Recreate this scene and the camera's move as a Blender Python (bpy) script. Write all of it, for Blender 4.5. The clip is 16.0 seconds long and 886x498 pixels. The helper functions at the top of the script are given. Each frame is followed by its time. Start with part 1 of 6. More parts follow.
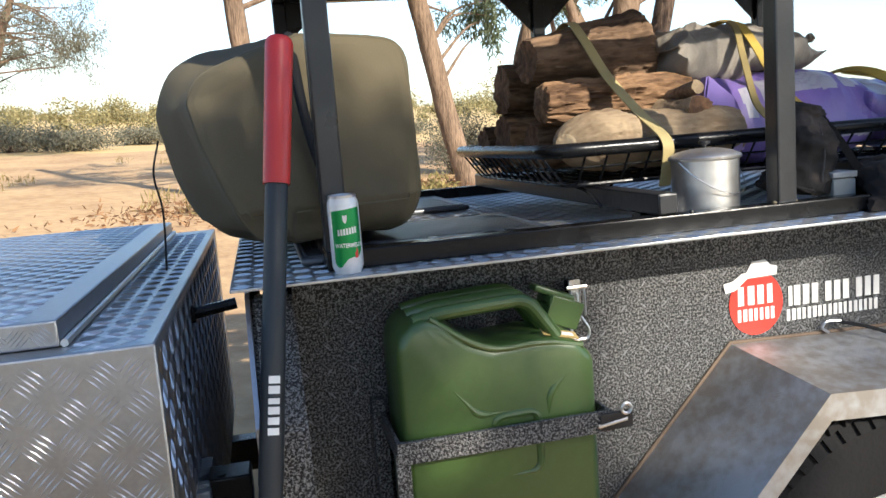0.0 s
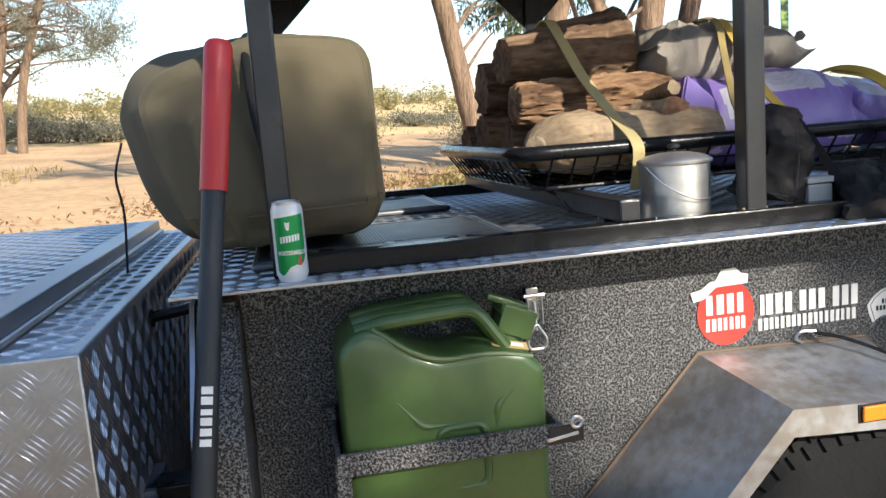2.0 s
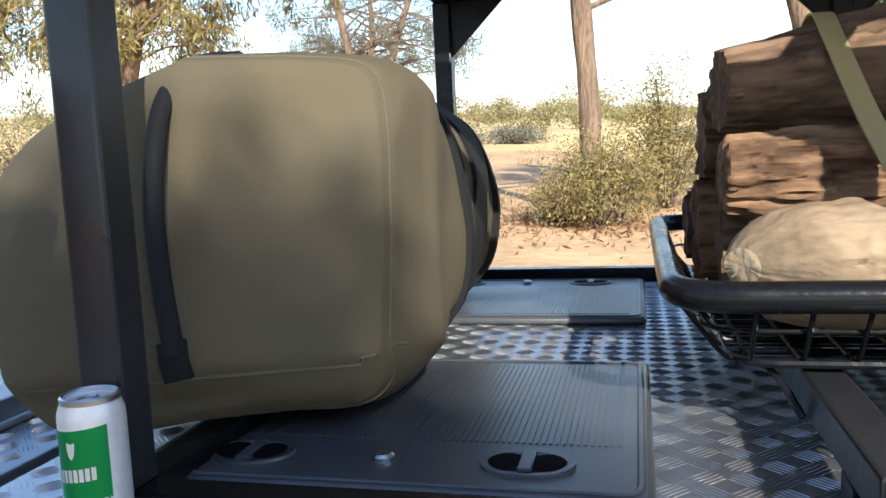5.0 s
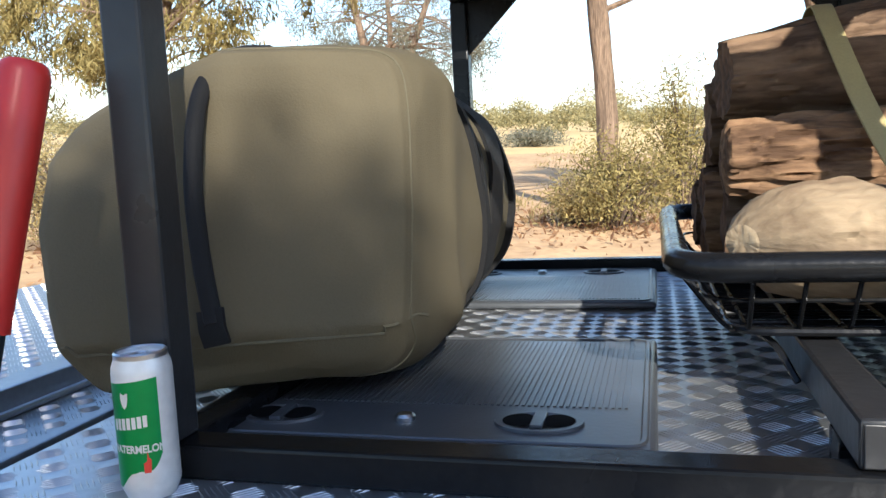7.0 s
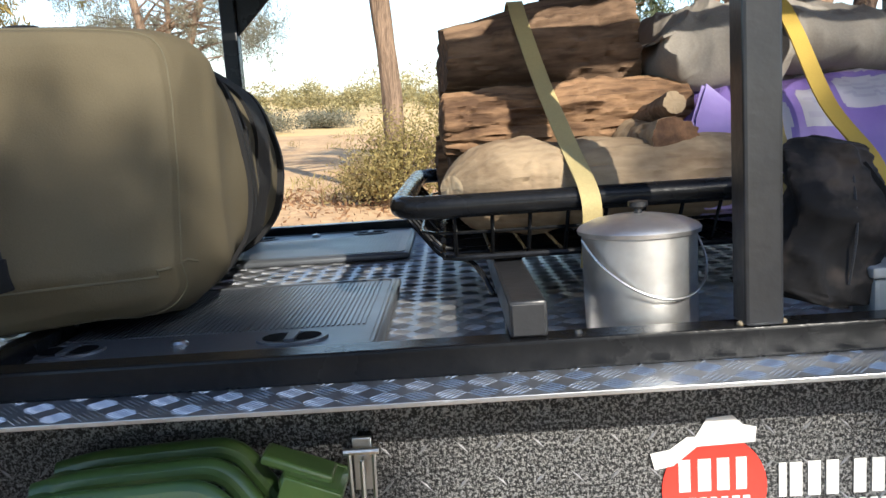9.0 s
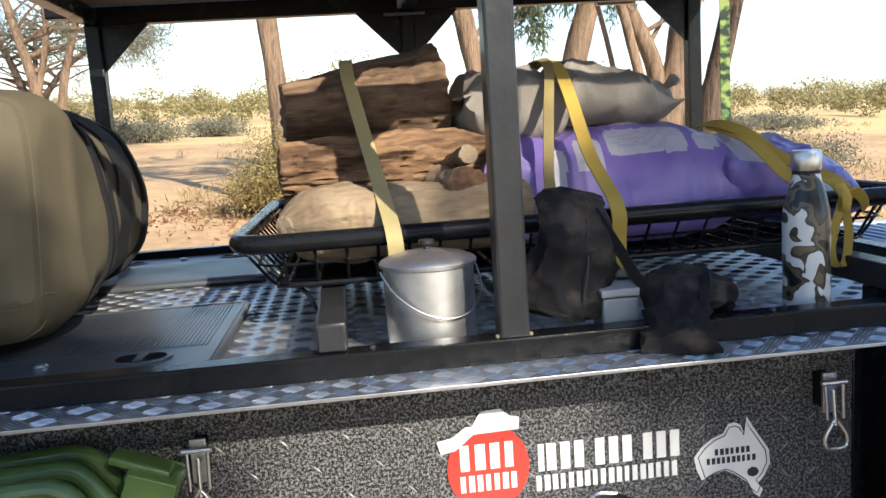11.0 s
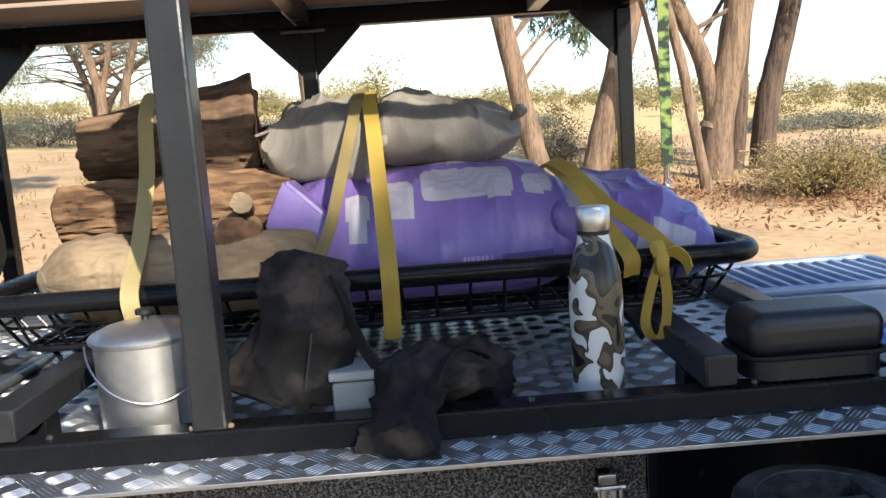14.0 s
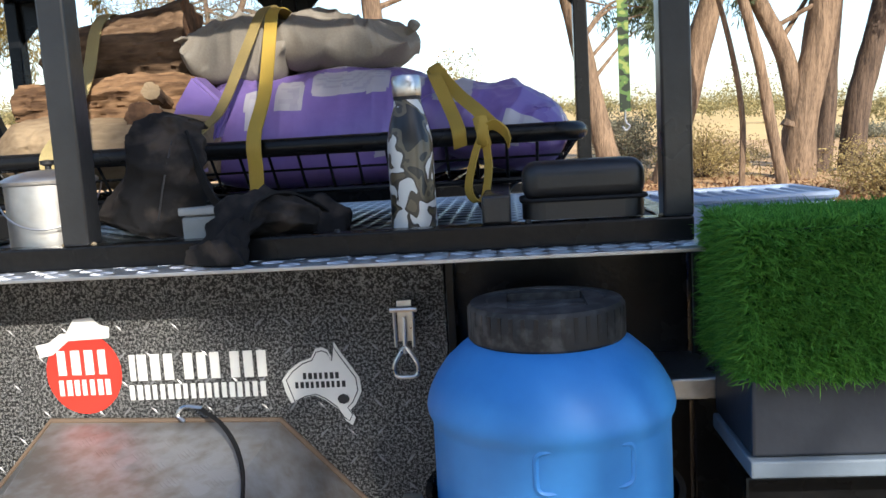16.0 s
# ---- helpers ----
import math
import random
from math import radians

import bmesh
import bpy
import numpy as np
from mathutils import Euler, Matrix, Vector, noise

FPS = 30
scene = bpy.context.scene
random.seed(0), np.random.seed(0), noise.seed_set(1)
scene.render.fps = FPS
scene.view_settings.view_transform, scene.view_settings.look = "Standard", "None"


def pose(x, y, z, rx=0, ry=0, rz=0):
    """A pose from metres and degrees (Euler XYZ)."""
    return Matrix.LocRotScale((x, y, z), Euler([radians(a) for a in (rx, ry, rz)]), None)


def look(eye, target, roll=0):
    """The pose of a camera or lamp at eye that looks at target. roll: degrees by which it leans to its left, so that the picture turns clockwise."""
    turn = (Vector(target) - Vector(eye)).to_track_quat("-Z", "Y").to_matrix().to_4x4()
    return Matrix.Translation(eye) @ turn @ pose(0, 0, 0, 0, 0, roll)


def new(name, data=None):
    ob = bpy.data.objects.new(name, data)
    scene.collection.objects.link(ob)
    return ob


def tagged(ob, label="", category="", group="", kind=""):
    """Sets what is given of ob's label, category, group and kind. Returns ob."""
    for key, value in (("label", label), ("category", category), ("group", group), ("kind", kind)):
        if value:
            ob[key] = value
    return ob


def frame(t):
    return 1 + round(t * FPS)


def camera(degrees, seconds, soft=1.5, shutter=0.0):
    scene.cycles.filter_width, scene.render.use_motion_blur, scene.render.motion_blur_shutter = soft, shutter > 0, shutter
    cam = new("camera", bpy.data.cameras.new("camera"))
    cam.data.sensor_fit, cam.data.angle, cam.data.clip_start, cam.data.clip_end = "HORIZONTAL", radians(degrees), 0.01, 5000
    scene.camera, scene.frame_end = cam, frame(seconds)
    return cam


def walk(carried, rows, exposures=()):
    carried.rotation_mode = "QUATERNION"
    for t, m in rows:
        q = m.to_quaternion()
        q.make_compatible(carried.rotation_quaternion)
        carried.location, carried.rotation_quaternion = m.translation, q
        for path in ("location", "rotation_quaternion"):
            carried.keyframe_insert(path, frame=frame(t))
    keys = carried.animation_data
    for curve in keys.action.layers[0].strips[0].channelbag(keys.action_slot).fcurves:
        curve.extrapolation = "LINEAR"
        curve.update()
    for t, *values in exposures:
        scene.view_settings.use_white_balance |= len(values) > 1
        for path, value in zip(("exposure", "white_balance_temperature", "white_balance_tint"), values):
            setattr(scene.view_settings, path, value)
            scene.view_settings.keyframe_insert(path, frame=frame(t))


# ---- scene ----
cam = camera(57.8, 16.0)
# the trailer stands nose-down on level ground: places are given in its own frame, and STAND sets them on the land
GROUND = Matrix.Rotation(radians(2.75), 4, "X") @ Matrix.Rotation(radians(2.6), 4, "Y")
LEVEL_C = 0.2
STAND = Matrix.Translation((0, 0, -LEVEL_C)) @ GROUND.inverted()
PATH = [
    (0, (-0.121, -1.445, 1.435), (0.305, 0.489, 1.155), -4.5),
    (0.5, (-0.194, -1.353, 1.385), (0.238, 0.578, 1.097), -4.5),
    (1, (-0.216, -1.363, 1.351), (0.233, 0.564, 1.06), -4.4),
    (1.5, (-0.186, -1.4, 1.389), (0.269, 0.526, 1.097), -4.5),
    (2, (0.024, -1.44, 1.448), (0.377, 0.506, 1.152), -4.4),
    (2.5, (0.155, -1.245, 1.504), (0.343, 0.724, 1.207), -4.6),
    (3, (0.179, -0.922, 1.505), (0.266, 1.058, 1.233), -3.4),
    (3.5, (0.253, -0.742, 1.504), (0.134, 1.238, 1.25), -3.0),
    (4, (0.398, -0.66, 1.529), (0.059, 1.296, 1.29), -2.8),
    (4.2, (0.414, -0.634, 1.524), (0.025, 1.313, 1.285), -2.5),
    (6.3, (0.521, -0.725, 1.542), (0.012, 1.199, 1.342), -2.9),
    (6.5, (0.528, -0.746, 1.543), (0.03, 1.181, 1.343), -2.6),
    (7, (0.467, -0.703, 1.504), (-0.05, 1.217, 1.291), -2.9),
    (7.5, (0.401, -0.583, 1.5), (-0.125, 1.333, 1.271), -2.6),
    (8, (0.483, -0.557, 1.489), (0.121, 1.394, 1.237), -3.0),
    (8.5, (0.521, -0.71, 1.481), (0.382, 1.266, 1.203), -3.3),
    (9, (0.558, -0.902, 1.479), (0.532, 1.077, 1.193), -3.8),
    (9.5, (0.505, -1.066, 1.467), (0.613, 0.912, 1.19), -4.0),
    (9.7, (0.491, -1.123, 1.477), (0.643, 0.852, 1.201), -4.0),
    (11.8, (0.797, -1.127, 1.585), (1.025, 0.836, 1.278), -3.7),
    (12, (0.815, -1.127, 1.6), (1.037, 0.835, 1.283), -3.7),
    (12.5, (0.923, -1.161, 1.601), (1.15, 0.803, 1.303), -3.7),
    (13, (1.002, -1.18, 1.58), (1.194, 0.79, 1.292), -3.9),
    (13.5, (1.079, -1.138, 1.557), (1.202, 0.837, 1.269), -4.1),
    (14, (1.156, -0.988, 1.581), (1.214, 0.992, 1.302), -4.0),
    (14.5, (1.196, -0.964, 1.612), (1.156, 1.017, 1.339), -4.0),
    (15, (1.285, -1.017, 1.526), (1.135, 0.962, 1.277), -3.8),
    (15.5, (1.436, -1.124, 1.413), (1.257, 0.854, 1.173), -3.5),
    (16, (1.535, -1.193, 1.361), (1.363, 0.785, 1.116), -3.4),
]
walk(cam, [(t, STAND @ look(eye, target, roll)) for t, eye, target, roll in PATH], exposures=[(0.0, 1.2, 5750, 9), (3.0, 1.22, 5750, 9), (4.0, 1.34, 5500, 9), (6.5, 1.34, 5500, 9), (8.0, 1.34, 5500, 9), (9.5, 1.22, 5700, 9), (12.5, 1.22, 5750, 9), (15.0, 1.18, 5750, 9), (16.0, 1.1, 5750, 9)])

# ---------------------------------------------------------------- world and sun
SUN_WAY = STAND.to_3x3() @ Vector((-0.52, 1.0, -0.66)).normalized()
world = bpy.data.worlds.new("sky")
scene.world = world
world.use_nodes = True
wn = world.node_tree
sky = wn.nodes.new("ShaderNodeTexSky")
sky.sky_type = "NISHITA"
sky.sun_disc = False
sky.sun_elevation = math.asin(-SUN_WAY.z)
sky.sun_rotation = math.atan2(-SUN_WAY.x, -SUN_WAY.y)
sky.air_density, sky.dust_density, sky.ozone_density = 1.0, 0.8, 1.0
wn.nodes["Background"].inputs[1].default_value = 0.122
wn.links.new(sky.outputs[0], wn.nodes["Background"].inputs[0])
sun = new("sun", bpy.data.lights.new("sun", "SUN"))
sun.data.energy, sun.data.angle, sun.data.color = 4.4, radians(0.6), (1.0, 0.86, 0.66)
sun.matrix_world = look((4, -8, 6), Vector((4, -8, 6)) + SUN_WAY)


# ---------------------------------------------------------------- materials
def mat(name, base=(0.5, 0.5, 0.5), rough=0.6, metal=0.0, spec=0.5, dark=None, scale=6.0, grain=60.0,
        bump=0.15, bump_scale=None, mix=0.5, contrast=(0.35, 0.65), stretch=(1, 1, 1), rough_var=0.1, coat=0.0, depth=0.004):
    """A surface with two scales of variation: patches of a second tone, and a fine grain that also gives relief."""
    m = bpy.data.materials.new(name)
    m.use_nodes = True
    t = m.node_tree
    b = t.nodes["Principled BSDF"]
    b.inputs["Metallic"].default_value = metal
    b.inputs["Specular IOR Level"].default_value = spec
    b.inputs["Coat Weight"].default_value = coat
    co = t.nodes.new("ShaderNodeTexCoord")
    mp = t.nodes.new("ShaderNodeMapping")
    mp.inputs["Scale"].default_value = stretch
    t.links.new(co.outputs["Object"], mp.inputs[0])
    big = t.nodes.new("ShaderNodeTexNoise")
    big.inputs["Scale"].default_value, big.inputs["Detail"].default_value = scale, 5.0
    fine = t.nodes.new("ShaderNodeTexNoise")
    fine.inputs["Scale"].default_value, fine.inputs["Detail"].default_value = grain, 3.0
    t.links.new(mp.outputs[0], big.inputs["Vector"])
    t.links.new(mp.outputs[0], fine.inputs["Vector"])
    add = t.nodes.new("ShaderNodeMath")
    add.operation = "MULTIPLY_ADD"
    add.inputs[1].default_value = 0.45
    t.links.new(fine.outputs["Fac"], add.inputs[0])
    half = t.nodes.new("ShaderNodeMath")
    half.operation = "MULTIPLY"
    half.inputs[1].default_value = 0.55
    t.links.new(big.outputs["Fac"], half.inputs[0])
    t.links.new(half.outputs[0], add.inputs[2])
    ramp = t.nodes.new("ShaderNodeValToRGB")
    ramp.color_ramp.elements[0].position, ramp.color_ramp.elements[1].position = contrast
    dark = dark or tuple(c * 0.7 for c in base)
    low = tuple(d * mix + c * (1 - mix) for c, d in zip(base, dark))
    ramp.color_ramp.elements[0].color = (*low, 1)
    ramp.color_ramp.elements[1].color = (*base, 1)
    t.links.new(add.outputs[0], ramp.inputs[0])
    t.links.new(ramp.outputs[0], b.inputs["Base Color"])
    rr = t.nodes.new("ShaderNodeMapRange")
    rr.inputs["To Min"].default_value, rr.inputs["To Max"].default_value = max(0.02, rough - rough_var), min(1, rough + rough_var)
    t.links.new(big.outputs["Fac"], rr.inputs["Value"])
    t.links.new(rr.outputs[0], b.inputs["Roughness"])
    if bump:
        bp = t.nodes.new("ShaderNodeBump")
        bp.inputs["Strength"].default_value, bp.inputs["Distance"].default_value = bump, depth
        t.links.new((fine if not bump_scale else add).outputs[0], bp.inputs["Height"])
        t.links.new(bp.outputs[0], b.inputs["Normal"])
    return m


STEEL_BLACK = mat("black painted steel", (0.005, 0.0054, 0.0064), 0.26, 0.0, 0.2, (0.013, 0.013, 0.013), 9, 90, 0.12, rough_var=0.12)
HAMMER = mat("black hammertone", (0.24, 0.239, 0.233), 0.38, 0.35, 0.5, (0.006, 0.006, 0.0065), 230, 450, 0.9, contrast=(0.465, 0.585), mix=1.0, rough_var=0.12)
POST_GREY = mat("worn grey-black post paint", (0.022, 0.0228, 0.025), 0.32, 0.0, 0.4, (0.012, 0.0124, 0.0135), 9, 60, 0.15, rough_var=0.12)
HATCH = mat("grey-black hatch plastic", (0.055, 0.06, 0.068), 0.36, 0, 0.8, (0.04, 0.044, 0.05), 8, 150, 0.2, depth=0.001)
ALU = mat("aluminium plate", (0.43, 0.435, 0.445), 0.42, 1.0, 0.5, (0.27, 0.27, 0.28), 5, 120, 0.08, rough_var=0.1)
ALU_BAR = mat("aluminium tread bar", (0.6, 0.6, 0.61), 0.33, 1.0, 0.5, (0.5, 0.5, 0.5), 12, 90, 0.1)
ALU_DULL = mat("brushed aluminium", (0.62, 0.64, 0.67), 0.46, 1.0, 0.5, (0.48, 0.49, 0.5), 5, 60, 0.08)
DECK = mat("dusty aluminium deck", (0.52, 0.532, 0.555), 0.41, 0.95, 0.5, (0.3, 0.31, 0.33), 7, 70, 0.1, rough_var=0.14)
DECK_BAR = mat("worn deck bar", (0.5, 0.51, 0.53), 0.42, 1.0, 0.5, (0.38, 0.39, 0.405), 14, 90, 0.1)
JERRY = mat("jerry can paint", (0.05, 0.09, 0.022), 0.36, 0.0, 0.5, (0.03, 0.06, 0.012), 3, 60, 0.03, coat=0.25)
CANVAS = mat("olive canvas", (0.1, 0.083, 0.05), 0.88, 0, 0.25, (0.066, 0.056, 0.036), 5, 420, 0.5, contrast=(0.3, 0.7), depth=0.001)
CANVAS_SEAM = mat("olive seam thread", (0.105, 0.093, 0.06), 0.85, 0, 0.25, None, 30, 300, 0.3, depth=0.001)
WEB_BLACK = mat("black webbing", (0.007, 0.007, 0.008), 0.75, 0, 0.3, None, 20, 400, 0.4, depth=0.001)
PLASTIC_BLACK = mat("black plastic", (0.01, 0.0105, 0.012), 0.4, 0, 0.5, (0.016, 0.016, 0.017), 8, 150, 0.2, depth=0.001)
PLASTIC_DUSTY = mat("dusty scuffed black plastic", (0.014, 0.014, 0.015), 0.55, 0, 0.4, (0.07, 0.069, 0.068), 16, 60, 0.3, contrast=(0.4, 0.52), mix=0.9, depth=0.001)
MUDGUARD = mat("dusty aluminium mudguard", (0.47, 0.48, 0.5), 0.5, 0.85, 0.5, (0.31, 0.27, 0.22), 5, 40, 0.1, contrast=(0.38, 0.6), mix=0.8)
RUBBER = mat("tyre rubber", (0.012, 0.012, 0.013), 0.85, 0, 0.12, (0.014, 0.013, 0.012), 10, 90, 0.4)
RED = mat("red handle", (0.42, 0.022, 0.018), 0.38, 0, 0.5, (0.42, 0.025, 0.02), 6, 150, 0.1, depth=0.001)
GRIP = mat("dark fibreglass handle", (0.012, 0.016, 0.021), 0.5, 0, 0.5, None, 8, 200, 0.2, depth=0.001)
WHITE = mat("white print", (0.66, 0.65, 0.62), 0.5, 0, 0.5, (0.6, 0.6, 0.58), 20, 120, 0.05)
RED_PRINT = mat("red decal", (0.55, 0.035, 0.02), 0.4, 0, 0.5, (0.45, 0.03, 0.02), 10, 120, 0.03)
CAN_GREEN = mat("green can print", (0.01, 0.25, 0.055), 0.3, 0.35, 0.5, None, 8, 100, 0.02)
CAN_WHITE = mat("white can print", (0.7, 0.7, 0.69), 0.32, 0.25, 0.5, None, 8, 100, 0.02)
# near-black that paints the shade inside finger cups and the lid slot
HOLLOW_SHADE = mat("painted hollow shade", (0.002, 0.002, 0.0025), 0.9, 0, 0.1, None, 8, 100, 0.0)
GREY_DARK = mat("dark print", (0.02, 0.02, 0.022), 0.6, 0, 0.4, None, 8, 100, 0.02)
POT = mat("spun aluminium pot", (0.7, 0.69, 0.67), 0.42, 1.0, 0.5, (0.42, 0.41, 0.4), 8, 60, 0.06)
BARK_LOG = mat("firewood bark", (0.26, 0.155, 0.083), 0.9, 0, 0.2, (0.055, 0.03, 0.017), 24, 80, 1.0, stretch=(0.22, 1, 1), contrast=(0.4, 0.6), mix=0.9, depth=0.012, bump_scale=1)
WOOD_PALE = mat("pale weathered log", (0.3, 0.225, 0.14), 0.88, 0, 0.15, (0.17, 0.115, 0.07), 14, 90, 0.9, stretch=(0.35, 1, 1), contrast=(0.36, 0.58), mix=0.8, depth=0.006, bump_scale=1)
WOOD_DARK = mat("dark old log", (0.2, 0.13, 0.08), 0.9, 0, 0.2, (0.06, 0.036, 0.022), 24, 80, 1.0, stretch=(0.22, 1, 1), contrast=(0.4, 0.62), mix=0.9, depth=0.01, bump_scale=1)
STRAP = mat("yellow ratchet strap", (0.39, 0.265, 0.045), 0.7, 0, 0.3, (0.33, 0.23, 0.04), 12, 350, 0.4, depth=0.001)
STRAP_OLIVE = mat("twisted olive strap", (0.25, 0.19, 0.07), 0.8, 0, 0.3, (0.16, 0.12, 0.05), 12, 350, 0.4, depth=0.001)
STRAP_OLD = mat("faded strap", (0.4, 0.32, 0.14), 0.8, 0, 0.3, (0.25, 0.2, 0.1), 12, 350, 0.4, depth=0.001)
BAG_WHITE = mat("dusty white woven bag", (0.245, 0.22, 0.185), 0.7, 0, 0.3, (0.14, 0.12, 0.097), 5, 260, 0.3, depth=0.001)
BAG_PURPLE = mat("purple plastic bag", (0.18, 0.122, 0.35), 0.3, 0, 0.5, (0.14, 0.095, 0.28), 6, 90, 0.1)
BAG_LILAC = mat("lilac plastic bag", (0.42, 0.31, 0.52), 0.3, 0, 0.5, (0.33, 0.24, 0.44), 6, 90, 0.1)
BAG_GREY = mat("pale bag print", (0.38, 0.36, 0.4), 0.35, 0, 0.5, (0.38, 0.36, 0.4), 8, 90, 0.05)
CLOTH_BLACK = mat("faded black cloth", (0.014, 0.0135, 0.014), 0.9, 0, 0.2, (0.008, 0.008, 0.008), 9, 380, 0.5, depth=0.001)
CLOTH_BROWN = mat("brown faded cloth", (0.16, 0.115, 0.085), 0.9, 0, 0.2, (0.07, 0.055, 0.045), 10, 380, 0.5, depth=0.001)
END_DUST = mat("dusty weld", (0.2, 0.16, 0.1), 0.8)
CHROME = mat("zinc plated steel", (0.6, 0.6, 0.6), 0.3, 1.0, 0.5, (0.4, 0.38, 0.35), 25, 120, 0.1)
BLUE = mat("blue drum plastic", (0.05, 0.22, 0.58), 0.47, 0, 0.4, (0.034, 0.165, 0.5), 9, 60, 0.06, depth=0.001)
CRATE = mat("grey blue crate plastic", (0.3, 0.38, 0.52), 0.45, 0, 0.5, (0.24, 0.3, 0.42), 6, 100, 0.05)
BLUE_DEEP = mat("blue crate plastic", (0.02, 0.11, 0.5), 0.4, 0, 0.5, None, 6, 100, 0.05)
ROOF = mat("weathered roof board", (0.36, 0.27, 0.2), 0.7, 0, 0.4, (0.25, 0.18, 0.14), 5, 80, 0.2)
SOIL = mat("red sandy soil", (0.52, 0.355, 0.19), 0.95, 0, 0.1, (0.3, 0.18, 0.095), 0.7, 7, 0.9, contrast=(0.36, 0.62), mix=0.8, depth=0.05, bump_scale=1)
PLAIN = mat("dry grass plain", (0.6, 0.44, 0.2), 0.95, 0, 0.1, (0.46, 0.32, 0.16), 0.15, 3, 0.5, contrast=(0.3, 0.7), mix=0.8, depth=0.05)
BARK = mat("eucalypt bark", (0.27, 0.185, 0.12), 0.92, 0, 0.2, (0.11, 0.075, 0.05), 5, 24, 1.0, stretch=(3, 3, 0.35), contrast=(0.4, 0.6), mix=0.9, depth=0.05, bump_scale=1)
BARK_DARK = mat("dark bark", (0.15, 0.105, 0.075), 0.92, 0, 0.2, (0.045, 0.032, 0.025), 5, 24, 1.0, stretch=(3, 3, 0.35), contrast=(0.4, 0.6), mix=0.9, depth=0.05, bump_scale=1)


def leaf_mat(name, a, b, scale=3.0):
    m = bpy.data.materials.new(name)
    m.use_nodes = True
    t = m.node_tree
    p = t.nodes["Principled BSDF"]
    p.inputs["Roughness"].default_value = 0.75
    p.inputs["Specular IOR Level"].default_value = 0.2
    geo = t.nodes.new("ShaderNodeNewGeometry")
    ramp = t.nodes.new("ShaderNodeValToRGB")
    ramp.color_ramp.elements[0].color, ramp.color_ramp.elements[1].color = (*a, 1), (*b, 1)
    t.links.new(geo.outputs["Random Per Island"], ramp.inputs[0])
    t.links.new(ramp.outputs[0], p.inputs["Base Color"])
    tr = t.nodes.new("ShaderNodeBsdfTranslucent")
    t.links.new(ramp.outputs[0], tr.inputs[0])
    mx = t.nodes.new("ShaderNodeMixShader")
    mx.inputs[0].default_value = 0.3
    t.links.new(p.outputs[0], mx.inputs[1])
    t.links.new(tr.outputs[0], mx.inputs[2])
    t.links.new(mx.outputs[0], t.nodes["Material Output"].inputs[0])
    return m


LEAF = leaf_mat("eucalypt leaf", (0.06, 0.085, 0.045), (0.16, 0.18, 0.095))
LEAF_WARM = leaf_mat("sunlit gum leaf", (0.15, 0.125, 0.045), (0.36, 0.28, 0.1))
LEAF_GREY = leaf_mat("saltbush leaf", (0.12, 0.12, 0.085), (0.24, 0.22, 0.15))
LEAF_DRY = leaf_mat("dry shrub leaf", (0.2, 0.15, 0.065), (0.4, 0.31, 0.13))
LEAF_FAR = leaf_mat("far scrub leaf", (0.15, 0.135, 0.06), (0.38, 0.32, 0.15))
GRASS = leaf_mat("artificial grass blade", (0.035, 0.14, 0.016), (0.17, 0.4, 0.06))
LITTER = leaf_mat("dry leaf litter", (0.13, 0.065, 0.035), (0.34, 0.2, 0.1))


# ---------------------------------------------------------------- mesh helpers
def mesh_ob(name, bm, material, smooth=30.0):
    me = bpy.data.meshes.new(name)
    bm.normal_update()
    if smooth:
        flat = bm.faces.layers.int.get("flat")
        for f in bm.faces:
            f.smooth = not (flat and f[flat])
        for e in bm.edges:
            e.smooth = not (len(e.link_faces) == 2 and e.calc_face_angle(0) > radians(smooth))
    bm.to_mesh(me)
    bm.free()
    for m in material if isinstance(material, (list, tuple)) else (material,):
        me.materials.append(m)
    return new(name, me)


def part(name, bm, material, parent, label="", smooth=30.0):
    """Links a bmesh as one mesh object under a thing or under a part."""
    ob = mesh_ob(name, bm, material, smooth)
    ob.parent = parent
    if label:
        ob["label"] = label
    return ob


def thing(name, label, category, group="", kind=""):
    return tagged(new(name), label, category, group, kind)


def solo(name, bm, material, label, category, group="", kind="", smooth=30.0):
    return tagged(mesh_ob(name, bm, material, smooth), label, category, group, kind)


def box(bm, lo, hi, bevel=0.0, m=None, seg=2):
    lo, hi = Vector(lo), Vector(hi)
    c, s = (lo + hi) / 2, hi - lo
    flat = bm.faces.layers.int.get("flat") or bm.faces.layers.int.new("flat")
    before = set(bm.faces)
    r = bmesh.ops.create_cube(bm, size=1.0, matrix=(m or Matrix()) @ Matrix.Translation(c) @ Matrix.Diagonal((*s, 1)))
    if bevel:
        vs = set(r["verts"])
        es = [e for e in bm.edges if e.verts[0] in vs and e.verts[1] in vs]
        bmesh.ops.bevel(bm, geom=es, offset=bevel, segments=seg, profile=0.5, affect="EDGES")
    # the six sides stay flat, so that only the rounded edges shade softly
    for f in sorted((f for f in bm.faces if f not in before), key=lambda f: -f.calc_area())[:6]:
        f[flat] = 1
    return bm


def new_box(lo, hi, bevel=0.0, m=None, seg=2):
    return box(bmesh.new(), lo, hi, bevel, m, seg)


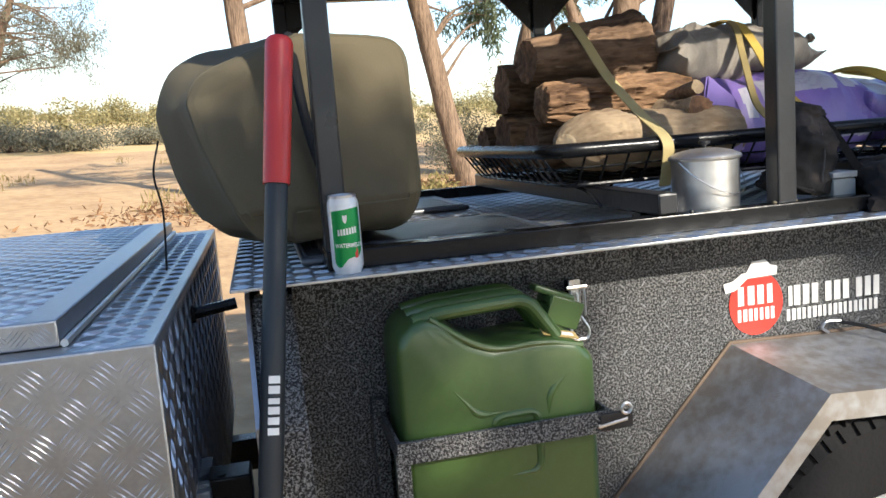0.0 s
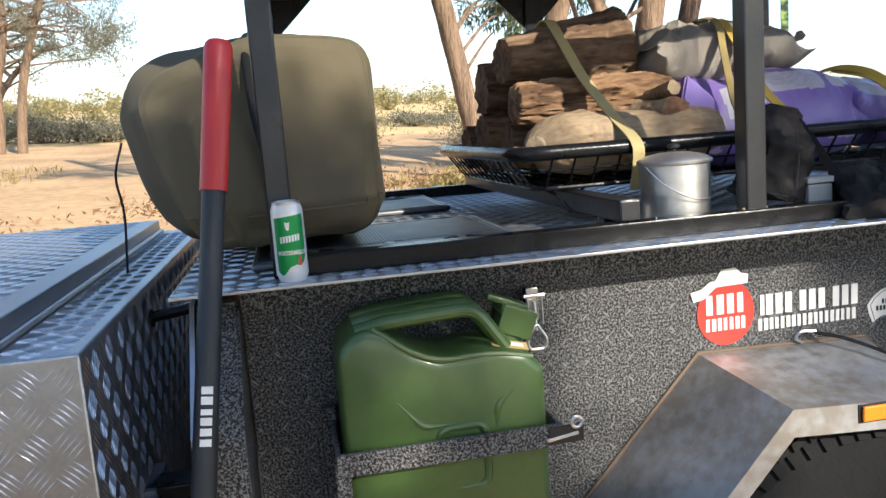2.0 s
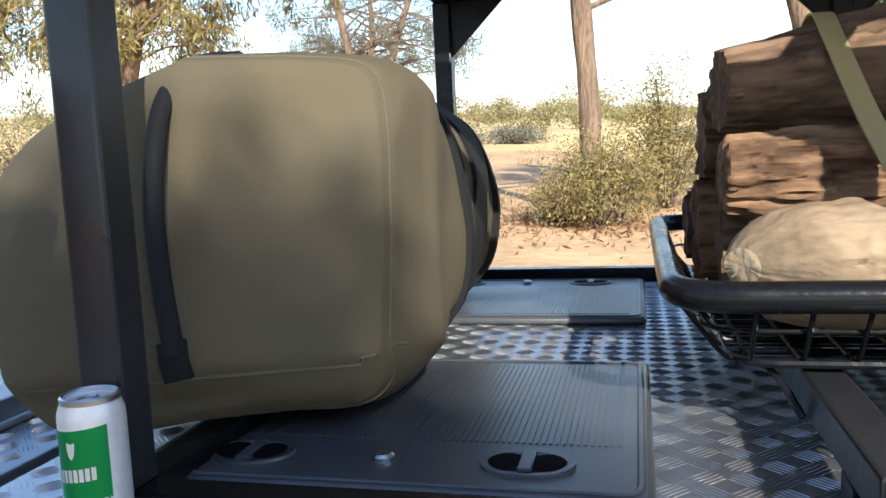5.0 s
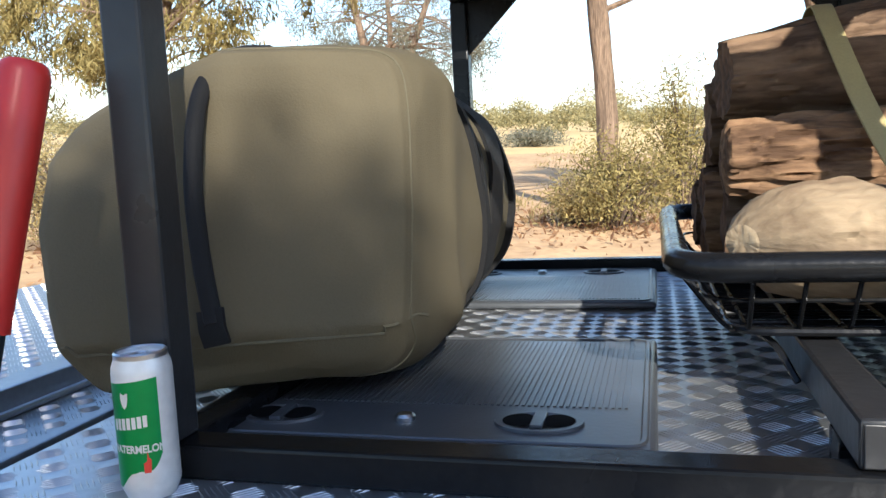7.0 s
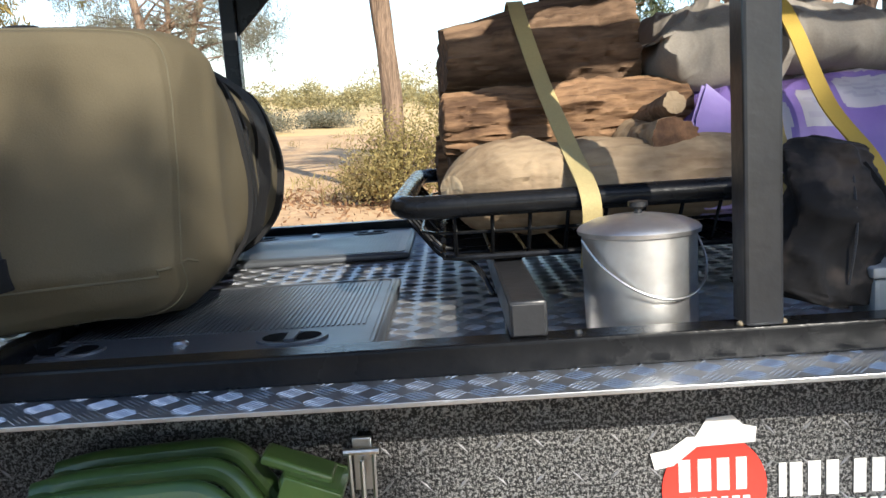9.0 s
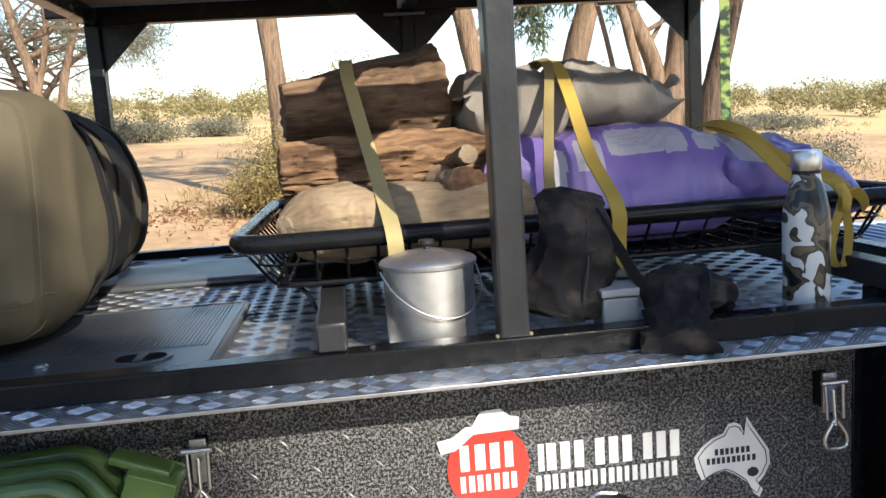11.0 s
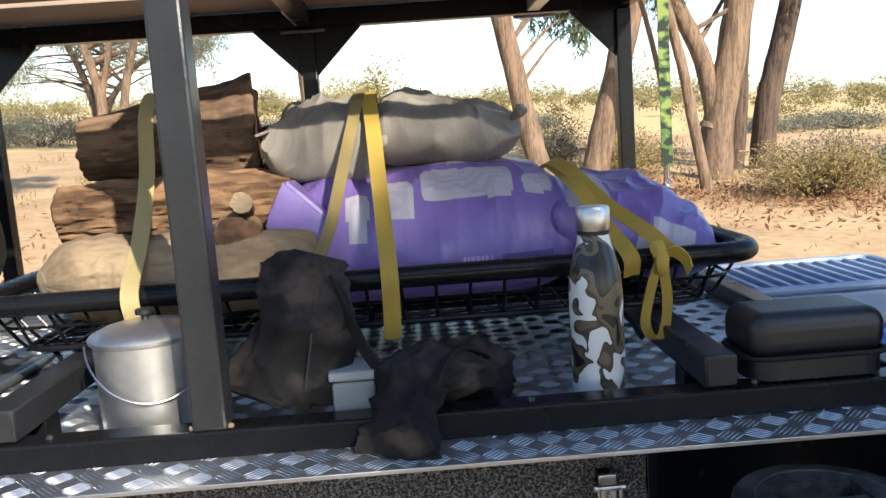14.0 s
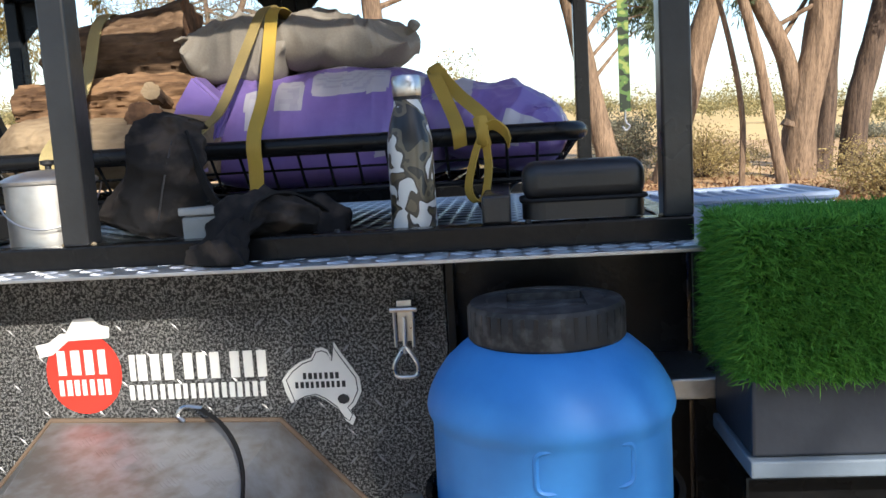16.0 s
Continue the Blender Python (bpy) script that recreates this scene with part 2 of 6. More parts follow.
def sweep(bm, pts, radius, seg=10, closed=False, cap=True, wob=0.0, flat=1.0, up=None):
    """A tube along points; radius a number or a list."""
    pts = [Vector(p) for p in pts]
    n = len(pts)
    rad = radius if isinstance(radius, (list, tuple)) else [radius] * n
    rings, side = [], None
    for i, p in enumerate(pts):
        a = pts[(i - 1) % n] if (closed or i) else p
        b = pts[(i + 1) % n] if (closed or i < n - 1) else p
        d = (b - a).normalized()
        if side is None:
            ref = Vector(up) if up else (Vector((0, 0, 1)) if abs(d.z) < 0.9 else Vector((1, 0, 0)))
            side = d.cross(ref).normalized()
        side = (side - d * side.dot(d)).normalized()
        w = d.cross(side)
        ring = []
        for k in range(seg):
            an = 2 * math.pi * k / seg
            r = rad[i] * (1 + (wob * noise.noise(p * 3 + Vector((k * 1.7, 0, i))) if wob else 0))
            ring.append(bm.verts.new(p + side * math.cos(an) * r + w * math.sin(an) * r * flat))
        rings.append(ring)
    for i in range(n if closed else n - 1):
        a, b = rings[i], rings[(i + 1) % n]
        for k in range(seg):
            bm.faces.new((a[k], a[(k + 1) % seg], b[(k + 1) % seg], b[k]))
    if cap and not closed:
        bm.faces.new(rings[0][::-1])
        bm.faces.new(rings[-1])
    return bm


def arc_path(corners, r, steps=5, closed=False):
    """Round the inner corners of a run of points."""
    pts, n = [], len(corners)
    cs = [Vector(c) for c in corners]
    for i, c in enumerate(cs):
        if not closed and i in (0, n - 1):
            pts.append(c)
            continue
        a, b = cs[i - 1], cs[(i + 1) % n]
        u, v = (a - c).normalized(), (b - c).normalized()
        q = min(r, (a - c).length * 0.49, (b - c).length * 0.49)
        for k in range(steps + 1):
            s = k / steps
            pts.append((c + u * q) * (1 - s) ** 2 + c * 2 * s * (1 - s) + (c + v * q) * s ** 2)
    return pts


def lathe(bm, profile, seg=32, centre=(0, 0, 0)):
    cx, cy, cz = centre
    rings = []
    for r, z in profile:
        if r < 1e-5:
            rings.append([bm.verts.new((cx, cy, cz + z))])
        else:
            rings.append([bm.verts.new((cx + r * math.cos(2 * math.pi * k / seg), cy + r * math.sin(2 * math.pi * k / seg), cz + z)) for k in range(seg)])
    for a, b in zip(rings, rings[1:]):
        for k in range(seg):
            j = (k + 1) % seg
            if len(a) == 1 and len(b) == 1:
                continue
            if len(a) == 1:
                bm.faces.new((a[0], b[j], b[k]))
            elif len(b) == 1:
                bm.faces.new((a[k], a[j], b[0]))
            else:
                bm.faces.new((a[k], a[j], b[j], b[k]))
    bmesh.ops.recalc_face_normals(bm, faces=bm.faces[:])
    return bm


def prism(bm, outline, thick, m=None):
    """A flat outline in its x-y plane, raised along z by thick."""
    m = m or Matrix()
    a = [bm.verts.new(m @ Vector((x, y, 0))) for x, y in outline]
    b = [bm.verts.new(m @ Vector((x, y, thick))) for x, y in outline]
    n = len(a)
    bm.faces.new(a[::-1])
    bm.faces.new(b)
    for i in range(n):
        bm.faces.new((a[i], a[(i + 1) % n], b[(i + 1) % n], b[i]))
    bmesh.ops.recalc_face_normals(bm, faces=bm.faces[:])
    return bm


def solid(bm, pts, faces):
    vs = [bm.verts.new(p) for p in pts]
    for f in faces:
        bm.faces.new([vs[i] for i in f])
    bmesh.ops.recalc_face_normals(bm, faces=bm.faces[:])
    return bm


def ribbon(bm, pts, width, thick, across):
    """A strap along points, its width along the vector across."""
    pts = [Vector(p) for p in pts]
    ac = Vector(across).normalized() * width / 2
    rows = []
    for i, p in enumerate(pts):
        d = (pts[min(i + 1, len(pts) - 1)] - pts[max(i - 1, 0)]).normalized()
        nrm = d.cross(ac).normalized() * thick / 2
        rows.append([bm.verts.new(p - ac - nrm), bm.verts.new(p + ac - nrm), bm.verts.new(p + ac + nrm), bm.verts.new(p - ac + nrm)])
    for a, b in zip(rows, rows[1:]):
        for k in range(4):
            bm.faces.new((a[k], a[(k + 1) % 4], b[(k + 1) % 4], b[k]))
    bm.faces.new(rows[0][::-1])
    bm.faces.new(rows[-1])
    return bm


def smooth_pts(pts, steps=6):
    """Catmull-Rom through the points."""
    p = [Vector(q) for q in pts]
    p = [p[0] * 2 - p[1], *p, p[-1] * 2 - p[-2]]
    out = []
    for i in range(1, len(p) - 2):
        for k in range(steps):
            t = k / steps
            out.append(0.5 * (2 * p[i] + (p[i + 1] - p[i - 1]) * t + (2 * p[i - 1] - 5 * p[i] + 4 * p[i + 1] - p[i + 2]) * t * t
                              + (3 * p[i] - p[i - 1] - 3 * p[i + 1] + p[i + 2]) * t ** 3))
    out.append(p[-2])
    return out


def tread(bm, origin, u, v, nu, nv, pitch=0.034, length=0.034, width=0.0026, height=0.0011, bars=5, gap=2.1):
    """Five-bar tread plate: groups of raised bars, turned a quarter from group to group."""
    origin, u, v = Vector(origin), Vector(u).normalized(), Vector(v).normalized()
    w = u.cross(v)
    verts, faces = [], []
    for i in range(nu):
        for j in range(nv):
            c = origin + u * pitch * (i + 0.5) + v * pitch * (j + 0.5)
            a = radians(45 if (i + j) % 2 else -45)
            d, e = u * math.cos(a) + v * math.sin(a), -u * math.sin(a) + v * math.cos(a)
            for k in range(bars):
                q = c + e * (k - (bars - 1) / 2) * width * gap
                ln = length * (0.5 - 0.05 * abs(k - (bars - 1) / 2))
                n0 = len(verts)
                verts += [q - d * ln, q - e * width * 0.4, q + d * ln, q + e * width * 0.4,
                          q - d * ln * 0.55 + w * height, q + d * ln * 0.55 + w * height]
                faces += [(n0, n0 + 1, n0 + 4), (n0 + 1, n0 + 5, n0 + 4), (n0 + 1, n0 + 2, n0 + 5), (n0 + 2, n0 + 3, n0 + 5),
                          (n0 + 3, n0 + 4, n0 + 5), (n0 + 3, n0, n0 + 4)]
    return verts, faces


def tread_part(name, material, parent, runs, label=""):
    verts, faces = [], []
    for r in runs:
        v, f = tread(None, **r)
        k = len(verts)
        verts += v
        faces += [tuple(i + k for i in q) for q in f]
    me = bpy.data.meshes.new(name)
    me.from_pydata(verts, [], faces)
    me.materials.append(material)
    ob = new(name, me)
    ob.parent = parent
    ob["kind"] = "stuff"
    if label:
        ob["label"] = label
    return ob


def text_part(body, size, place, parent, material, name="lettering", squeeze=1.0, extrude=0.0006, align="LEFT", turn=(90, 0, 0), bold=0.0):
    cu = bpy.data.curves.new("lettering", "FONT")
    cu.body, cu.size, cu.extrude, cu.align_x, cu.offset, cu.resolution_u = body, size, extrude, align, bold, 3
    tmp = bpy.data.objects.new("lettering", cu)
    scene.collection.objects.link(tmp)
    bpy.context.view_layer.update()
    me = bpy.data.meshes.new_from_object(tmp.evaluated_get(bpy.context.evaluated_depsgraph_get()))
    bpy.data.objects.remove(tmp)
    me.transform(pose(*place, *turn) @ Matrix.Diagonal((squeeze, 1, 1, 1)))
    me.materials.clear()
    me.materials.append(material)
    ob = new(name, me)
    ob.parent = parent
    return ob


# ---------------------------------------------------------------- camper trailer: tub, deck, frame
def build_trailer():
    root = thing("camper_trailer", "black hammertone camper trailer with tread plate deck and black roof frame", "trailer")
    # tub walls
    bm = new_box((-0.086, 0.0, 0.52), (1.43, 0.022, 1.209), 0.002)
    part("side_panel", bm, HAMMER, root, "black hammertone tread plate side panel")
    bm = new_box((-0.086, -0.006, 1.15), (1.43, 0.0, 1.209), 0.002)
    part("side_panel_lip", bm, HAMMER, root)
    bm = new_box((1.43, 0.05, 0.52), (1.80, 0.07, 1.209), 0.002)
    part("side_recess", bm, STEEL_BLACK, root, "dark recessed side wall behind the drum")
    part("recess_return", new_box((1.431, 0.0, 0.52), (1.445, 0.049, 1.209), 0.002), STEEL_BLACK, root)
    part("rear_corner", new_box((1.802, 0.03, 0.5), (1.93, 0.07, 1.2), 0.003), STEEL_BLACK, root)
    bm = new_box((-0.13, 0.02, 0.45), (1.80, 1.34, 0.52), 0.004)
    part("tub_floor", bm, STEEL_BLACK, root)
    bm = new_box((-0.13, 1.32, 0.5), (1.80, 1.34, 1.209), 0.003)
    part("side_panel", bm, HAMMER, root)
    bm = new_box((1.78, 0.07, 0.5), (1.80, 1.32, 1.209), 0.003)
    part("rear_panel", bm, HAMMER, root)
    # front wall with the raked wing beside the jerry can
    bm = bmesh.new()
    box(bm, (-0.168, 0.0, 0.5), (-0.16, 1.34, 1.188), 0.001)
    wing = [(0, 1.186), (-0.04, 1.183), (-0.205, 1.005), (-0.205, 0.5), (0, 0.5)]
    prism(bm, [(y, z) for y, z in wing], 0.008, Matrix(((0, 0, 1, -0.168), (1, 0, 0, 0), (0, 1, 0, 0), (0, 0, 0, 1))))
    part("front_panel", bm, ALU, root, "bright tread plate front wall of the trailer")
    tread_part("front_tread", ALU_BAR, root, [dict(origin=(-0.1685, 1.3, 0.52), u=(0, -1, 0), v=(0, 0, 1), nu=38, nv=19),
                                            dict(origin=(-0.1685, 0.0, 0.52), u=(0, -1, 0), v=(0, 0, 1), nu=5, nv=13)])
    bm = prism(bmesh.new(), [(y, z - 0.004) for y, z in [(0, 1.186), (-0.04, 1.183), (-0.208, 1.003), (-0.208, 0.5), (0, 0.5)]], 0.072, Matrix(((0, 0, 1, -0.159), (1, 0, 0, 0), (0, 1, 0, 0), (0, 0, 0, 1))))
    bmesh.ops.bevel(bm, geom=bm.edges[:], offset=0.006, segments=2, affect="EDGES")
    part("corner_wing", bm, HAMMER, root, "hammertone wing plate with a raked top")
    # deck
    bm = new_box((-0.187, -0.13, 1.2095), (1.80, 1.36, 1.215), 0.001)
    part("deck_plate", bm, DECK, root, "dusty aluminium tread plate deck")
    tread_part("deck_tread", DECK_BAR, root, [dict(origin=(-0.185, -0.128, 1.215), u=(1, 0, 0), v=(0, 1, 0), nu=58, nv=43)])
    # the frame of the roof
    rail = ((-0.022, -0.055, 1.215), (1.79, -0.013, 1.25))
    part("side_rail", new_box(*rail, 0.004), STEEL_BLACK, root, "black square tube rail")
    part("side_rail", new_box((-0.022, 1.29, 1.215), (1.79, 1.332, 1.25), 0.004), STEEL_BLACK, root)
    part("cross_rail", new_box((-0.022, -0.011, 1.215), (0.02, 1.288, 1.25), 0.004), STEEL_BLACK, root)
    part("cross_rail", new_box((1.748, -0.011, 1.215), (1.79, 1.288, 1.25), 0.004), STEEL_BLACK, root)
    for x0 in (-0.022, 0.868, 1.748):
        part("post", new_box((x0, -0.055, 1.25), (x0 + 0.042, -0.013, 1.9), 0.004), POST_GREY, root, "worn black square steel post")
        part("post", new_box((x0, 1.29, 1.25), (x0 + 0.042, 1.332, 1.9), 0.004), STEEL_BLACK, root)
        g = 0.13
        for y in (-0.037, 1.308):
            for s in (-1, 1):
                xe = x0 if s < 0 else x0 + 0.042
                if (x0 < 0 and s < 0) or (x0 > 1.7 and s > 0):
                    continue
                bm = bmesh.new()
                solid(bm, [(xe, y, 1.9), (xe + s * g, y, 1.9), (xe, y, 1.9 - g), (xe, y + 0.006, 1.9), (xe + s * g, y + 0.006, 1.9), (xe, y + 0.006, 1.9 - g)],
                      [(0, 1, 2), (5, 4, 3), (0, 3, 4, 1), (1, 4, 5, 2), (2, 5, 3, 0)])
                part("gusset", bm, STEEL_BLACK, root)
        part("roof_bearer", new_box((x0 + 0.002, -0.011, 1.9), (x0 + 0.04, 1.288, 1.945), 0.003), STEEL_BLACK, root)
    part("roof_rail", new_box((-0.022, -0.055, 1.9), (1.79, -0.013, 1.95), 0.004), STEEL_BLACK, root)
    part("roof_rail", new_box((-0.022, 1.29, 1.9), (1.79, 1.332, 1.95), 0.004), STEEL_BLACK, root)
    for k in range(4):
        y = 0.05 + k * 0.325
        part("roof_board", new_box((-0.12, y, 1.952), (1.86, y + 0.27, 1.972), 0.003), ROOF, root)
    part("roof_edge", new_box((-0.14, 1.345, 1.93), (1.88, 1.385, 1.985), 0.004), STEEL_BLACK, root)
    for x in (0.86, 1.5):
        part("roof_strut", new_box((x, 1.05, 1.905), (x + 0.035, 1.285, 1.94), 0.003), ALU_DULL, root)
        bm = sweep(bmesh.new(), [(x - 0.04, 1.285, 1.89), (x + 0.08, 1.285, 1.89)], 0.005, 8)
        part("bolt", bm, CHROME, root)
    # weld beads and bolts
    for x, y in ((0.912, -0.045), (0.866, -0.045), (1.746, -0.045)):
        bm = bmesh.new()
        bmesh.ops.create_icosphere(bm, subdivisions=2, radius=0.0045, matrix=Matrix.Translation((x, y, 1.252)) @ Matrix.Diagonal((1, 1, 0.8, 1)))
        part("weld_bead", bm, END_DUST, root)
    for x in (0.69, 1.12, 1.28, 1.56):
        bm = lathe(bmesh.new(), [(0.0, 0.004), (0.004, 0.004), (0.005, 0.0)], 10, (x, -0.034, 1.25))
        part("bolt", bm, POST_GREY, root)
    # mudguard
    a = [(0.50, 0, 0.66), (0.785, 0, 0.965), (1.16, 0, 0.955), (1.42, 0, 0.68)]
    b = [(0.56, -0.24, 0.62), (0.835, -0.24, 0.922), (1.13, -0.24, 0.905), (1.36, -0.24, 0.64)]
    bm = bmesh.new()
    t = Vector((0, 0, -0.006))
    pts = [Vector(p) for p in a + b] + [Vector(p) + t for p in a + b] + [Vector(p) + Vector((0, -0.002, -0.05)) for p in b]
    solid(bm, pts, [(0, 1, 5, 4), (1, 2, 6, 5), (2, 3, 7, 6), (8, 12, 13, 9), (9, 13, 14, 10), (10, 14, 15, 11),
                    (4, 5, 17, 16), (5, 6, 18, 17), (6, 7, 19, 18)])
    part("mudguard", bm, MUDGUARD, root, "brushed aluminium tread plate mudguard", 15)
    runs = []
    for i in range(3):
        p0, p1, q0 = Vector(a[i]), Vector(a[i + 1]), Vector(b[i])
        u = (p1 - p0).normalized()
        v = (q0 - p0 - u * (q0 - p0).dot(u)).normalized()
        if u.cross(v).z < 0:
            p0, u = p1, -u
            q0 = Vector(b[i + 1])
            v = (q0 - p0 - u * (q0 - p0).dot(u)).normalized()
        runs.append(dict(origin=p0 + u * 0.03 + v * 0.01 + u.cross(v) * 0.0005, u=u, v=v, nu=max(1, int(((p1 - Vector(a[i])).length - 0.07) / 0.034)), nv=6, height=0.0002, width=0.0026, bars=5))
    tread_part("mudguard_tread", MUDGUARD, root, runs)
    bm = sweep(bmesh.new(), [Vector(p) + Vector((0, -0.002, 0.001)) for p in a], 0.005, 6)
    part("sealant_bead", bm, mat("brown sealant", (0.13, 0.09, 0.06), 0.8), root)
    marker = part("side_marker", new_box((0.965, -0.2505, 0.883), (1.065, -0.2435, 0.911), 0.003), mat("amber lens", (0.75, 0.22, 0.015), 0.25), root, "amber side marker lens")
    part("marker_base", new_box((0.96, -0.2432, 0.879), (1.07, -0.241, 0.914), 0.001), PLASTIC_BLACK, marker)
    # wheel
    wheel = part("wheel", lathe(bmesh.new(), [(0.0, -0.06), (0.06, -0.06), (0.17, -0.075), (0.2, -0.09), (0.2, 0.09), (0.0, 0.09)], 32), ALU_DULL, root)
    wheel.matrix_local = pose(1.0, -0.105, 0.492, 90, 0, 0)
    tyre = part("tyre", lathe(bmesh.new(), [(0.2, -0.1), (0.25, -0.118), (0.345, -0.115), (0.377, -0.095), (0.385, -0.05), (0.385, 0.05), (0.377, 0.095),
                                         (0.345, 0.115), (0.25, 0.118), (0.2, 0.1), (0.2, -0.1)], 48), RUBBER, wheel, "worn black off-road tyre")
    bm = bmesh.new()
    for k in range(66):
        for j in range(6):
            an = 2 * math.pi * (k + 0.5 * (j % 2)) / 66
            z = -0.092 + j * 0.0368
            m = Matrix.Rotation(an, 4, "Z") @ Matrix.Translation((0.388 - 0.008 * (abs(j - 2.5) > 2), 0, z)) @ Matrix.Rotation(0.25 * (1 if j % 2 else -1), 4, "X")
            box(bm, (-0.01, -0.0155, -0.0165), (0.007, 0.0155, 0.0165), 0, m)
    part("tyre_tread", bm, RUBBER, wheel)["kind"] = "stuff"
    for s in (-1, 1):
        bm = bmesh.new()
        for k in range(66):
            m = Matrix.Rotation(2 * math.pi * k / 66, 4, "Z") @ Matrix.Translation((0.362, 0, s * 0.106)) @ Matrix.Rotation(s * 0.6, 4, "Y")
            box(bm, (-0.02, -0.009, -0.005), (0.02, 0.009, 0.005), 0, m)
        part("sidewall_lug", bm, RUBBER, wheel)["kind"] = "stuff"
    axle = part("axle", sweep(bmesh.new(), [(1.0, -0.02, 0.52), (1.0, 1.3, 0.52)], 0.03, 10), STEEL_BLACK, root)
    w2 = part("wheel", lathe(bmesh.new(), [(0.0, -0.1), (0.2, -0.1), (0.35, -0.1), (0.367, -0.06), (0.367, 0.06), (0.35, 0.1), (0.2, 0.1), (0.0, 0.1)], 32), RUBBER, root)
    w2.matrix_local = pose(1.0, 1.42, 0.52, 90, 0, 0)
    # drawbar in front
    for y in (0.22, 1.0):
        part("drawbar", new_box((-1.5, y, 0.46), (-0.192, y + 0.06, 0.56), 0.004), STEEL_BLACK, root)
    part("cross_member", new_box((-0.30, -0.02, 0.80), (-0.192, 0.05, 0.86), 0.004), STEEL_BLACK, root)
    bm = new_box((-0.298, -0.05, 0.5), (-0.262, -0.022, 0.852), 0.003)
    box(bm, (-0.296, -0.03, 0.84), (-0.264, 0.1, 0.86), 0.002)
    part("bracket", bm, mat("dusty blue grey steel", (0.12, 0.15, 0.19), 0.5, 0.3), root)
    part("hose", sweep(bmesh.new(), smooth_pts([(-0.245, 0.0, 0.86), (-0.235, -0.02, 0.78), (-0.225, 0.0, 0.66), (-0.225, 0.0, 0.5)]), 0.009, 8), STEEL_BLACK, root)
    part("hinge_pin", sweep(bmesh.new(), [(-0.30, 0.25, 1.11), (-0.195, 0.25, 1.125)], 0.012, 10), STEEL_BLACK, root)
    part("pin_cap", sweep(bmesh.new(), [(-0.302, 0.25, 1.11), (-0.28, 0.25, 1.112)], 0.018, 10), RUBBER, root)
    part("rest_foot", sweep(bmesh.new(), [(-0.23, 0.61, 0.06), (-0.23, 0.61, 0.5)], 0.03, 10), STEEL_BLACK, root)
    # side panel tread marks
    tread_part("panel_tread", mat("pale panel fleck", (0.26, 0.26, 0.265), 0.4, 0.5), root, [dict(origin=(-0.10, -0.0005, 0.55), u=(1, 0, 0), v=(0, 0, 1), nu=34, nv=13, pitch=0.045, bars=1, length=0.022, width=0.005, height=0.0012)])
    return root


trailer = build_trailer()


def word_bars(root, x_mid, z, height, count, pitch, material, y):
    """A printed word as a row of plain bars."""
    for k in range(count):
        x = x_mid + (k - count / 2) * pitch
        w = pitch * (0.6, 0.68, 0.64, 0.55)[k % 4]
        part("print_bar", new_box((x + pitch * 0.16, y, z), (x + pitch * 0.16 + w, y + 0.0012, z + height)), material, root)


def decal_logo(root):
    """The round red decal with a little white outline of a vehicle above, and its lettering."""
    y = -0.0012
    bm = prism(bmesh.new(), [(0.062 * math.cos(2 * math.pi * k / 48), 0.066 * math.sin(2 * math.pi * k / 48)) for k in range(48)], 0.0008, pose(0.848, y, 1.042, 90, 0, 0))
    part("decal_disc", bm, RED_PRINT, root, "round red decal")
    ute = [(-0.075, 0.048), (-0.052, 0.052), (-0.032, 0.066), (-0.022, 0.066), (-0.008, 0.088), (0.022, 0.09), (0.034, 0.078), (0.05, 0.074), (0.048, 0.056), (0.02, 0.055), (-0.02, 0.054), (-0.048, 0.032), (-0.07, 0.028)]
    part("decal_shape", prism(bmesh.new(), ute, 0.001, pose(0.848, y - 0.0008, 1.042, 90, 0, 0)), WHITE, root)
    word_bars(root, 0.8475, 1.04, 0.04, 4, 0.0225, WHITE, y - 0.0012)
    word_bars(root, 0.8475, 1.0065, 0.0255, 7, 0.0128, WHITE, y - 0.0012)


def decal_phone(root):
    """A bar of figures, kept as plain blocks, above a web address kept the same way."""
    x = 0.924
    for k, w in enumerate((0.6, 1, 1, 1, 0, 1, 1, 1, 0, 1, 1, 1)):
        if w:
            part("print_bar", new_box((x, -0.0022, 1.027), (x + 0.0145 * w, -0.0005, 1.069)), WHITE, root)
        x += 0.0215 * (w or 0.5)
    word_bars(root, 1.0305, 0.9955, 0.024, 18, 0.0125, WHITE, -0.0014)


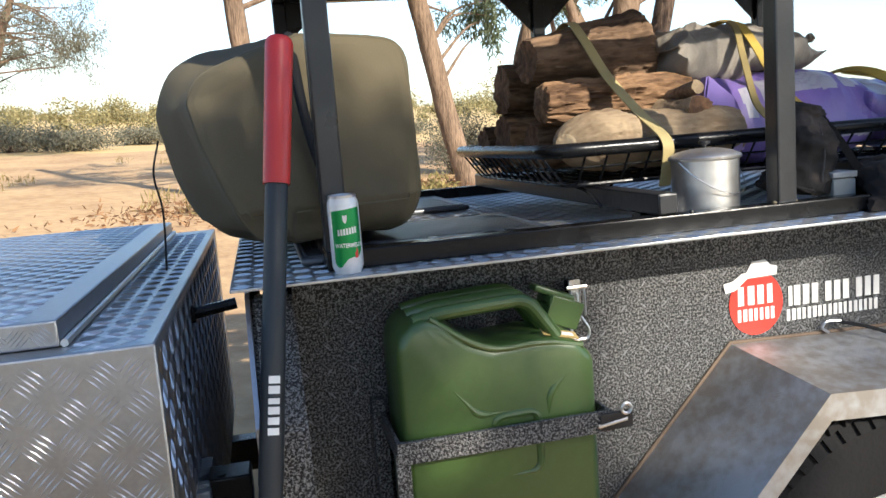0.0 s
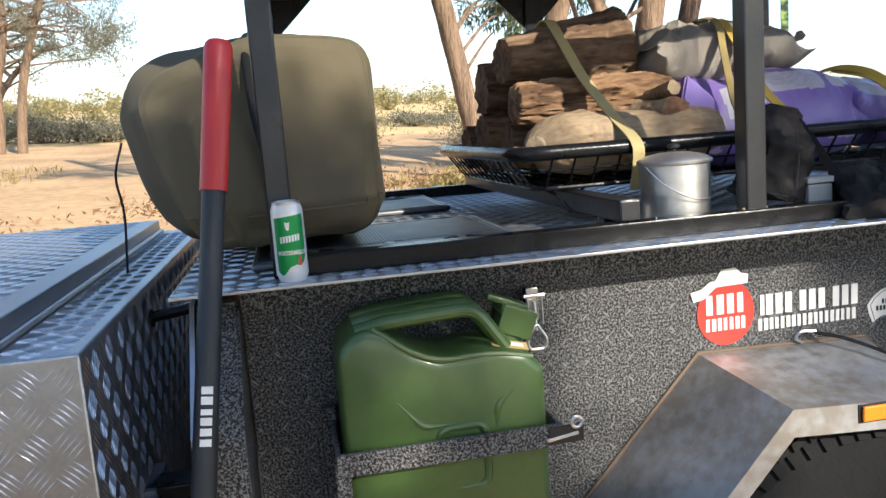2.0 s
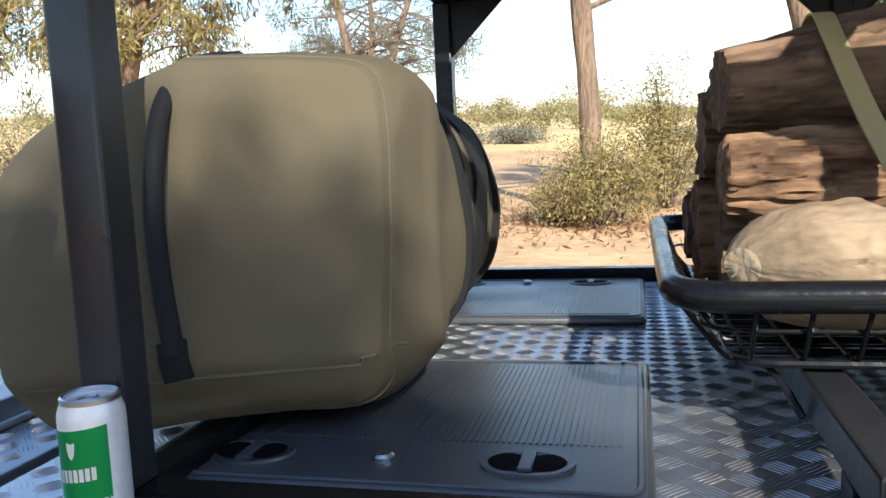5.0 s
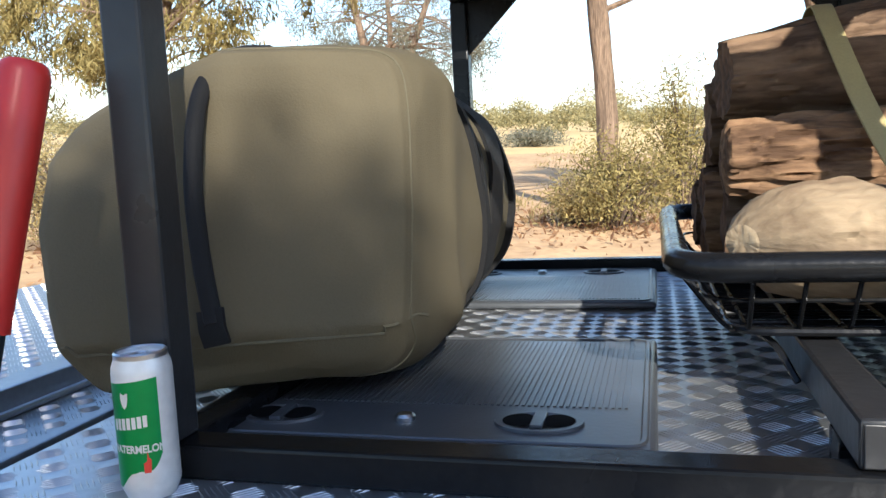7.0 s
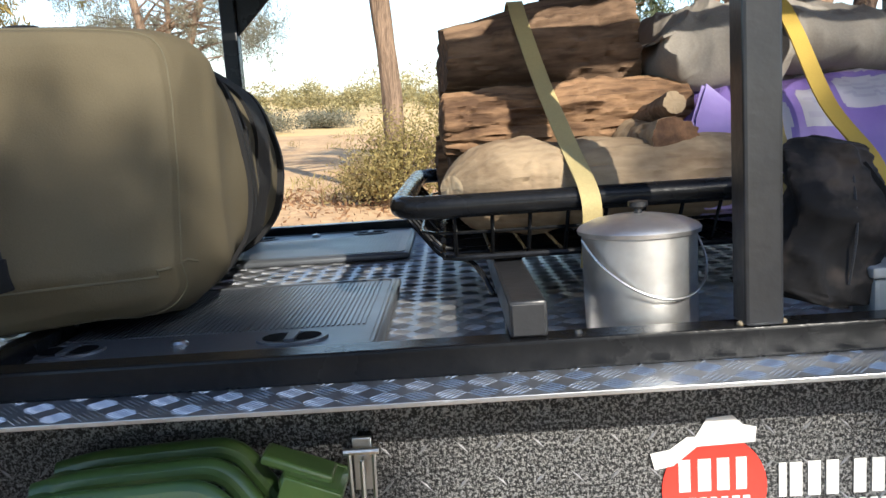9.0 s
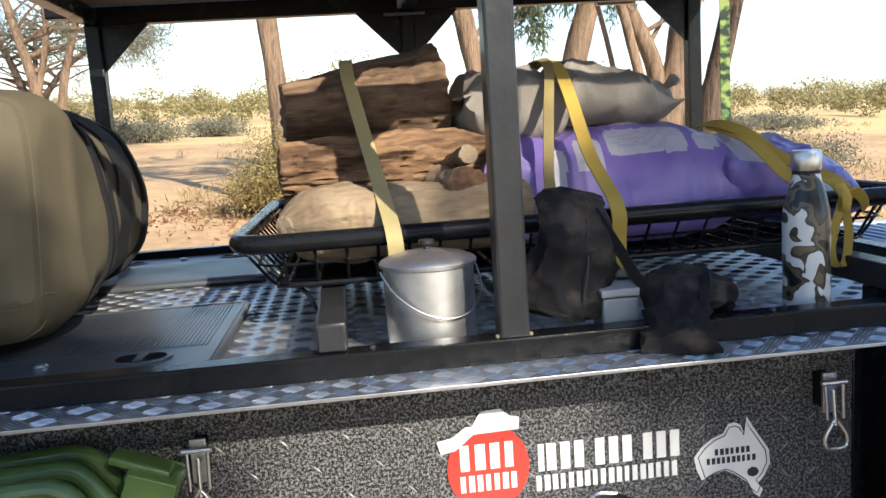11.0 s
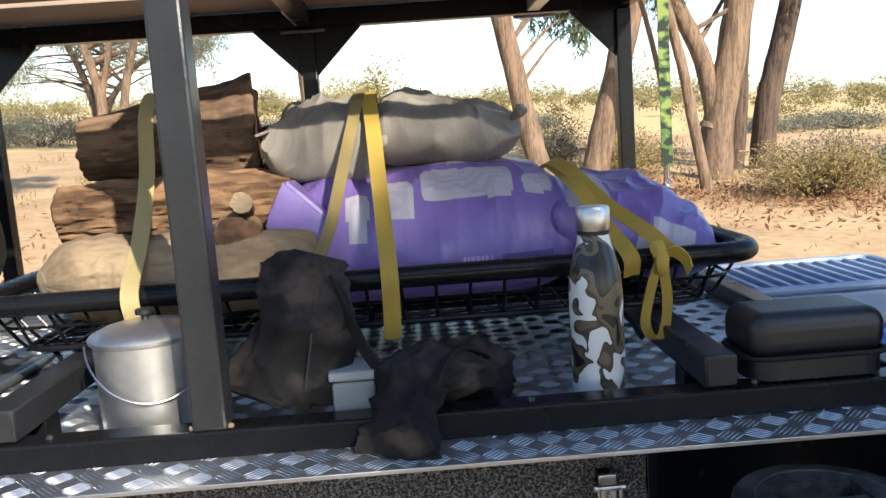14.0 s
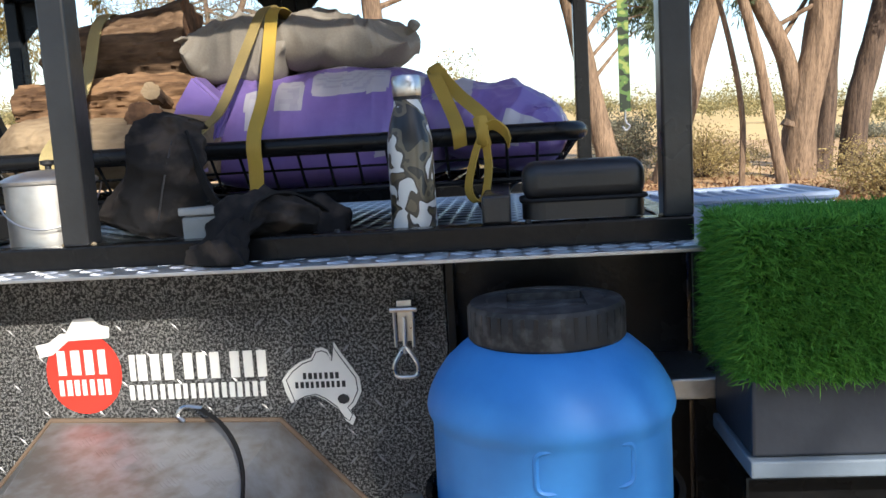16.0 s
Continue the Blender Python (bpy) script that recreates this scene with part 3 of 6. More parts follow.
def decal_map(root):
    o = [(0.0, 0.03), (0.012, 0.045), (0.03, 0.058), (0.048, 0.064), (0.056, 0.078), (0.066, 0.08), (0.075, 0.076), (0.082, 0.062), (0.086, 0.088), (0.096, 0.07), (0.108, 0.052),
         (0.122, 0.03), (0.124, 0.008), (0.114, -0.012), (0.104, -0.022), (0.112, -0.034), (0.106, -0.046), (0.096, -0.038), (0.086, -0.02), (0.076, -0.012), (0.066, -0.004), (0.05, 0.004), (0.03, 0.0), (0.012, -0.008), (0.004, 0.01)]
    m = pose(1.168, -0.0012, 0.99, 90, 0, 0)
    part("map_decal", prism(bmesh.new(), o, 0.0008, m), WHITE, root, "white map-shaped decal")
    c = Vector((0.066, 0.024))
    inner = [tuple(c + (Vector(p) - c) * 0.9) for p in o[:-1]]
    bm = sweep(bmesh.new(), [m @ Vector((p[0], p[1], 0.001)) for p in inner], 0.0008, 4, closed=True)
    part("map_line", bm, GREY_DARK, root)
    word_bars(root, 1.230, 1.02, 0.01, 7, 0.0085, GREY_DARK, -0.0026)
    word_bars(root, 1.228, 1.006, 0.01, 10, 0.0082, GREY_DARK, -0.0026)
    part("map_shape", prism(bmesh.new(), [(0.008 * math.cos(k) * (1.2), 0.008 * math.sin(k)) for k in (0, 0.8, 1.6, 2.4, 3.1, 3.9, 4.7, 5.5)], 0.001, pose(1.263, -0.0022, 0.987, 90, 0, 0)), GREY_DARK, root)


decal_logo(trailer)
decal_phone(trailer)
decal_map(trailer)


def latch(name, x, z, parent):
    """An over-centre pull latch with a wire bail."""
    root = tagged(new(name), "zinc plated over-centre toggle latch on the side panel", "latch", "toggle latches")
    y = -0.036
    part("mount", new_box((x - 0.009, -0.0285, z - 0.045), (x + 0.009, -0.0005, z + 0.008), 0.002), STEEL_BLACK, root)
    bm = new_box((x - 0.011, y + 0.002, z - 0.05), (x + 0.011, y + 0.008, z + 0.012), 0.001)
    part("base_plate", bm, CHROME, root)
    bm = sweep(bmesh.new(), [(x - 0.02, y - 0.008, z), (x + 0.02, y - 0.008, z)], 0.004, 8)
    part("pivot", bm, CHROME, root)
    for s in (-1, 1):
        part("arm", sweep(bmesh.new(), [(x + s * 0.014, y - 0.008, z + 0.003), (x + s * 0.013, y - 0.012, z - 0.055)], 0.0025, 6), CHROME, root)
    part("spindle", sweep(bmesh.new(), [(x, y - 0.006, z - 0.012), (x, y - 0.012, z - 0.065)], 0.003, 8), CHROME, root)
    bail = arc_path([(x, y - 0.012, z - 0.052), (x + 0.019, y - 0.014, z - 0.082), (x + 0.016, y - 0.014, z - 0.1), (x - 0.016, y - 0.014, z - 0.1), (x - 0.019, y - 0.014, z - 0.082)], 0.008, 3, True)
    part("bail", sweep(bmesh.new(), bail, 0.0032, 8, closed=True), CHROME, root)
    return root


latch("toggle_latch", 0.44, 1.132, trailer)
latch("toggle_latch", 1.371, 1.132, trailer)


# ---------------------------------------------------------------- hatches in the deck
def hatch(y_front, y_back, cups_y, name="deck_hatch"):
    root = thing(name, "black plastic access hatch with finger cups in the deck", "hatch", "deck hatches")
    x0, x1 = -0.063, 0.463
    bm = new_box((x0, y_front, 1.2165), (x1, y_back, 1.231), 0.007, seg=3)
    part("lid", bm, HATCH, root)
    bm = bmesh.new()
    rim = arc_path([(x0 + 0.012, y_front + 0.012, 1.2315), (x1 - 0.012, y_front + 0.012, 1.2315), (x1 - 0.012, y_back - 0.012, 1.2315), (x0 + 0.012, y_back - 0.012, 1.2315)], 0.02, 4, True)
    part("rim", sweep(bm, rim, 0.004, 6, closed=True, flat=0.5), HATCH, root)
    bm = bmesh.new()
    inset = 0.125
    ya, yb = (y_front + inset, y_back - 0.03) if cups_y < (y_front + y_back) / 2 else (y_front + 0.03, y_back - inset)
    k = x0 + 0.03
    while k < x1 - 0.03:
        box(bm, (k, ya, 1.2305), (k + 0.0035, yb, 1.2325))
        k += 0.007
    part("ribs", bm, HATCH, root)["kind"] = "stuff"
    for x in (0.055, 0.344):
        bm = lathe(bmesh.new(), [(0.047, 0.0), (0.046, 0.003), (0.039, 0.003), (0.036, 0.0005), (0.0, 0.0003)], 32)
        cup = part("finger_cup", bm, HATCH, root)
        cup.matrix_local = pose(x, cups_y, 1.231) @ Matrix.Diagonal((1, 0.72, 1, 1))
        # flat near-black discs stand in for the shade down in the cup
        for s in (-1, 1):
            part("cup_hole", lathe(bmesh.new(), [(0.021, 0.0), (0.0, 0.0006)], 20), HOLLOW_SHADE, cup).matrix_local = pose(s * 0.02, 0, 0.0032) @ Matrix.Diagonal((0.85, 1.4, 1, 1))
        part("cup_grip", new_box((-0.007, -0.032, 0.0), (0.007, 0.032, 0.0055), 0.0015), HATCH, cup)
    part("knob", lathe(bmesh.new(), [(0.011, 0.0), (0.011, 0.004), (0.008, 0.007), (0.0, 0.0075)], 16), CHROME, root, "shiny lock button").matrix_local = pose(0.2, cups_y - 0.002, 1.231)
    return root


hatch(0.03, 0.497, 0.1)
hatch(0.80, 1.25, 1.19)

for x0 in (0.614, 1.494):
    bearer = thing("cross_bearer", "grey-black square tube bearer across the deck under the basket", "bearer", "deck bearers")
    part("tube", new_box((x0, -0.045, 1.2505), (x0 + 0.042, 1.285, 1.292), 0.004), POST_GREY, bearer)
    part("end_cap", new_box((x0 + 0.003, -0.0475, 1.2535), (x0 + 0.039, -0.0455, 1.289), 0.001), POST_GREY, bearer)
    part("foot", new_box((x0 + 0.001, 0.034, 1.2165), (x0 + 0.041, 0.075, 1.25), 0.002), STEEL_BLACK, bearer)


# ---------------------------------------------------------------- front tool box
def build_toolbox():
    root = thing("toolbox", "bright aluminium tread plate drawbar toolbox with a raised lid", "toolbox")
    x0, x1, y0, y1, zt = -1.25, -0.286, -0.29, 1.38, 1.18
    part("body", new_box((x0, y0, 0.562), (x1, y1, zt), 0.004), ALU, root)
    lx1, ly0 = -0.42, -0.24
    lid = part("lid", new_box((x0 + 0.02, ly0, zt + 0.001), (lx1, y1 - 0.03, zt + 0.04), 0.004), ALU, root, "raised tread plate lid")
    tread_part("lid_tread", ALU_BAR, lid, [dict(origin=(x0 + 0.03, ly0 + 0.005, zt + 0.0402), u=(1, 0, 0), v=(0, 1, 0), nu=22, nv=46),
                                         dict(origin=(lx1 - 0.008 - 25 * 0.031, ly0 - 0.0002, zt + 0.004), u=(1, 0, 0), v=(0, 0, 1), nu=25, nv=1, pitch=0.031)])
    part("hinge", sweep(bmesh.new(), [(lx1 + 0.006, ly0, zt + 0.006), (lx1 + 0.006, y1 - 0.04, zt + 0.006)], 0.006, 8), ALU_DULL, root)
    tread_part("body_tread", ALU_BAR, root, [dict(origin=(x1 - 0.006 - 20 * 0.046, y0 - 0.0003, 0.57), u=(1, 0, 0), v=(0, 0, 1), nu=20, nv=13, pitch=0.046, length=0.046, width=0.0046, height=0.0014, gap=1.8),
                                           dict(origin=(x1 + 0.0003, y0 + 0.005, 0.57), u=(0, 1, 0), v=(0, 0, 1), nu=34, nv=13, pitch=0.046, length=0.046, width=0.0046, height=0.0014, gap=1.8),
                                           dict(origin=(lx1 + 0.014, y0 + 0.004, zt + 0.0003), u=(1, 0, 0), v=(0, 1, 0), nu=3, nv=46)])
    return root


build_toolbox()


# ---------------------------------------------------------------- jerry can in its holder
def build_jerry():
    root = thing("jerry_can", "olive green pressed steel jerry can strapped in a holder", "jerry can")
    x0, x1, y0, y1, z0, zs, zt = 0.066, 0.411, -0.185, -0.018, 0.66, 1.05, 1.148
    # outline seen from the front: a tall shoulder under the handles, a hollow, and the lower spout side
    o = [(x0, z0), (x1, z0), (x1, zs - 0.012), (x1 - 0.03, zs + 0.018), (x1 - 0.085, zs + 0.03), (x0 + 0.165, zs + 0.024), (x0 + 0.125, zs + 0.04),
         (x0 + 0.085, zs + 0.078), (x0 + 0.05, zs + 0.09), (x0 + 0.018, zs + 0.076), (x0, zs + 0.045)]
    bm = prism(bmesh.new(), [(x, z) for x, z in o], y1 - y0, pose(0, y1, 0, 90, 0, 0))
    bmesh.ops.bevel(bm, geom=bm.edges[:], offset=0.016, segments=4, profile=0.5, affect="EDGES", clamp_overlap=True)
    part("body", bm, JERRY, root, smooth=50)
    # pressed lines on the face, above and below the holder bar
    for pts in (((x0 + 0.067, 1.04), (x0 + 0.13, 0.962), (x0 + 0.2, 0.964)), ((x1 - 0.035, 1.03), (x1 - 0.088, 0.985), (x1 - 0.092, 0.93)),
                ((x0 + 0.07, z0 + 0.04), (x0 + 0.135, z0 + 0.12), (x1 - 0.135, z0 + 0.12), (x1 - 0.06, z0 + 0.04)),
                ((x0 + 0.155, 0.85), (x0 + 0.155, 0.955), (x0 + 0.235, 0.958), (x0 + 0.235, 0.85), (x0 + 0.16, 0.848))):
        p = arc_path([(x, y0 + 0.004, z) for x, z in pts], 0.02, 4)
        n = len(p)
        part("pressed_rib", sweep(bmesh.new(), p, [0.0085 * min(1.0, 0.35 + min(i, n - 1 - i) * 0.3) for i in range(n)], 10), JERRY, root)
    part("shoulder_rib", sweep(bmesh.new(), arc_path([(x0 + 0.06, y0 + 0.01, zs + 0.087), (x0 + 0.115, y0 + 0.003, zs + 0.045), (x0 + 0.165, y0 + 0.003, zs + 0.022), (x1 - 0.09, y0 + 0.004, zs + 0.026), (x1 - 0.02, y0 + 0.01, zs + 0.008)], 0.04), 0.006, 8), JERRY, root)
    # three carrying handles
    for y in (y0 + 0.028, (y0 + y1) / 2, y1 - 0.028):
        p = arc_path([(x0 + 0.035, y, zt - 0.018), (x0 + 0.075, y, zt - 0.008), (x0 + 0.235, y, zt), (x0 + 0.285, y, zs + 0.025)], 0.025, 5)
        part("carry_handle", sweep(bmesh.new(), p, 0.0125, 12), JERRY, root)
    # spout and cap
    m = pose(x1 - 0.035, (y0 + y1) / 2 + 0.025, zs + 0.03, 0, 22, 0)
    bm = lathe(bmesh.new(), [(0.034, -0.01), (0.03, 0.02), (0.032, 0.03), (0.0, 0.03)], 20)
    spout = part("spout", bm, JERRY, root)
    spout.matrix_local = m
    bm = new_box((-0.034, -0.036, 0.03), (0.036, 0.036, 0.05), 0.008)
    part("cap", bm, JERRY, spout)
    part("cap_lever", new_box((-0.06, -0.02, 0.046), (0.02, 0.02, 0.058), 0.004), JERRY, spout)
    for s in (-1, 1):
        part("cap_ear", new_box((-0.03, s * 0.034 - 0.003, 0.0), (0.034, s * 0.034 + 0.003, 0.05), 0.002), JERRY, spout)
        part("rivet", lathe(bmesh.new(), [(0.004, 0.0), (0.0, 0.003)], 8), CHROME, spout).matrix_local = pose(0.01, s * 0.037, 0.022, 90 * s * -1 * -1, 0, 0)
    lab = part("warning_label", new_box((-0.036, -0.001, -0.012), (0.03, 0.001, 0.012)), mat("faded label", (0.42, 0.3, 0.11), 0.6), root, "small faded yellow label")
    lab.matrix_local = pose(x1 - 0.05, y0 + 0.03, zs + 0.0275, -75, 14, 0)
    bars = part("label_bars", new_box((-0.024, -0.0018, -0.006), (0.022, -0.0012, 0.005)), WHITE, lab)
    return root


build_jerry()


def build_holder():
    root = thing("jerry_holder", "dark hammertone steel jerry can holder with latched front bar", "holder")
    z0, z1 = 0.906, 0.944
    part("front_bar", new_box((0.05, -0.205, z0), (0.43, -0.196, z1), 0.001), HAMMER, root)
    part("side_bar", new_box((0.05, -0.1925, z0 + 0.002), (0.057, -0.002, z1 - 0.002), 0.001), HAMMER, root)
    part("side_bar", new_box((0.423, -0.1925, z0 + 0.002), (0.43, -0.002, z1 - 0.002), 0.001), HAMMER, root)
    part("upright", new_box((0.046, -0.206, 0.55), (0.07, -0.2005, z0 + 0.02), 0.001), HAMMER, root)
    part("upright", new_box((0.036, -0.03, 0.55), (0.06, -0.002, z0 + 0.06), 0.001), HAMMER, root)
    part("base_tray", new_box((0.04, -0.2, 0.64), (0.44, -0.002, 0.658), 0.003), STEEL_BLACK, root)
    part("catch_plate", new_box((0.405, -0.2075, z0 + 0.004), (0.465, -0.2005, z1 - 0.004), 0.001), POST_GREY, root)
    part("catch_ring", sweep(bmesh.new(), [(0.452 + 0.009 * math.cos(a), -0.21, z1 + 0.002 + 0.009 * math.sin(a)) for a in [2 * math.pi * k / 16 for k in range(16)]], 0.003, 6, closed=True), CHROME, root)
    part("catch_pin", sweep(bmesh.new(), [(0.40, -0.205, z0 + 0.012), (0.455, -0.205, z0 + 0.02)], 0.004, 8), CHROME, root)
    return root


build_holder()


# ---------------------------------------------------------------- long-handled tool leaning on the corner
def build_tool():
    root = thing("shovel_handle", "long tool handle with red grip end and dark shaft", "tool handle")
    d = Vector((0.068, 0.112, 0.53)).normalized()
    top = Vector((-0.066, -0.1, 1.61))
    at = lambda s: top - d * s
    part("grip", sweep(bmesh.new(), [at(0), at(0.004), at(0.012), at(0.1), at(0.238)], [0.017, 0.0205, 0.0225, 0.0222, 0.0215], 20), RED, root, "smooth red grip")
    part("shaft", sweep(bmesh.new(), [at(0.2375), at(0.3), at(0.42), at(0.425), at(0.7), at(0.705), at(1.2)], [0.018, 0.018, 0.018, 0.0185, 0.0195, 0.0185, 0.0175], 20), GRIP, root)
    face = Vector((0.12, -1.0, 0.2))
    face = (face - d * face.dot(d)).normalized()
    across = face.cross(d)
    basis = Matrix((d, across, face)).transposed().to_4x4()
    for k in range(6):
        w = (0.0125, 0.013, 0.0135, 0.01, 0.014, 0.0135)[k]
        part("print_bar", new_box((k * 0.0155, -0.0085, 0.0178), (k * 0.0155 + w * 0.84, 0.0085, 0.0203), 0, Matrix.Translation(at(0.625)) @ basis), WHITE, root)
    part("white_band", sweep(bmesh.new(), [at(0.86), at(0.863)], 0.0186, 20), WHITE, root)
    return root


build_tool()


# ---------------------------------------------------------------- can
def build_can():
    root = thing("drink_can", "slim green and white drink can standing on the deck edge", "can")
    c = (0.011, -0.084, 1.2155)
    prof = [(0.0, 0.004), (0.021, 0.004), (0.0235, 0.0), (0.0285, 0.012), (0.029, 0.016), (0.029, 0.126), (0.0285, 0.131), (0.0255, 0.14), (0.0252, 0.1445), (0.024, 0.1455), (0.0228, 0.1445), (0.022, 0.1405), (0.0, 0.1405)]
    part("body", lathe(bmesh.new(), prof, 40, c), CAN_WHITE, root)
    ring = part("lid_rim", lathe(bmesh.new(), [(0.0256, 0.1395), (0.0258, 0.1445), (0.024, 0.1462), (0.0225, 0.1446), (0.0222, 0.141)], 40, c), ALU_BAR, root)
    part("ring_pull", sweep(bmesh.new(), [(c[0] + 0.008 * math.cos(a), c[1] - 0.004 + 0.012 * math.sin(a), c[2] + 0.1415) for a in [k * 0.63 for k in range(10)]], 0.0015, 6, closed=True), ALU_BAR, root)
    # green field that leaves a white margin
    verts, faces = [], []
    n, mz = 28, 12
    def spot(a, z, r=0.0292):
        return (c[0] + r * math.cos(a), c[1] + r * math.sin(a), c[2] + z)
    for i in range(n + 1):
        s = i / n
        a = radians(-90 - 58 + 116 * s)
        lo = 0.022 + 0.04 * max(0, s - 0.55) ** 1.0 * 1.6 - 0.008 * math.sin(s * 9)
        hi = 0.117 + 0.006 * s
        for j in range(mz + 1):
            verts.append(spot(a, lo + (hi - lo) * j / mz))
    for i in range(n):
        for j in range(mz):
            k = i * (mz + 1) + j
            faces.append((k, k + mz + 1, k + mz + 2, k + 1))
    me = bpy.data.meshes.new("label_field")
    me.from_pydata(verts, [], faces)
    me.materials.append(CAN_GREEN)
    lab = new("label_field", me)
    lab.parent = root

    def wrap(body, size, z, squeeze, mt, off=0.0):
        t = text_part(body, size, (0, 0, 0), root, mt, squeeze=squeeze, align="CENTER", turn=(0, 0, 0), bold=0.0003)
        for v in t.data.vertices:
            a = radians(-90) + (v.co.x + off) / 0.0292
            r = 0.0295 + max(0, v.co.z) * 0.5
            v.co = Vector(spot(a, z + v.co.y, r))
        t.rotation_mode = "XYZ"
        return t
    # the big word is a trade name: drawn as a plain block
    bm = bmesh.new()
    for i in range(7):
        a0 = -90 - 36 + i * 10.4
        q = [spot(radians(a0), 0.072 + 0.0006 * i, 0.0296), spot(radians(a0 + 7.6), 0.072 + 0.0006 * i, 0.0296), spot(radians(a0 + 7.6), 0.0835 + 0.0006 * i, 0.0296), spot(radians(a0), 0.0835 + 0.0006 * i, 0.0296)]
        bm.faces.new([bm.verts.new(p) for p in q])
    part("word_bar", bm, CAN_WHITE, root)
    wrap("WATERMELON", 0.0105, 0.0505, 0.82, CAN_WHITE, 0.004)
    bm = bmesh.new()
    q = [(0, 0.094), (5, 0.097), (8, 0.104), (8, 0.11), (0, 0.108), (-8, 0.11), (-8, 0.104), (-5, 0.097)]
    bm.faces.new([bm.verts.new(spot(radians(-90 - 6 + a), z, 0.0296)) for a, z in q])
    part("crest", bm, CAN_WHITE, root)
    bm = bmesh.new()
    q = [(22, 0.03), (34, 0.03), (36, 0.043), (32, 0.045), (30, 0.052), (28, 0.042), (22, 0.04)]
    bm.faces.new([bm.verts.new(spot(radians(-90 + a), z, 0.0296)) for a, z in q])
    part("fruit_mark", bm, RED_PRINT, root)
    root.matrix_local = Matrix.Translation(c) @ Matrix.Rotation(radians(3), 4, "Z") @ Matrix.Scale(0.92, 4) @ Matrix.Translation([-k for k in c])
    return root


build_can()


# ---------------------------------------------------------------- canvas swag
def build_swag():
    root = thing("canvas_bag", "large olive canvas swag bag with black webbing on the hatch", "bag")
    # end face, then bands of cross-sections going back; each is a rounded rectangle
    # (y, cx, cz, half width, half height, roundness)
    secs = [(0.080, -0.025, 1.448, 0.10, 0.09, 3.0), (0.072, -0.025, 1.448, 0.17, 0.15, 5.0), (0.073, -0.024, 1.449, 0.198, 0.178, 7.0), (0.080, -0.023, 1.45, 0.213, 0.192, 8.5),
            (0.100, -0.02, 1.451, 0.219, 0.199, 8.0), (0.14, -0.018, 1.451, 0.224, 0.203, 7.0), (0.26, -0.02, 1.452, 0.24, 0.211, 5.0), (0.42, -0.06, 1.452, 0.268, 0.221, 3.4),
            (0.55, -0.06, 1.449, 0.262, 0.216, 2.7), (0.7, -0.055, 1.443, 0.25, 0.208, 2.4), (0.85, -0.05, 1.435, 0.235, 0.2, 2.3), (0.98, -0.05, 1.427, 0.21, 0.188, 2.2),
            (1.05, -0.05, 1.424, 0.165, 0.155, 2.1), (1.075, -0.05, 1.424, 0.08, 0.08, 2.0)]
    bm, rings, seg, sub = bmesh.new(), [], 144, 7
    def sec_at(i, t):
        a, b = secs[i], secs[i + 1]
        return [p + (q - p) * t for p, q in zip(a, b)]
    rows = []
    for i in range(len(secs) - 1):
        for k in range(sub):
            rows.append(sec_at(i, k / sub))
    rows.append(secs[-1])
    for y, cx, cz, hw, hh, n in rows:
        ring = []
        for k in range(seg):
            a = 2 * math.pi * k / seg
            c, s = math.cos(a), math.sin(a)
            x = math.copysign(abs(c) ** (2 / n), c) * hw
            z = math.copysign(abs(s) ** (2 / n), s) * hh
            p = Vector((cx + x, y, cz + z))
            fold = noise.noise(p * 5) * 0.014 + 0.005 * (0.4 - abs(noise.noise(Vector((p.x * 4 + p.z * 5, p.y * 4, p.z * 7 - p.x * 6)))) * 2.2) + noise.noise(Vector((p.x * 14, p.y * 6, p.z * 14))) * 0.005 + 0.006 * (1 - abs(noise.noise(Vector((p.x * 9, p.y * 9, p.z * 22)) + Vector((4, 0, 0)))) * 3) * max(0, (1.36 - p.z) / 0.14)
            p += Vector((x, -0.25 if y < 0.2 else 0, z)).normalized() * fold
            # the end is turned a little and leans back, more so on one side; below a cross seam it tucks under
            if y < 0.4:
                k2 = min(1.0, (0.4 - y) / 0.3)
                e = p.x + 0.02
                tuck = max(0.0, 1.328 - p.z)
                p.y += ((0.36 if e > 0 else 0.17) * e + (0.3 - 0.8 * e) * (p.z - 1.4)) * k2
                p.y += (0.85 * tuck + 0.03 * noise.noise(Vector((p.x * 14, 2, p.z * 9))) * min(1.0, tuck / 0.04)) * k2
            if p.x < -0.05 and p.z > 1.5:
                p.z -= 0.055 * min(1.0, (-0.05 - p.x) / 0.18) * (p.z - 1.5) / 0.14 * max(0.0, min(1.0, (0.42 - y) / 0.25))
            if p.x < -0.05:
                p.x += (0.1 * max(0, 1.52 - p.z) / 0.28 + 0.03 * max(0, p.z - 1.53) / 0.12) * min(1, (-0.05 - p.x) / 0.12) * max(0.6, min(1, (0.6 - y) / 0.4))
            p.z = max(p.z, 1.2345)
            if abs(y - 0.58) < 0.03 or abs(y - 0.8) < 0.03:
                p.x -= x * 0.02
                p.z -= z * 0.02
            ring.append(bm.verts.new(p))
        rings.append(ring)
    for a, b in zip(rings, rings[1:]):
        for k in range(seg):
            bm.faces.new((a[k], a[(k + 1) % seg], b[(k + 1) % seg], b[k]))
    bm.faces.new(rings[0])
    bm.faces.new(rings[-1][::-1])
    bmesh.ops.recalc_face_normals(bm, faces=bm.faces[:])
    edge = [v.co.copy() for v in rings[25]]
    skin = [[v.co.copy() for v in r] for r in rings]
    cross = []
    for k in range(0, seg):
        run = [r[k].co.copy() for r in rings[14:40]]
        lowest = min(run, key=lambda q: abs(q.z - 1.326))
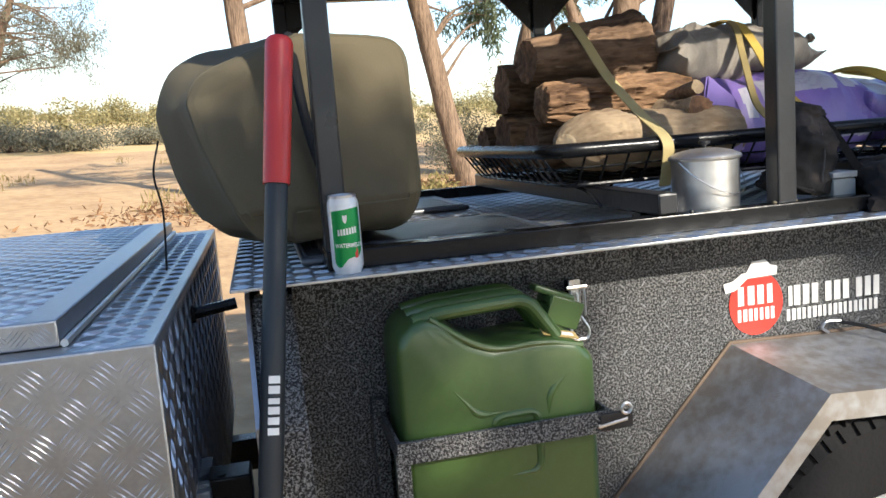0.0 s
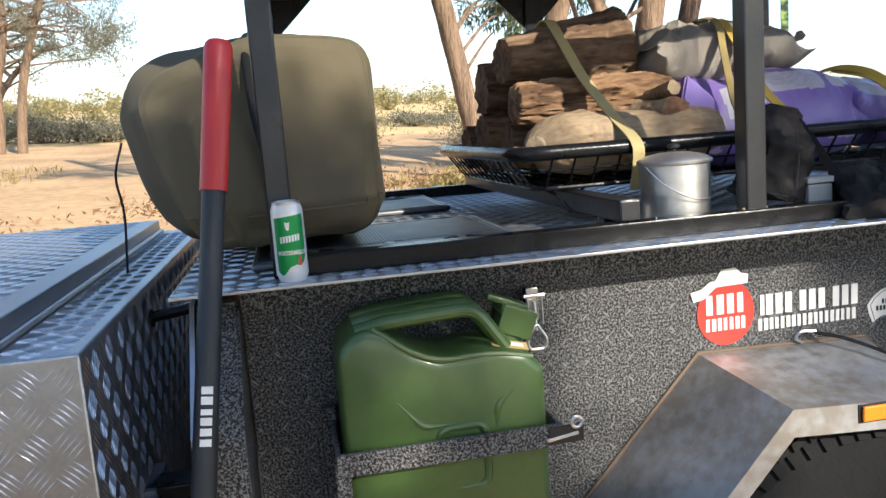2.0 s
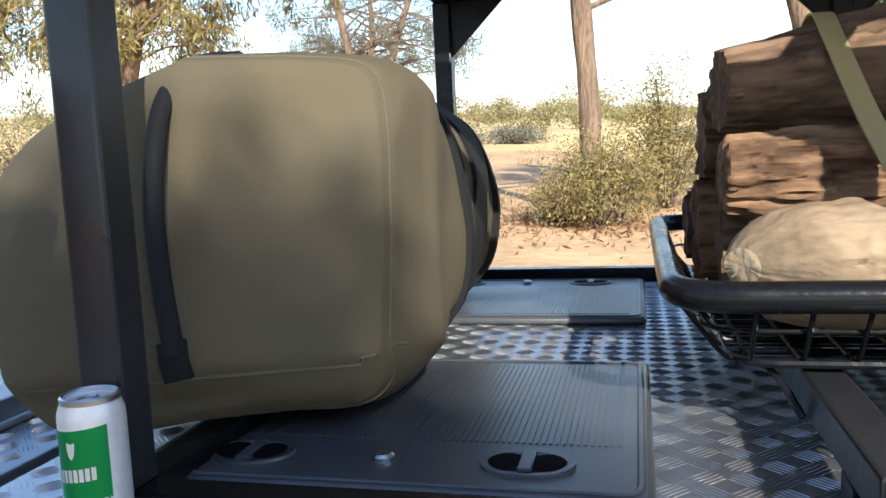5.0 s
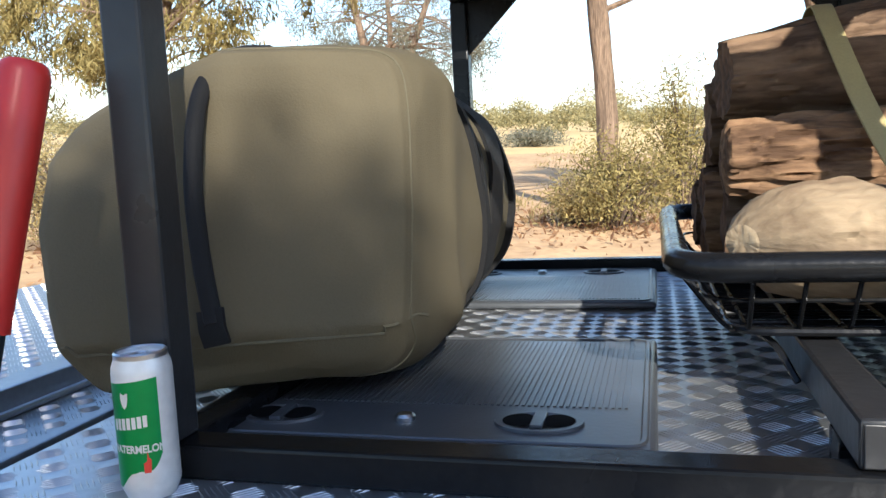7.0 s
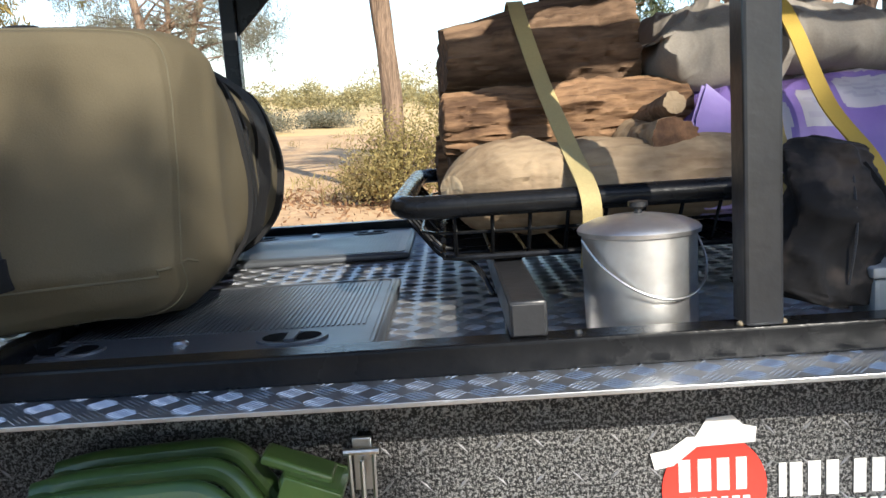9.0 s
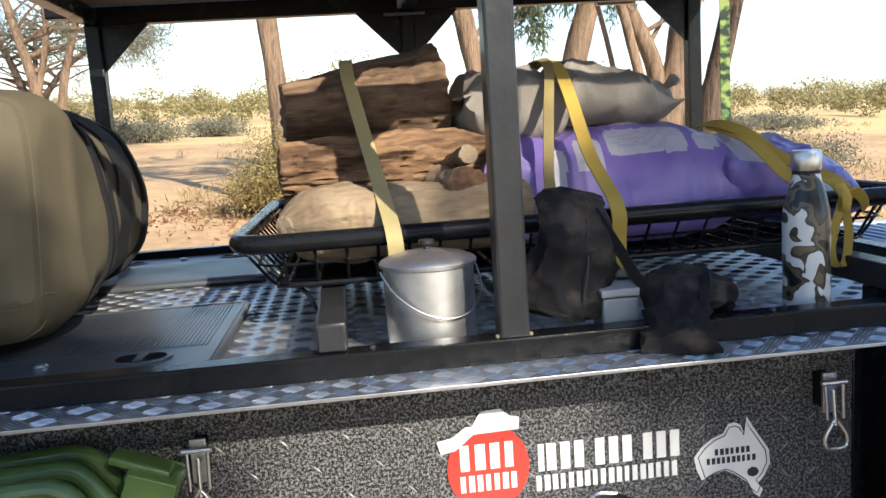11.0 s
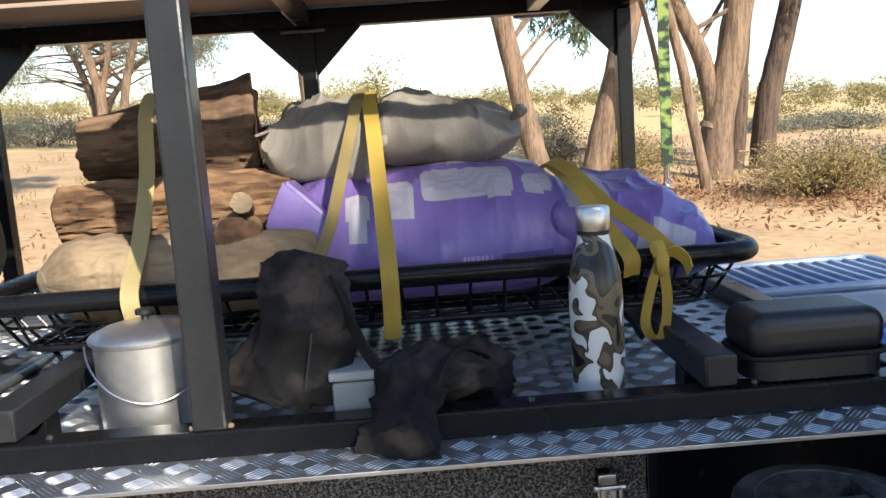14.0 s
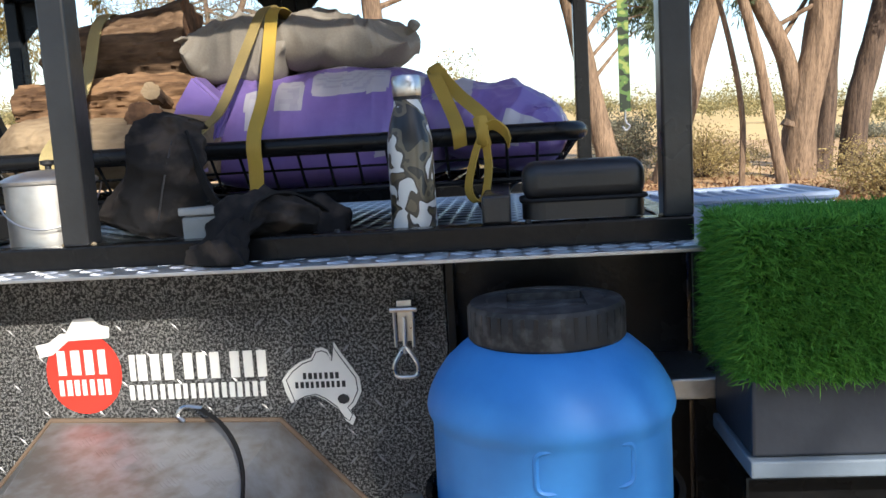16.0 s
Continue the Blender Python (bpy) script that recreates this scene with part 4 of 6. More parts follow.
        if abs(lowest.z - 1.326) < 0.012 and lowest.x > -0.2 and lowest.y < 0.25:
            cross.append(lowest)
    cross = sorted(cross, key=lambda q: q.x)
    part("bag_body", bm, CANVAS, root, smooth=70)
    if len(cross) > 3:
        part("cross_seam", sweep(bmesh.new(), cross, 0.0022, 6), CANVAS_SEAM, root, "stitched cross seam above the tuck")
    part("end_seam", sweep(bmesh.new(), edge, 0.0016, 6, closed=True), CANVAS_SEAM, root, "stitched seam round the end")

    def hoop(y, width, grow, mt, name, wob=0.0):
        """A band that lies on the bag's own outline at y."""
        run = skin[min(range(len(rows)), key=lambda q: abs(rows[q][0] - y))]
        mid = sum(run, Vector()) / seg
        bm = bmesh.new()
        loops = []
        for dy, g in ((-width / 2, -0.004), (-width / 2, grow), (width / 2, grow), (width / 2, -0.004)):
            loop = []
            for k, q in enumerate(run):
                out = Vector((q.x - mid.x, 0, q.z - mid.z)).normalized() * g
                loop.append(bm.verts.new((q.x + out.x, q.y + dy + wob * math.sin(4 * math.pi * k / seg), max(1.234, q.z + out.z))))
            loops.append(loop)
        for a, b in zip(loops, loops[1:]):
            for k in range(seg):
                bm.faces.new((a[k], a[(k + 1) % seg], b[(k + 1) % seg], b[k]))
        bmesh.ops.recalc_face_normals(bm, faces=bm.faces[:])
        part(name, bm, mt, root)

    hoop(0.47, 0.018, 0.008, WEB_BLACK, "piping")
    hoop(0.56, 0.012, 0.009, WEB_BLACK, "piping")
    hoop(0.67, 0.1, 0.007, WEB_BLACK, "black_band", 0.01)
    hoop(0.86, 0.02, 0.014, WEB_BLACK, "piping")
    # red printed blobs on the cuff
    for z, y in ((1.47, 0.80), (1.455, 0.84)):
        bm = lathe(bmesh.new(), [(0.026, 0.0), (0.02, 0.004), (0.0, 0.005)], 20)
        part("print_mark", bm, RED_PRINT, root).matrix_local = pose(0.186 if y < 0.82 else 0.178, y, z, 0, 90, 0) @ Matrix.Diagonal((1.6, 0.5, 1, 1))
    # padded webbing handle down the end face, sewn in at the cross seam
    p = smooth_pts([(-0.028, 0.3, 1.664), (-0.033, 0.235, 1.655), (-0.036, 0.172, 1.633), (-0.034, 0.12, 1.583), (-0.028, 0.088, 1.5), (-0.014, 0.068, 1.42), (0.006, 0.05, 1.345)], 6)
    part("end_handle", sweep(bmesh.new(), p, 0.0105, 12, flat=0.75, up=(0, 1, 0)), WEB_BLACK, root, "black padded webbing handle")
    part("handle_tab", ribbon(bmesh.new(), [(0.002, 0.052, 1.36), (0.006, 0.047, 1.34), (0.009, 0.05, 1.322)], 0.03, 0.006, (1, 0.1, 0.2)), WEB_BLACK, root)
    # cord at the far side
    p = smooth_pts([(-0.325, 0.4, 1.47), (-0.338, 0.36, 1.4), (-0.325, 0.33, 1.32), (-0.33, 0.31, 1.2)], 6)
    part("cord", ribbon(bmesh.new(), p, 0.012, 0.003, (0, 1, 0)), WEB_BLACK, root)
    return root


build_swag()


# ---------------------------------------------------------------- basket
def build_basket():
    root = thing("cargo_basket", "black powder-coated steel cargo basket with tube rim and mesh floor", "basket")
    x0, x1, y0, y1, zr, zf = 0.487, 1.66, 0.168, 1.0, 1.381, 1.302
    ins = 0.055
    rim = arc_path([(x0, y0, zr), (x1, y0, zr), (x1, y1, zr), (x0, y1, zr)], 0.07, 6, True)
    part("rim", sweep(bmesh.new(), rim, 0.016, 14, closed=True), STEEL_BLACK, root, "black tubular rim")
    r = 0.0028
    fx0, fx1, fy0, fy1 = x0 + ins, x1 - ins, y0 + ins, y1 - ins
    bm = bmesh.new()
    frame_ = arc_path([(fx0, fy0, zf), (fx1, fy0, zf), (fx1, fy1, zf), (fx0, fy1, zf)], 0.05, 4, True)
    sweep(bm, frame_, 0.005, 8, closed=True)
    part("floor_frame", bm, STEEL_BLACK, root)
    for lv in (0.5,):
        e = ins * (1 - lv)
        ring = arc_path([(x0 + e, y0 + e, zf + (zr - zf) * lv), (x1 - e, y0 + e, zf + (zr - zf) * lv), (x1 - e, y1 - e, zf + (zr - zf) * lv), (x0 + e, y1 - e, zf + (zr - zf) * lv)], 0.06, 4, True)
        part("side_wire", sweep(bmesh.new(), ring, 0.0025, 6, closed=True), STEEL_BLACK, root)
    n = 21
    for k in range(n):
        x = fx0 + 0.02 + (fx1 - fx0 - 0.04) * k / (n - 1)
        pts = arc_path([(x, y0, zr - 0.01), (x, fy0, zf), (x, fy1, zf), (x, y1, zr - 0.01)], 0.02, 3)
        part("wire", sweep(bmesh.new(), pts, r, 6), STEEL_BLACK, root)
    n = 15
    for k in range(n):
        y = fy0 + 0.02 + (fy1 - fy0 - 0.04) * k / (n - 1)
        pts = arc_path([(x0, y, zr - 0.01), (fx0, y, zf - 0.004), (fx1, y, zf - 0.004), (x1, y, zr - 0.01)], 0.02, 3)
        part("wire", sweep(bmesh.new(), pts, r, 6), STEEL_BLACK, root)
    bm = bmesh.new()
    y = fy0 + 0.012
    while y < fy1:
        sweep(bm, [(fx0, y, zf - 0.002), (fx1, y, zf - 0.002)], 0.0018, 4)
        y += 0.019
    part("floor_mesh", bm, STEEL_BLACK, root)["kind"] = "stuff"
    for x in (0.56, 0.665, 1.44, 1.555):
        p = smooth_pts([(x, y0 + 0.09, zf), (x + (0.03 if x in (0.56, 1.44) else -0.02), y0 + 0.07, 1.285), (x + (0.05 if x in (0.56, 1.44) else -0.03), y0 + 0.04, 1.25)])
        part("mount_hook", sweep(bmesh.new(), p, 0.004, 6), STEEL_BLACK, root)
    return root


build_basket()


# ---------------------------------------------------------------- firewood
def log_mesh(a, b, r0, r1, seed, rough=0.12, squash=1.0, half=False, seg=72, rows=90, knots=(), shape=(), blunt=0.0, slant=0.0):
    """A log from a to b, rough all round; with cut ends."""
    a, b = Vector(a), Vector(b)
    d = (b - a).normalized()
    side = d.cross(Vector((0, 0, 1))).normalized()
    up = side.cross(d)
    bm, rings = bmesh.new(), []
    off = Vector((seed * 7.3, seed * 3.1, seed))
    for i in range(rows + 1):
        s = i / rows
        c = a + (b - a) * s
        rad = r0 + (r1 - r0) * s
        if shape:
            g = s * (len(shape) - 1)
            j = min(int(g), len(shape) - 2)
            w = (g - j) ** 2 * (3 - 2 * (g - j))
            rad *= shape[j] * (1 - w) + shape[j + 1] * w
        if blunt:
            e = min(s, 1 - s) * (b - a).length / blunt
            rad *= math.sqrt(max(0.12, 1 - max(0.0, 1 - e) ** 2))
        ring = []
        for k in range(seg):
            an = 2 * math.pi * k / seg
            cs, sn = math.cos(an), math.sin(an)
            q = Vector((s * (b - a).length * 5, cs * 1.6, sn * 1.6)) + off
            f = 1 + rough * noise.noise(q * 0.8) + rough * 0.5 * noise.noise(Vector((q.x * 2.0, q.y * 4.5, q.z * 4.5))) + rough * 0.3 * noise.noise(q * 6) - rough * 0.55 * max(0.0, 1 - abs(noise.noise(Vector((q.x * 2.4, q.y * 4.2, q.z * 4.2)) + Vector((1, 5, 2)))) * 7) + rough * 0.16 * noise.noise(Vector((q.x * 9, q.y * 14, q.z * 14)))
            if half and sn < -0.25:
                f *= abs(0.25 / sn) ** 0.9
            for ks, ka, size, height in knots:
                away = math.hypot((s - ks) * (b - a).length, (an - ka + math.pi) % (2 * math.pi) * rad - math.pi * rad) / size
                if away < 2.2:
                    f += height * (math.exp(-away * away) + 0.35 * math.cos(away * 9) * math.exp(-away * 1.6))
            if i in (0, rows):
                f *= 0.985
            ring.append(bm.verts.new(c + d * slant * rad * (1 + cs) * max(0.0, 1 - s / 0.45) + side * cs * rad * f + up * sn * rad * f * squash + d * (0.03 if slant else 0.12) * rad * noise.noise(q * 2) * (1 if i in (0, rows) else 0)))
        rings.append(ring)
    for p, q in zip(rings, rings[1:]):
        for k in range(seg):
            bm.faces.new((p[k], p[(k + 1) % seg], q[(k + 1) % seg], q[k]))
    for ring, s in ((rings[0], 0), (rings[-1], 1)):
        c = sum((v.co for v in ring), Vector()) / seg
        mid = [bm.verts.new(c + (v.co - c) * 0.5 + d * 0.003 * noise.noise(v.co * 14)) for v in ring]
        top = bm.verts.new(c)
        for k in range(seg):
            for f in ((ring[k], ring[(k + 1) % seg], mid[(k + 1) % seg], mid[k]), (mid[k], mid[(k + 1) % seg], top)):
                face = bm.faces.new(f)
                face.material_index = 1
    bmesh.ops.recalc_face_normals(bm, faces=bm.faces[:])
    return bm


END_PALE = mat("weathered log end", (0.52, 0.4, 0.25), 0.85, 0, 0.2, (0.27, 0.18, 0.1), 16, 70, 0.8, contrast=(0.35, 0.6), mix=0.8, depth=0.006, bump_scale=1)
END_BROWN = mat("brown log end", (0.2, 0.11, 0.06), 0.9, 0, 0.2, (0.07, 0.04, 0.025), 16, 70, 0.9, contrast=(0.4, 0.6), mix=0.9, depth=0.008, bump_scale=1)
LOGS = "firewood stacked in the basket"
solo("firewood_log", log_mesh((0.545, 0.275, 1.396), (1.0, 0.29, 1.388), 0.072, 0.066, 1, 0.09, 0.95, slant=0.75, knots=((0.42, 0.1, 0.02, 0.1), (0.13, 5.9, 0.016, 0.1), (0.8, 0.9, 0.03, 0.12), (0.3, 1.5, 0.03, -0.08)), shape=(0.86, 0.98, 1.06, 0.95, 1.04, 1.0, 0.97, 1.0, 0.9), blunt=0.012), (WOOD_PALE, END_PALE), "pale weathered round log with a knot on its end", "log", LOGS, smooth=50)
solo("firewood_log", log_mesh((0.548, 0.405, 1.49), (0.95, 0.415, 1.49), 0.056, 0.06, 2, 0.2, 0.92, shape=(0.94, 1.03, 0.98, 1.06, 1.0, 0.92), knots=((0.55, 0.3, 0.022, 0.12),), blunt=0.008), (BARK_LOG, END_BROWN), "reddish brown split log with rough cracked bark", "log", LOGS, smooth=50)
solo("firewood_log", log_mesh((0.56, 0.51, 1.598), (0.865, 0.56, 1.605), 0.058, 0.12, 3, 0.11, 0.95, shape=(1.0, 0.97, 1.03, 0.97, 1.0), knots=((0.3, 0.4, 0.02, 0.12),)), (WOOD_DARK, END_BROWN), "thick dark log that widens to one end", "log", LOGS, smooth=50)
solo("firewood_log", log_mesh((0.56, 0.50, 1.39), (0.98, 0.50, 1.385), 0.06, 0.06, 4, 0.14), (WOOD_DARK, END_BROWN), "dark brown log in the lower layer", "log", LOGS, smooth=50)
solo("firewood_log", log_mesh((0.54, 0.68, 1.40), (0.98, 0.68, 1.40), 0.075, 0.07, 5, 0.15), (BARK_LOG, END_BROWN), "rough brown log in the lower layer", "log", LOGS, smooth=50)
solo("firewood_log", log_mesh((0.535, 0.86, 1.388), (0.97, 0.86, 1.385), 0.06, 0.065, 6, 0.15), (WOOD_DARK, END_BROWN), "brown log at the back of the lower layer", "log", LOGS, smooth=50)
solo("firewood_log", log_mesh((0.55, 0.70, 1.54), (0.93, 0.71, 1.55), 0.07, 0.075, 7, 0.16), (WOOD_DARK, END_BROWN), "dark split log behind the top log", "log", LOGS, smooth=50)
solo("firewood_branch", log_mesh((0.862, 0.40, 1.475), (0.886, 0.262, 1.5), 0.019, 0.0165, 9, 0.13, rows=40, seg=40, shape=(1.25, 1.0, 0.85, 0.95, 1.05)), (WOOD_DARK, WOOD_PALE), "thin brown branch stub with a pale cut end", "branch", LOGS, smooth=50)
solo("firewood_branch", log_mesh((0.855, 0.37, 1.44), (0.88, 0.24, 1.445), 0.034, 0.033, 10, 0.16, rows=40, seg=40, shape=(1.2, 1.0, 0.95, 1.1)), (WOOD_PALE, END_BROWN), "short forked stub with a hollow end", "branch", LOGS, smooth=50)


# ---------------------------------------------------------------- straps
def strap(name, pts, mt, label, width=0.026, across=(1, 0, 0)):
    return solo(name, ribbon(bmesh.new(), smooth_pts(pts, 6), width, 0.003, across), mt, label, "strap", "tie-down straps", smooth=60)


strap("tie_down_strap", [(0.74, 0.163, 1.288), (0.743, 0.15, 1.343), (0.74, 0.15, 1.391), (0.73, 0.245, 1.45), (0.712, 0.37, 1.545), (0.692, 0.465, 1.652), (0.69, 0.535, 1.694), (0.69, 0.62, 1.672), (0.7, 0.74, 1.605), (0.72, 0.9, 1.5), (0.73, 1.02, 1.37)],
      STRAP_OLD, "faded yellow webbing strap over the firewood")


# ---------------------------------------------------------------- billy pot
def build_pot():
    root = thing("billy_pot", "dull aluminium billy pot with lid and wire handle", "pot")
    c = (0.785, 0.072, 1.2165)
    part("pot_body", lathe(bmesh.new(), [(0.0, 0.0), (0.062, 0.0), (0.067, 0.005), (0.068, 0.02), (0.069, 0.126), (0.0715, 0.129), (0.0715, 0.132), (0.068, 0.132), (0.066, 0.126), (0.065, 0.01), (0.0, 0.008)], 48, c), POT, root)
    lid = part("lid", lathe(bmesh.new(), [(0.0735, 0.128), (0.0745, 0.133), (0.071, 0.137), (0.055, 0.144), (0.03, 0.149), (0.0, 0.151)], 48, c), POT, root)
    part("lid_knob", lathe(bmesh.new(), [(0.005, 0.15), (0.005, 0.156), (0.012, 0.159), (0.012, 0.165), (0.0, 0.167)], 16, c), PLASTIC_BLACK, lid)
    for s, ang in ((-1, 200), (1, 20)):
        a = radians(ang)
        ear = new_box((-0.003, -0.012, 0.098), (0.003, 0.012, 0.14), 0.002)
        e = part("ear", ear, POT, root)
        e.matrix_local = Matrix.Translation(Vector(c)) @ Matrix.Rotation(a, 4, "Z") @ Matrix.Translation((0.0725, 0, 0))
        part("rivet", lathe(bmesh.new(), [(0.004, 0.0), (0.0, 0.003)], 8), CHROME, e).matrix_local = pose(0.003, 0, 0.11, 0, 90, 0)
    pts = []
    for k in range(25):
        s = k / 24
        a = radians(200 + 180 * s)
        pts.append((c[0] + 0.0785 * math.cos(a), c[1] + 0.0785 * math.sin(a), c[2] + 0.125 - 0.068 * math.sin(math.pi * s)))
    part("wire_handle", sweep(bmesh.new(), pts, 0.0014, 8), CHROME, root)
    return root


build_pot()


# ---------------------------------------------------------------- bottle
def camo():
    m = bpy.data.materials.new("camouflage print")
    m.use_nodes = True
    t = m.node_tree
    b = t.nodes["Principled BSDF"]
    b.inputs["Roughness"].default_value = 0.28
    co = t.nodes.new("ShaderNodeTexCoord")
    nz = t.nodes.new("ShaderNodeTexNoise")
    nz.inputs["Scale"].default_value, nz.inputs["Detail"].default_value, nz.inputs["Distortion"].default_value = 26, 1.0, 0.8
    t.links.new(co.outputs["Object"], nz.inputs["Vector"])
    r = t.nodes.new("ShaderNodeValToRGB")
    r.color_ramp.interpolation = "CONSTANT"
    e = r.color_ramp.elements
    e[0].position, e[0].color = 0.0, (0.012, 0.012, 0.012, 1)
    e[1].position, e[1].color = 0.42, (0.11, 0.09, 0.055, 1)
    q = e.new(0.5)
    q.color = (0.045, 0.036, 0.026, 1)
    q = e.new(0.55)
    q.color = (0.62, 0.62, 0.6, 1)
    t.links.new(nz.outputs["Fac"], r.inputs[0])
    t.links.new(r.outputs[0], b.inputs["Base Color"])
    return m


def build_bottle():
    root = thing("water_bottle", "camouflage insulated water bottle with steel cap", "bottle")
    c = (1.385, 0.053, 1.2165)
    part("bottle_body", lathe(bmesh.new(), [(0.0, 0.0), (0.032, 0.0), (0.035, 0.003), (0.0355, 0.02), (0.0355, 0.15), (0.034, 0.168), (0.028, 0.195), (0.022, 0.213), (0.0205, 0.226), (0.0, 0.226)], 40, c), camo(), root)
    part("neck", lathe(bmesh.new(), [(0.0208, 0.222), (0.0212, 0.229), (0.0, 0.229)], 32, c), GREY_DARK, root)
    part("cap", lathe(bmesh.new(), [(0.0, 0.2288), (0.0215, 0.2288), (0.0225, 0.232), (0.0225, 0.256), (0.0205, 0.26), (0.0, 0.2605)], 40, c), CHROME, root, "brushed steel cap")
    return root


build_bottle()


# ---------------------------------------------------------------- black case
def build_case():
    root = thing("hard_case", "small black moulded zip case on the deck", "case")
    lo, hi = Vector((1.553, -0.045, 1.2505)), Vector((1.728, 0.06, 1.336))
    bm = new_box(lo, (hi.x, hi.y, 1.285), 0.032, seg=6)
    part("base", bm, PLASTIC_BLACK, root)
    bm = new_box((lo.x + 0.001, lo.y + 0.001, 1.277), hi, 0.022, seg=6)
    part("lid", bm, PLASTIC_BLACK, root)
    p = arc_path([(lo.x - 0.001, lo.y - 0.001, 1.281), (hi.x + 0.001, lo.y - 0.001, 1.281), (hi.x + 0.001, hi.y, 1.281), (lo.x - 0.001, hi.y, 1.281)], 0.025, 4, True)
    part("zip", sweep(bmesh.new(), p, 0.0035, 6, closed=True), WEB_BLACK, root)
    return root


build_case()


# ---------------------------------------------------------------- soft bags
def crease(q):
    """Sharp folds: high along lines, low between them."""
    r = 1 - abs(noise.noise(q)) * 2.4
    return r * abs(r)


def pillow(lo, hi, seed, crumple=0.012, nx=60, ny=40, power=2.6, taper=0.0, shear=0.0, m=None, prints=None):
    """A filled sack: pinched at its rim, creased, flat where it lies. prints: gives the material index at a place on top."""
    lo, hi = Vector(lo), Vector(hi)
    c, h = (lo + hi) / 2, (hi - lo) / 2
    bm = bmesh.new()
    grid = {}
    off = Vector((seed * 5.1, seed * 2.7, seed * 9.3))
    for side in (1, -1):
        for i in range(nx + 1):
            for j in range(ny + 1):
                u, v = 2 * i / nx - 1, 2 * j / ny - 1
                rim = i in (0, nx) or j in (0, ny)
                if rim and side < 0:
                    grid[side, i, j] = grid[1, i, j]
                    continue
                t = max(0.0, (1 - abs(u) ** power) * (1 - abs(v) ** power)) ** 0.45
                p = Vector((c.x + u * h.x, c.y + v * h.y * (1 - 0.5 * taper * max(0, u)), c.z + side * t * h.z * (1 - taper * max(0, u) ** 2)))
                q = Vector((p.x * 6, p.y * 6, side + p.z * 4)) + off
                n = 0.75 * crease(q * 0.8) + 0.45 * crease(q * 1.9 + Vector((3, 1, 7))) + 0.35 * noise.noise(q * 0.7) + 0.14 * crease(q * 4.5)
                p.z += crumple * (n - 0.35) * (1 if side > 0 else 0.3) * (0.3 + t)
                p.y -= crumple * 0.8 * (n - 0.3) * max(0, -v) ** 2
                p.x += crumple * 0.9 * noise.noise(q * 1.7 + Vector((9, 0, 0)))
                if side < 0:
                    p.z = max(p.z, lo.z)
                p.y += shear * (p.z - lo.z)
                grid[side, i, j] = bm.verts.new(m @ p if m else p)
    for side in (1, -1):
        for i in range(nx):
            for j in range(ny):
                f = [grid[side, i, j], grid[side, i + 1, j], grid[side, i + 1, j + 1], grid[side, i, j + 1]]
                face = bm.faces.new(f if side > 0 else f[::-1])
                if prints:
                    face.material_index = prints(face.calc_center_median())
    return bm


def in_panel(a, b, x0, x1, z0, z1, r=0.012):
    dx = max(x0 + r - a, 0, a - x1 + r)
    dz = max(z0 + r - b, 0, b - z1 + r)
    return math.hypot(dx, dz) <= r


def print_big(p):
    """Where the printed panels of the large bag lie, on a plane that leans back."""
    a, b = p.x, p.z + 0.16 * (p.y - 0.35)
    for x0, x1, z0, z1 in ((1.165, 1.318, 1.474, 1.53), (1.335, 1.385, 1.475, 1.512), (1.098, 1.152, 1.435, 1.512), (1.04, 1.078, 1.425, 1.492)):
        if in_panel(a, b, x0, x1, z0, z1):
            inner = in_panel(a, b, x0 + 0.008, x1 - 0.008, z0 + 0.007, z1 - 0.007, 0.004)
            return 2 if inner and (b * 140) % 1 < 0.4 else 1
    if in_panel(a, b, 1.225, 1.272, 1.366, 1.381, 0.002) and (a * 130) % 1 < 0.66:
        return 3
    if in_panel(a, b, 1.15, 1.262, 1.393, 1.399, 0.001) and (a * 170) % 1 < 0.6:
        return 3
    if in_panel(a, b, 1.29, 1.38, 1.345, 1.375, 0.002):
        return 1 if b < 1.357 else 4
    if b > 1.545 - 0.03 * abs(noise.noise(Vector((a * 6, 0, 0)))):
        return 1
    if a < 0.955 + 0.02 * noise.noise(Vector((0, 0, b * 9))) and b < 1.45:
        return 3
    return 0


def print_small(p):
    a, b = p.x, p.z + 0.16 * (p.y - 0.35)
    if in_panel(a, b, 1.4, 1.475, 1.44, 1.53, 0.02):
        return 1
    if in_panel(a, b, 1.505, 1.6, 1.35, 1.405, 0.03):
        return 2 if (b * 110) % 1 < 0.35 and 1.36 < b < 1.395 and a < 1.585 else 1
    return 0


PRINT_FAINT = mat("faint grey print", (0.36, 0.34, 0.4), 0.5)
PRINT_DEEP = mat("deep violet print", (0.07, 0.05, 0.2), 0.4)
BAG_SKIN = (BAG_PURPLE, BAG_GREY, PRINT_FAINT, BAG_LILAC, PRINT_DEEP)


def feed_bag(lo, hi, seed, label, power, shear, prints, m=None, crumple=0.013):
    root = thing("feed_bag", label, "bag", "purple bags in the basket")
    part("bag_body", pillow(lo, hi, seed, crumple, *((230, 140) if prints is print_big else (130, 80)), power, 0, shear, m, prints), BAG_SKIN, root, smooth=80)
    return root


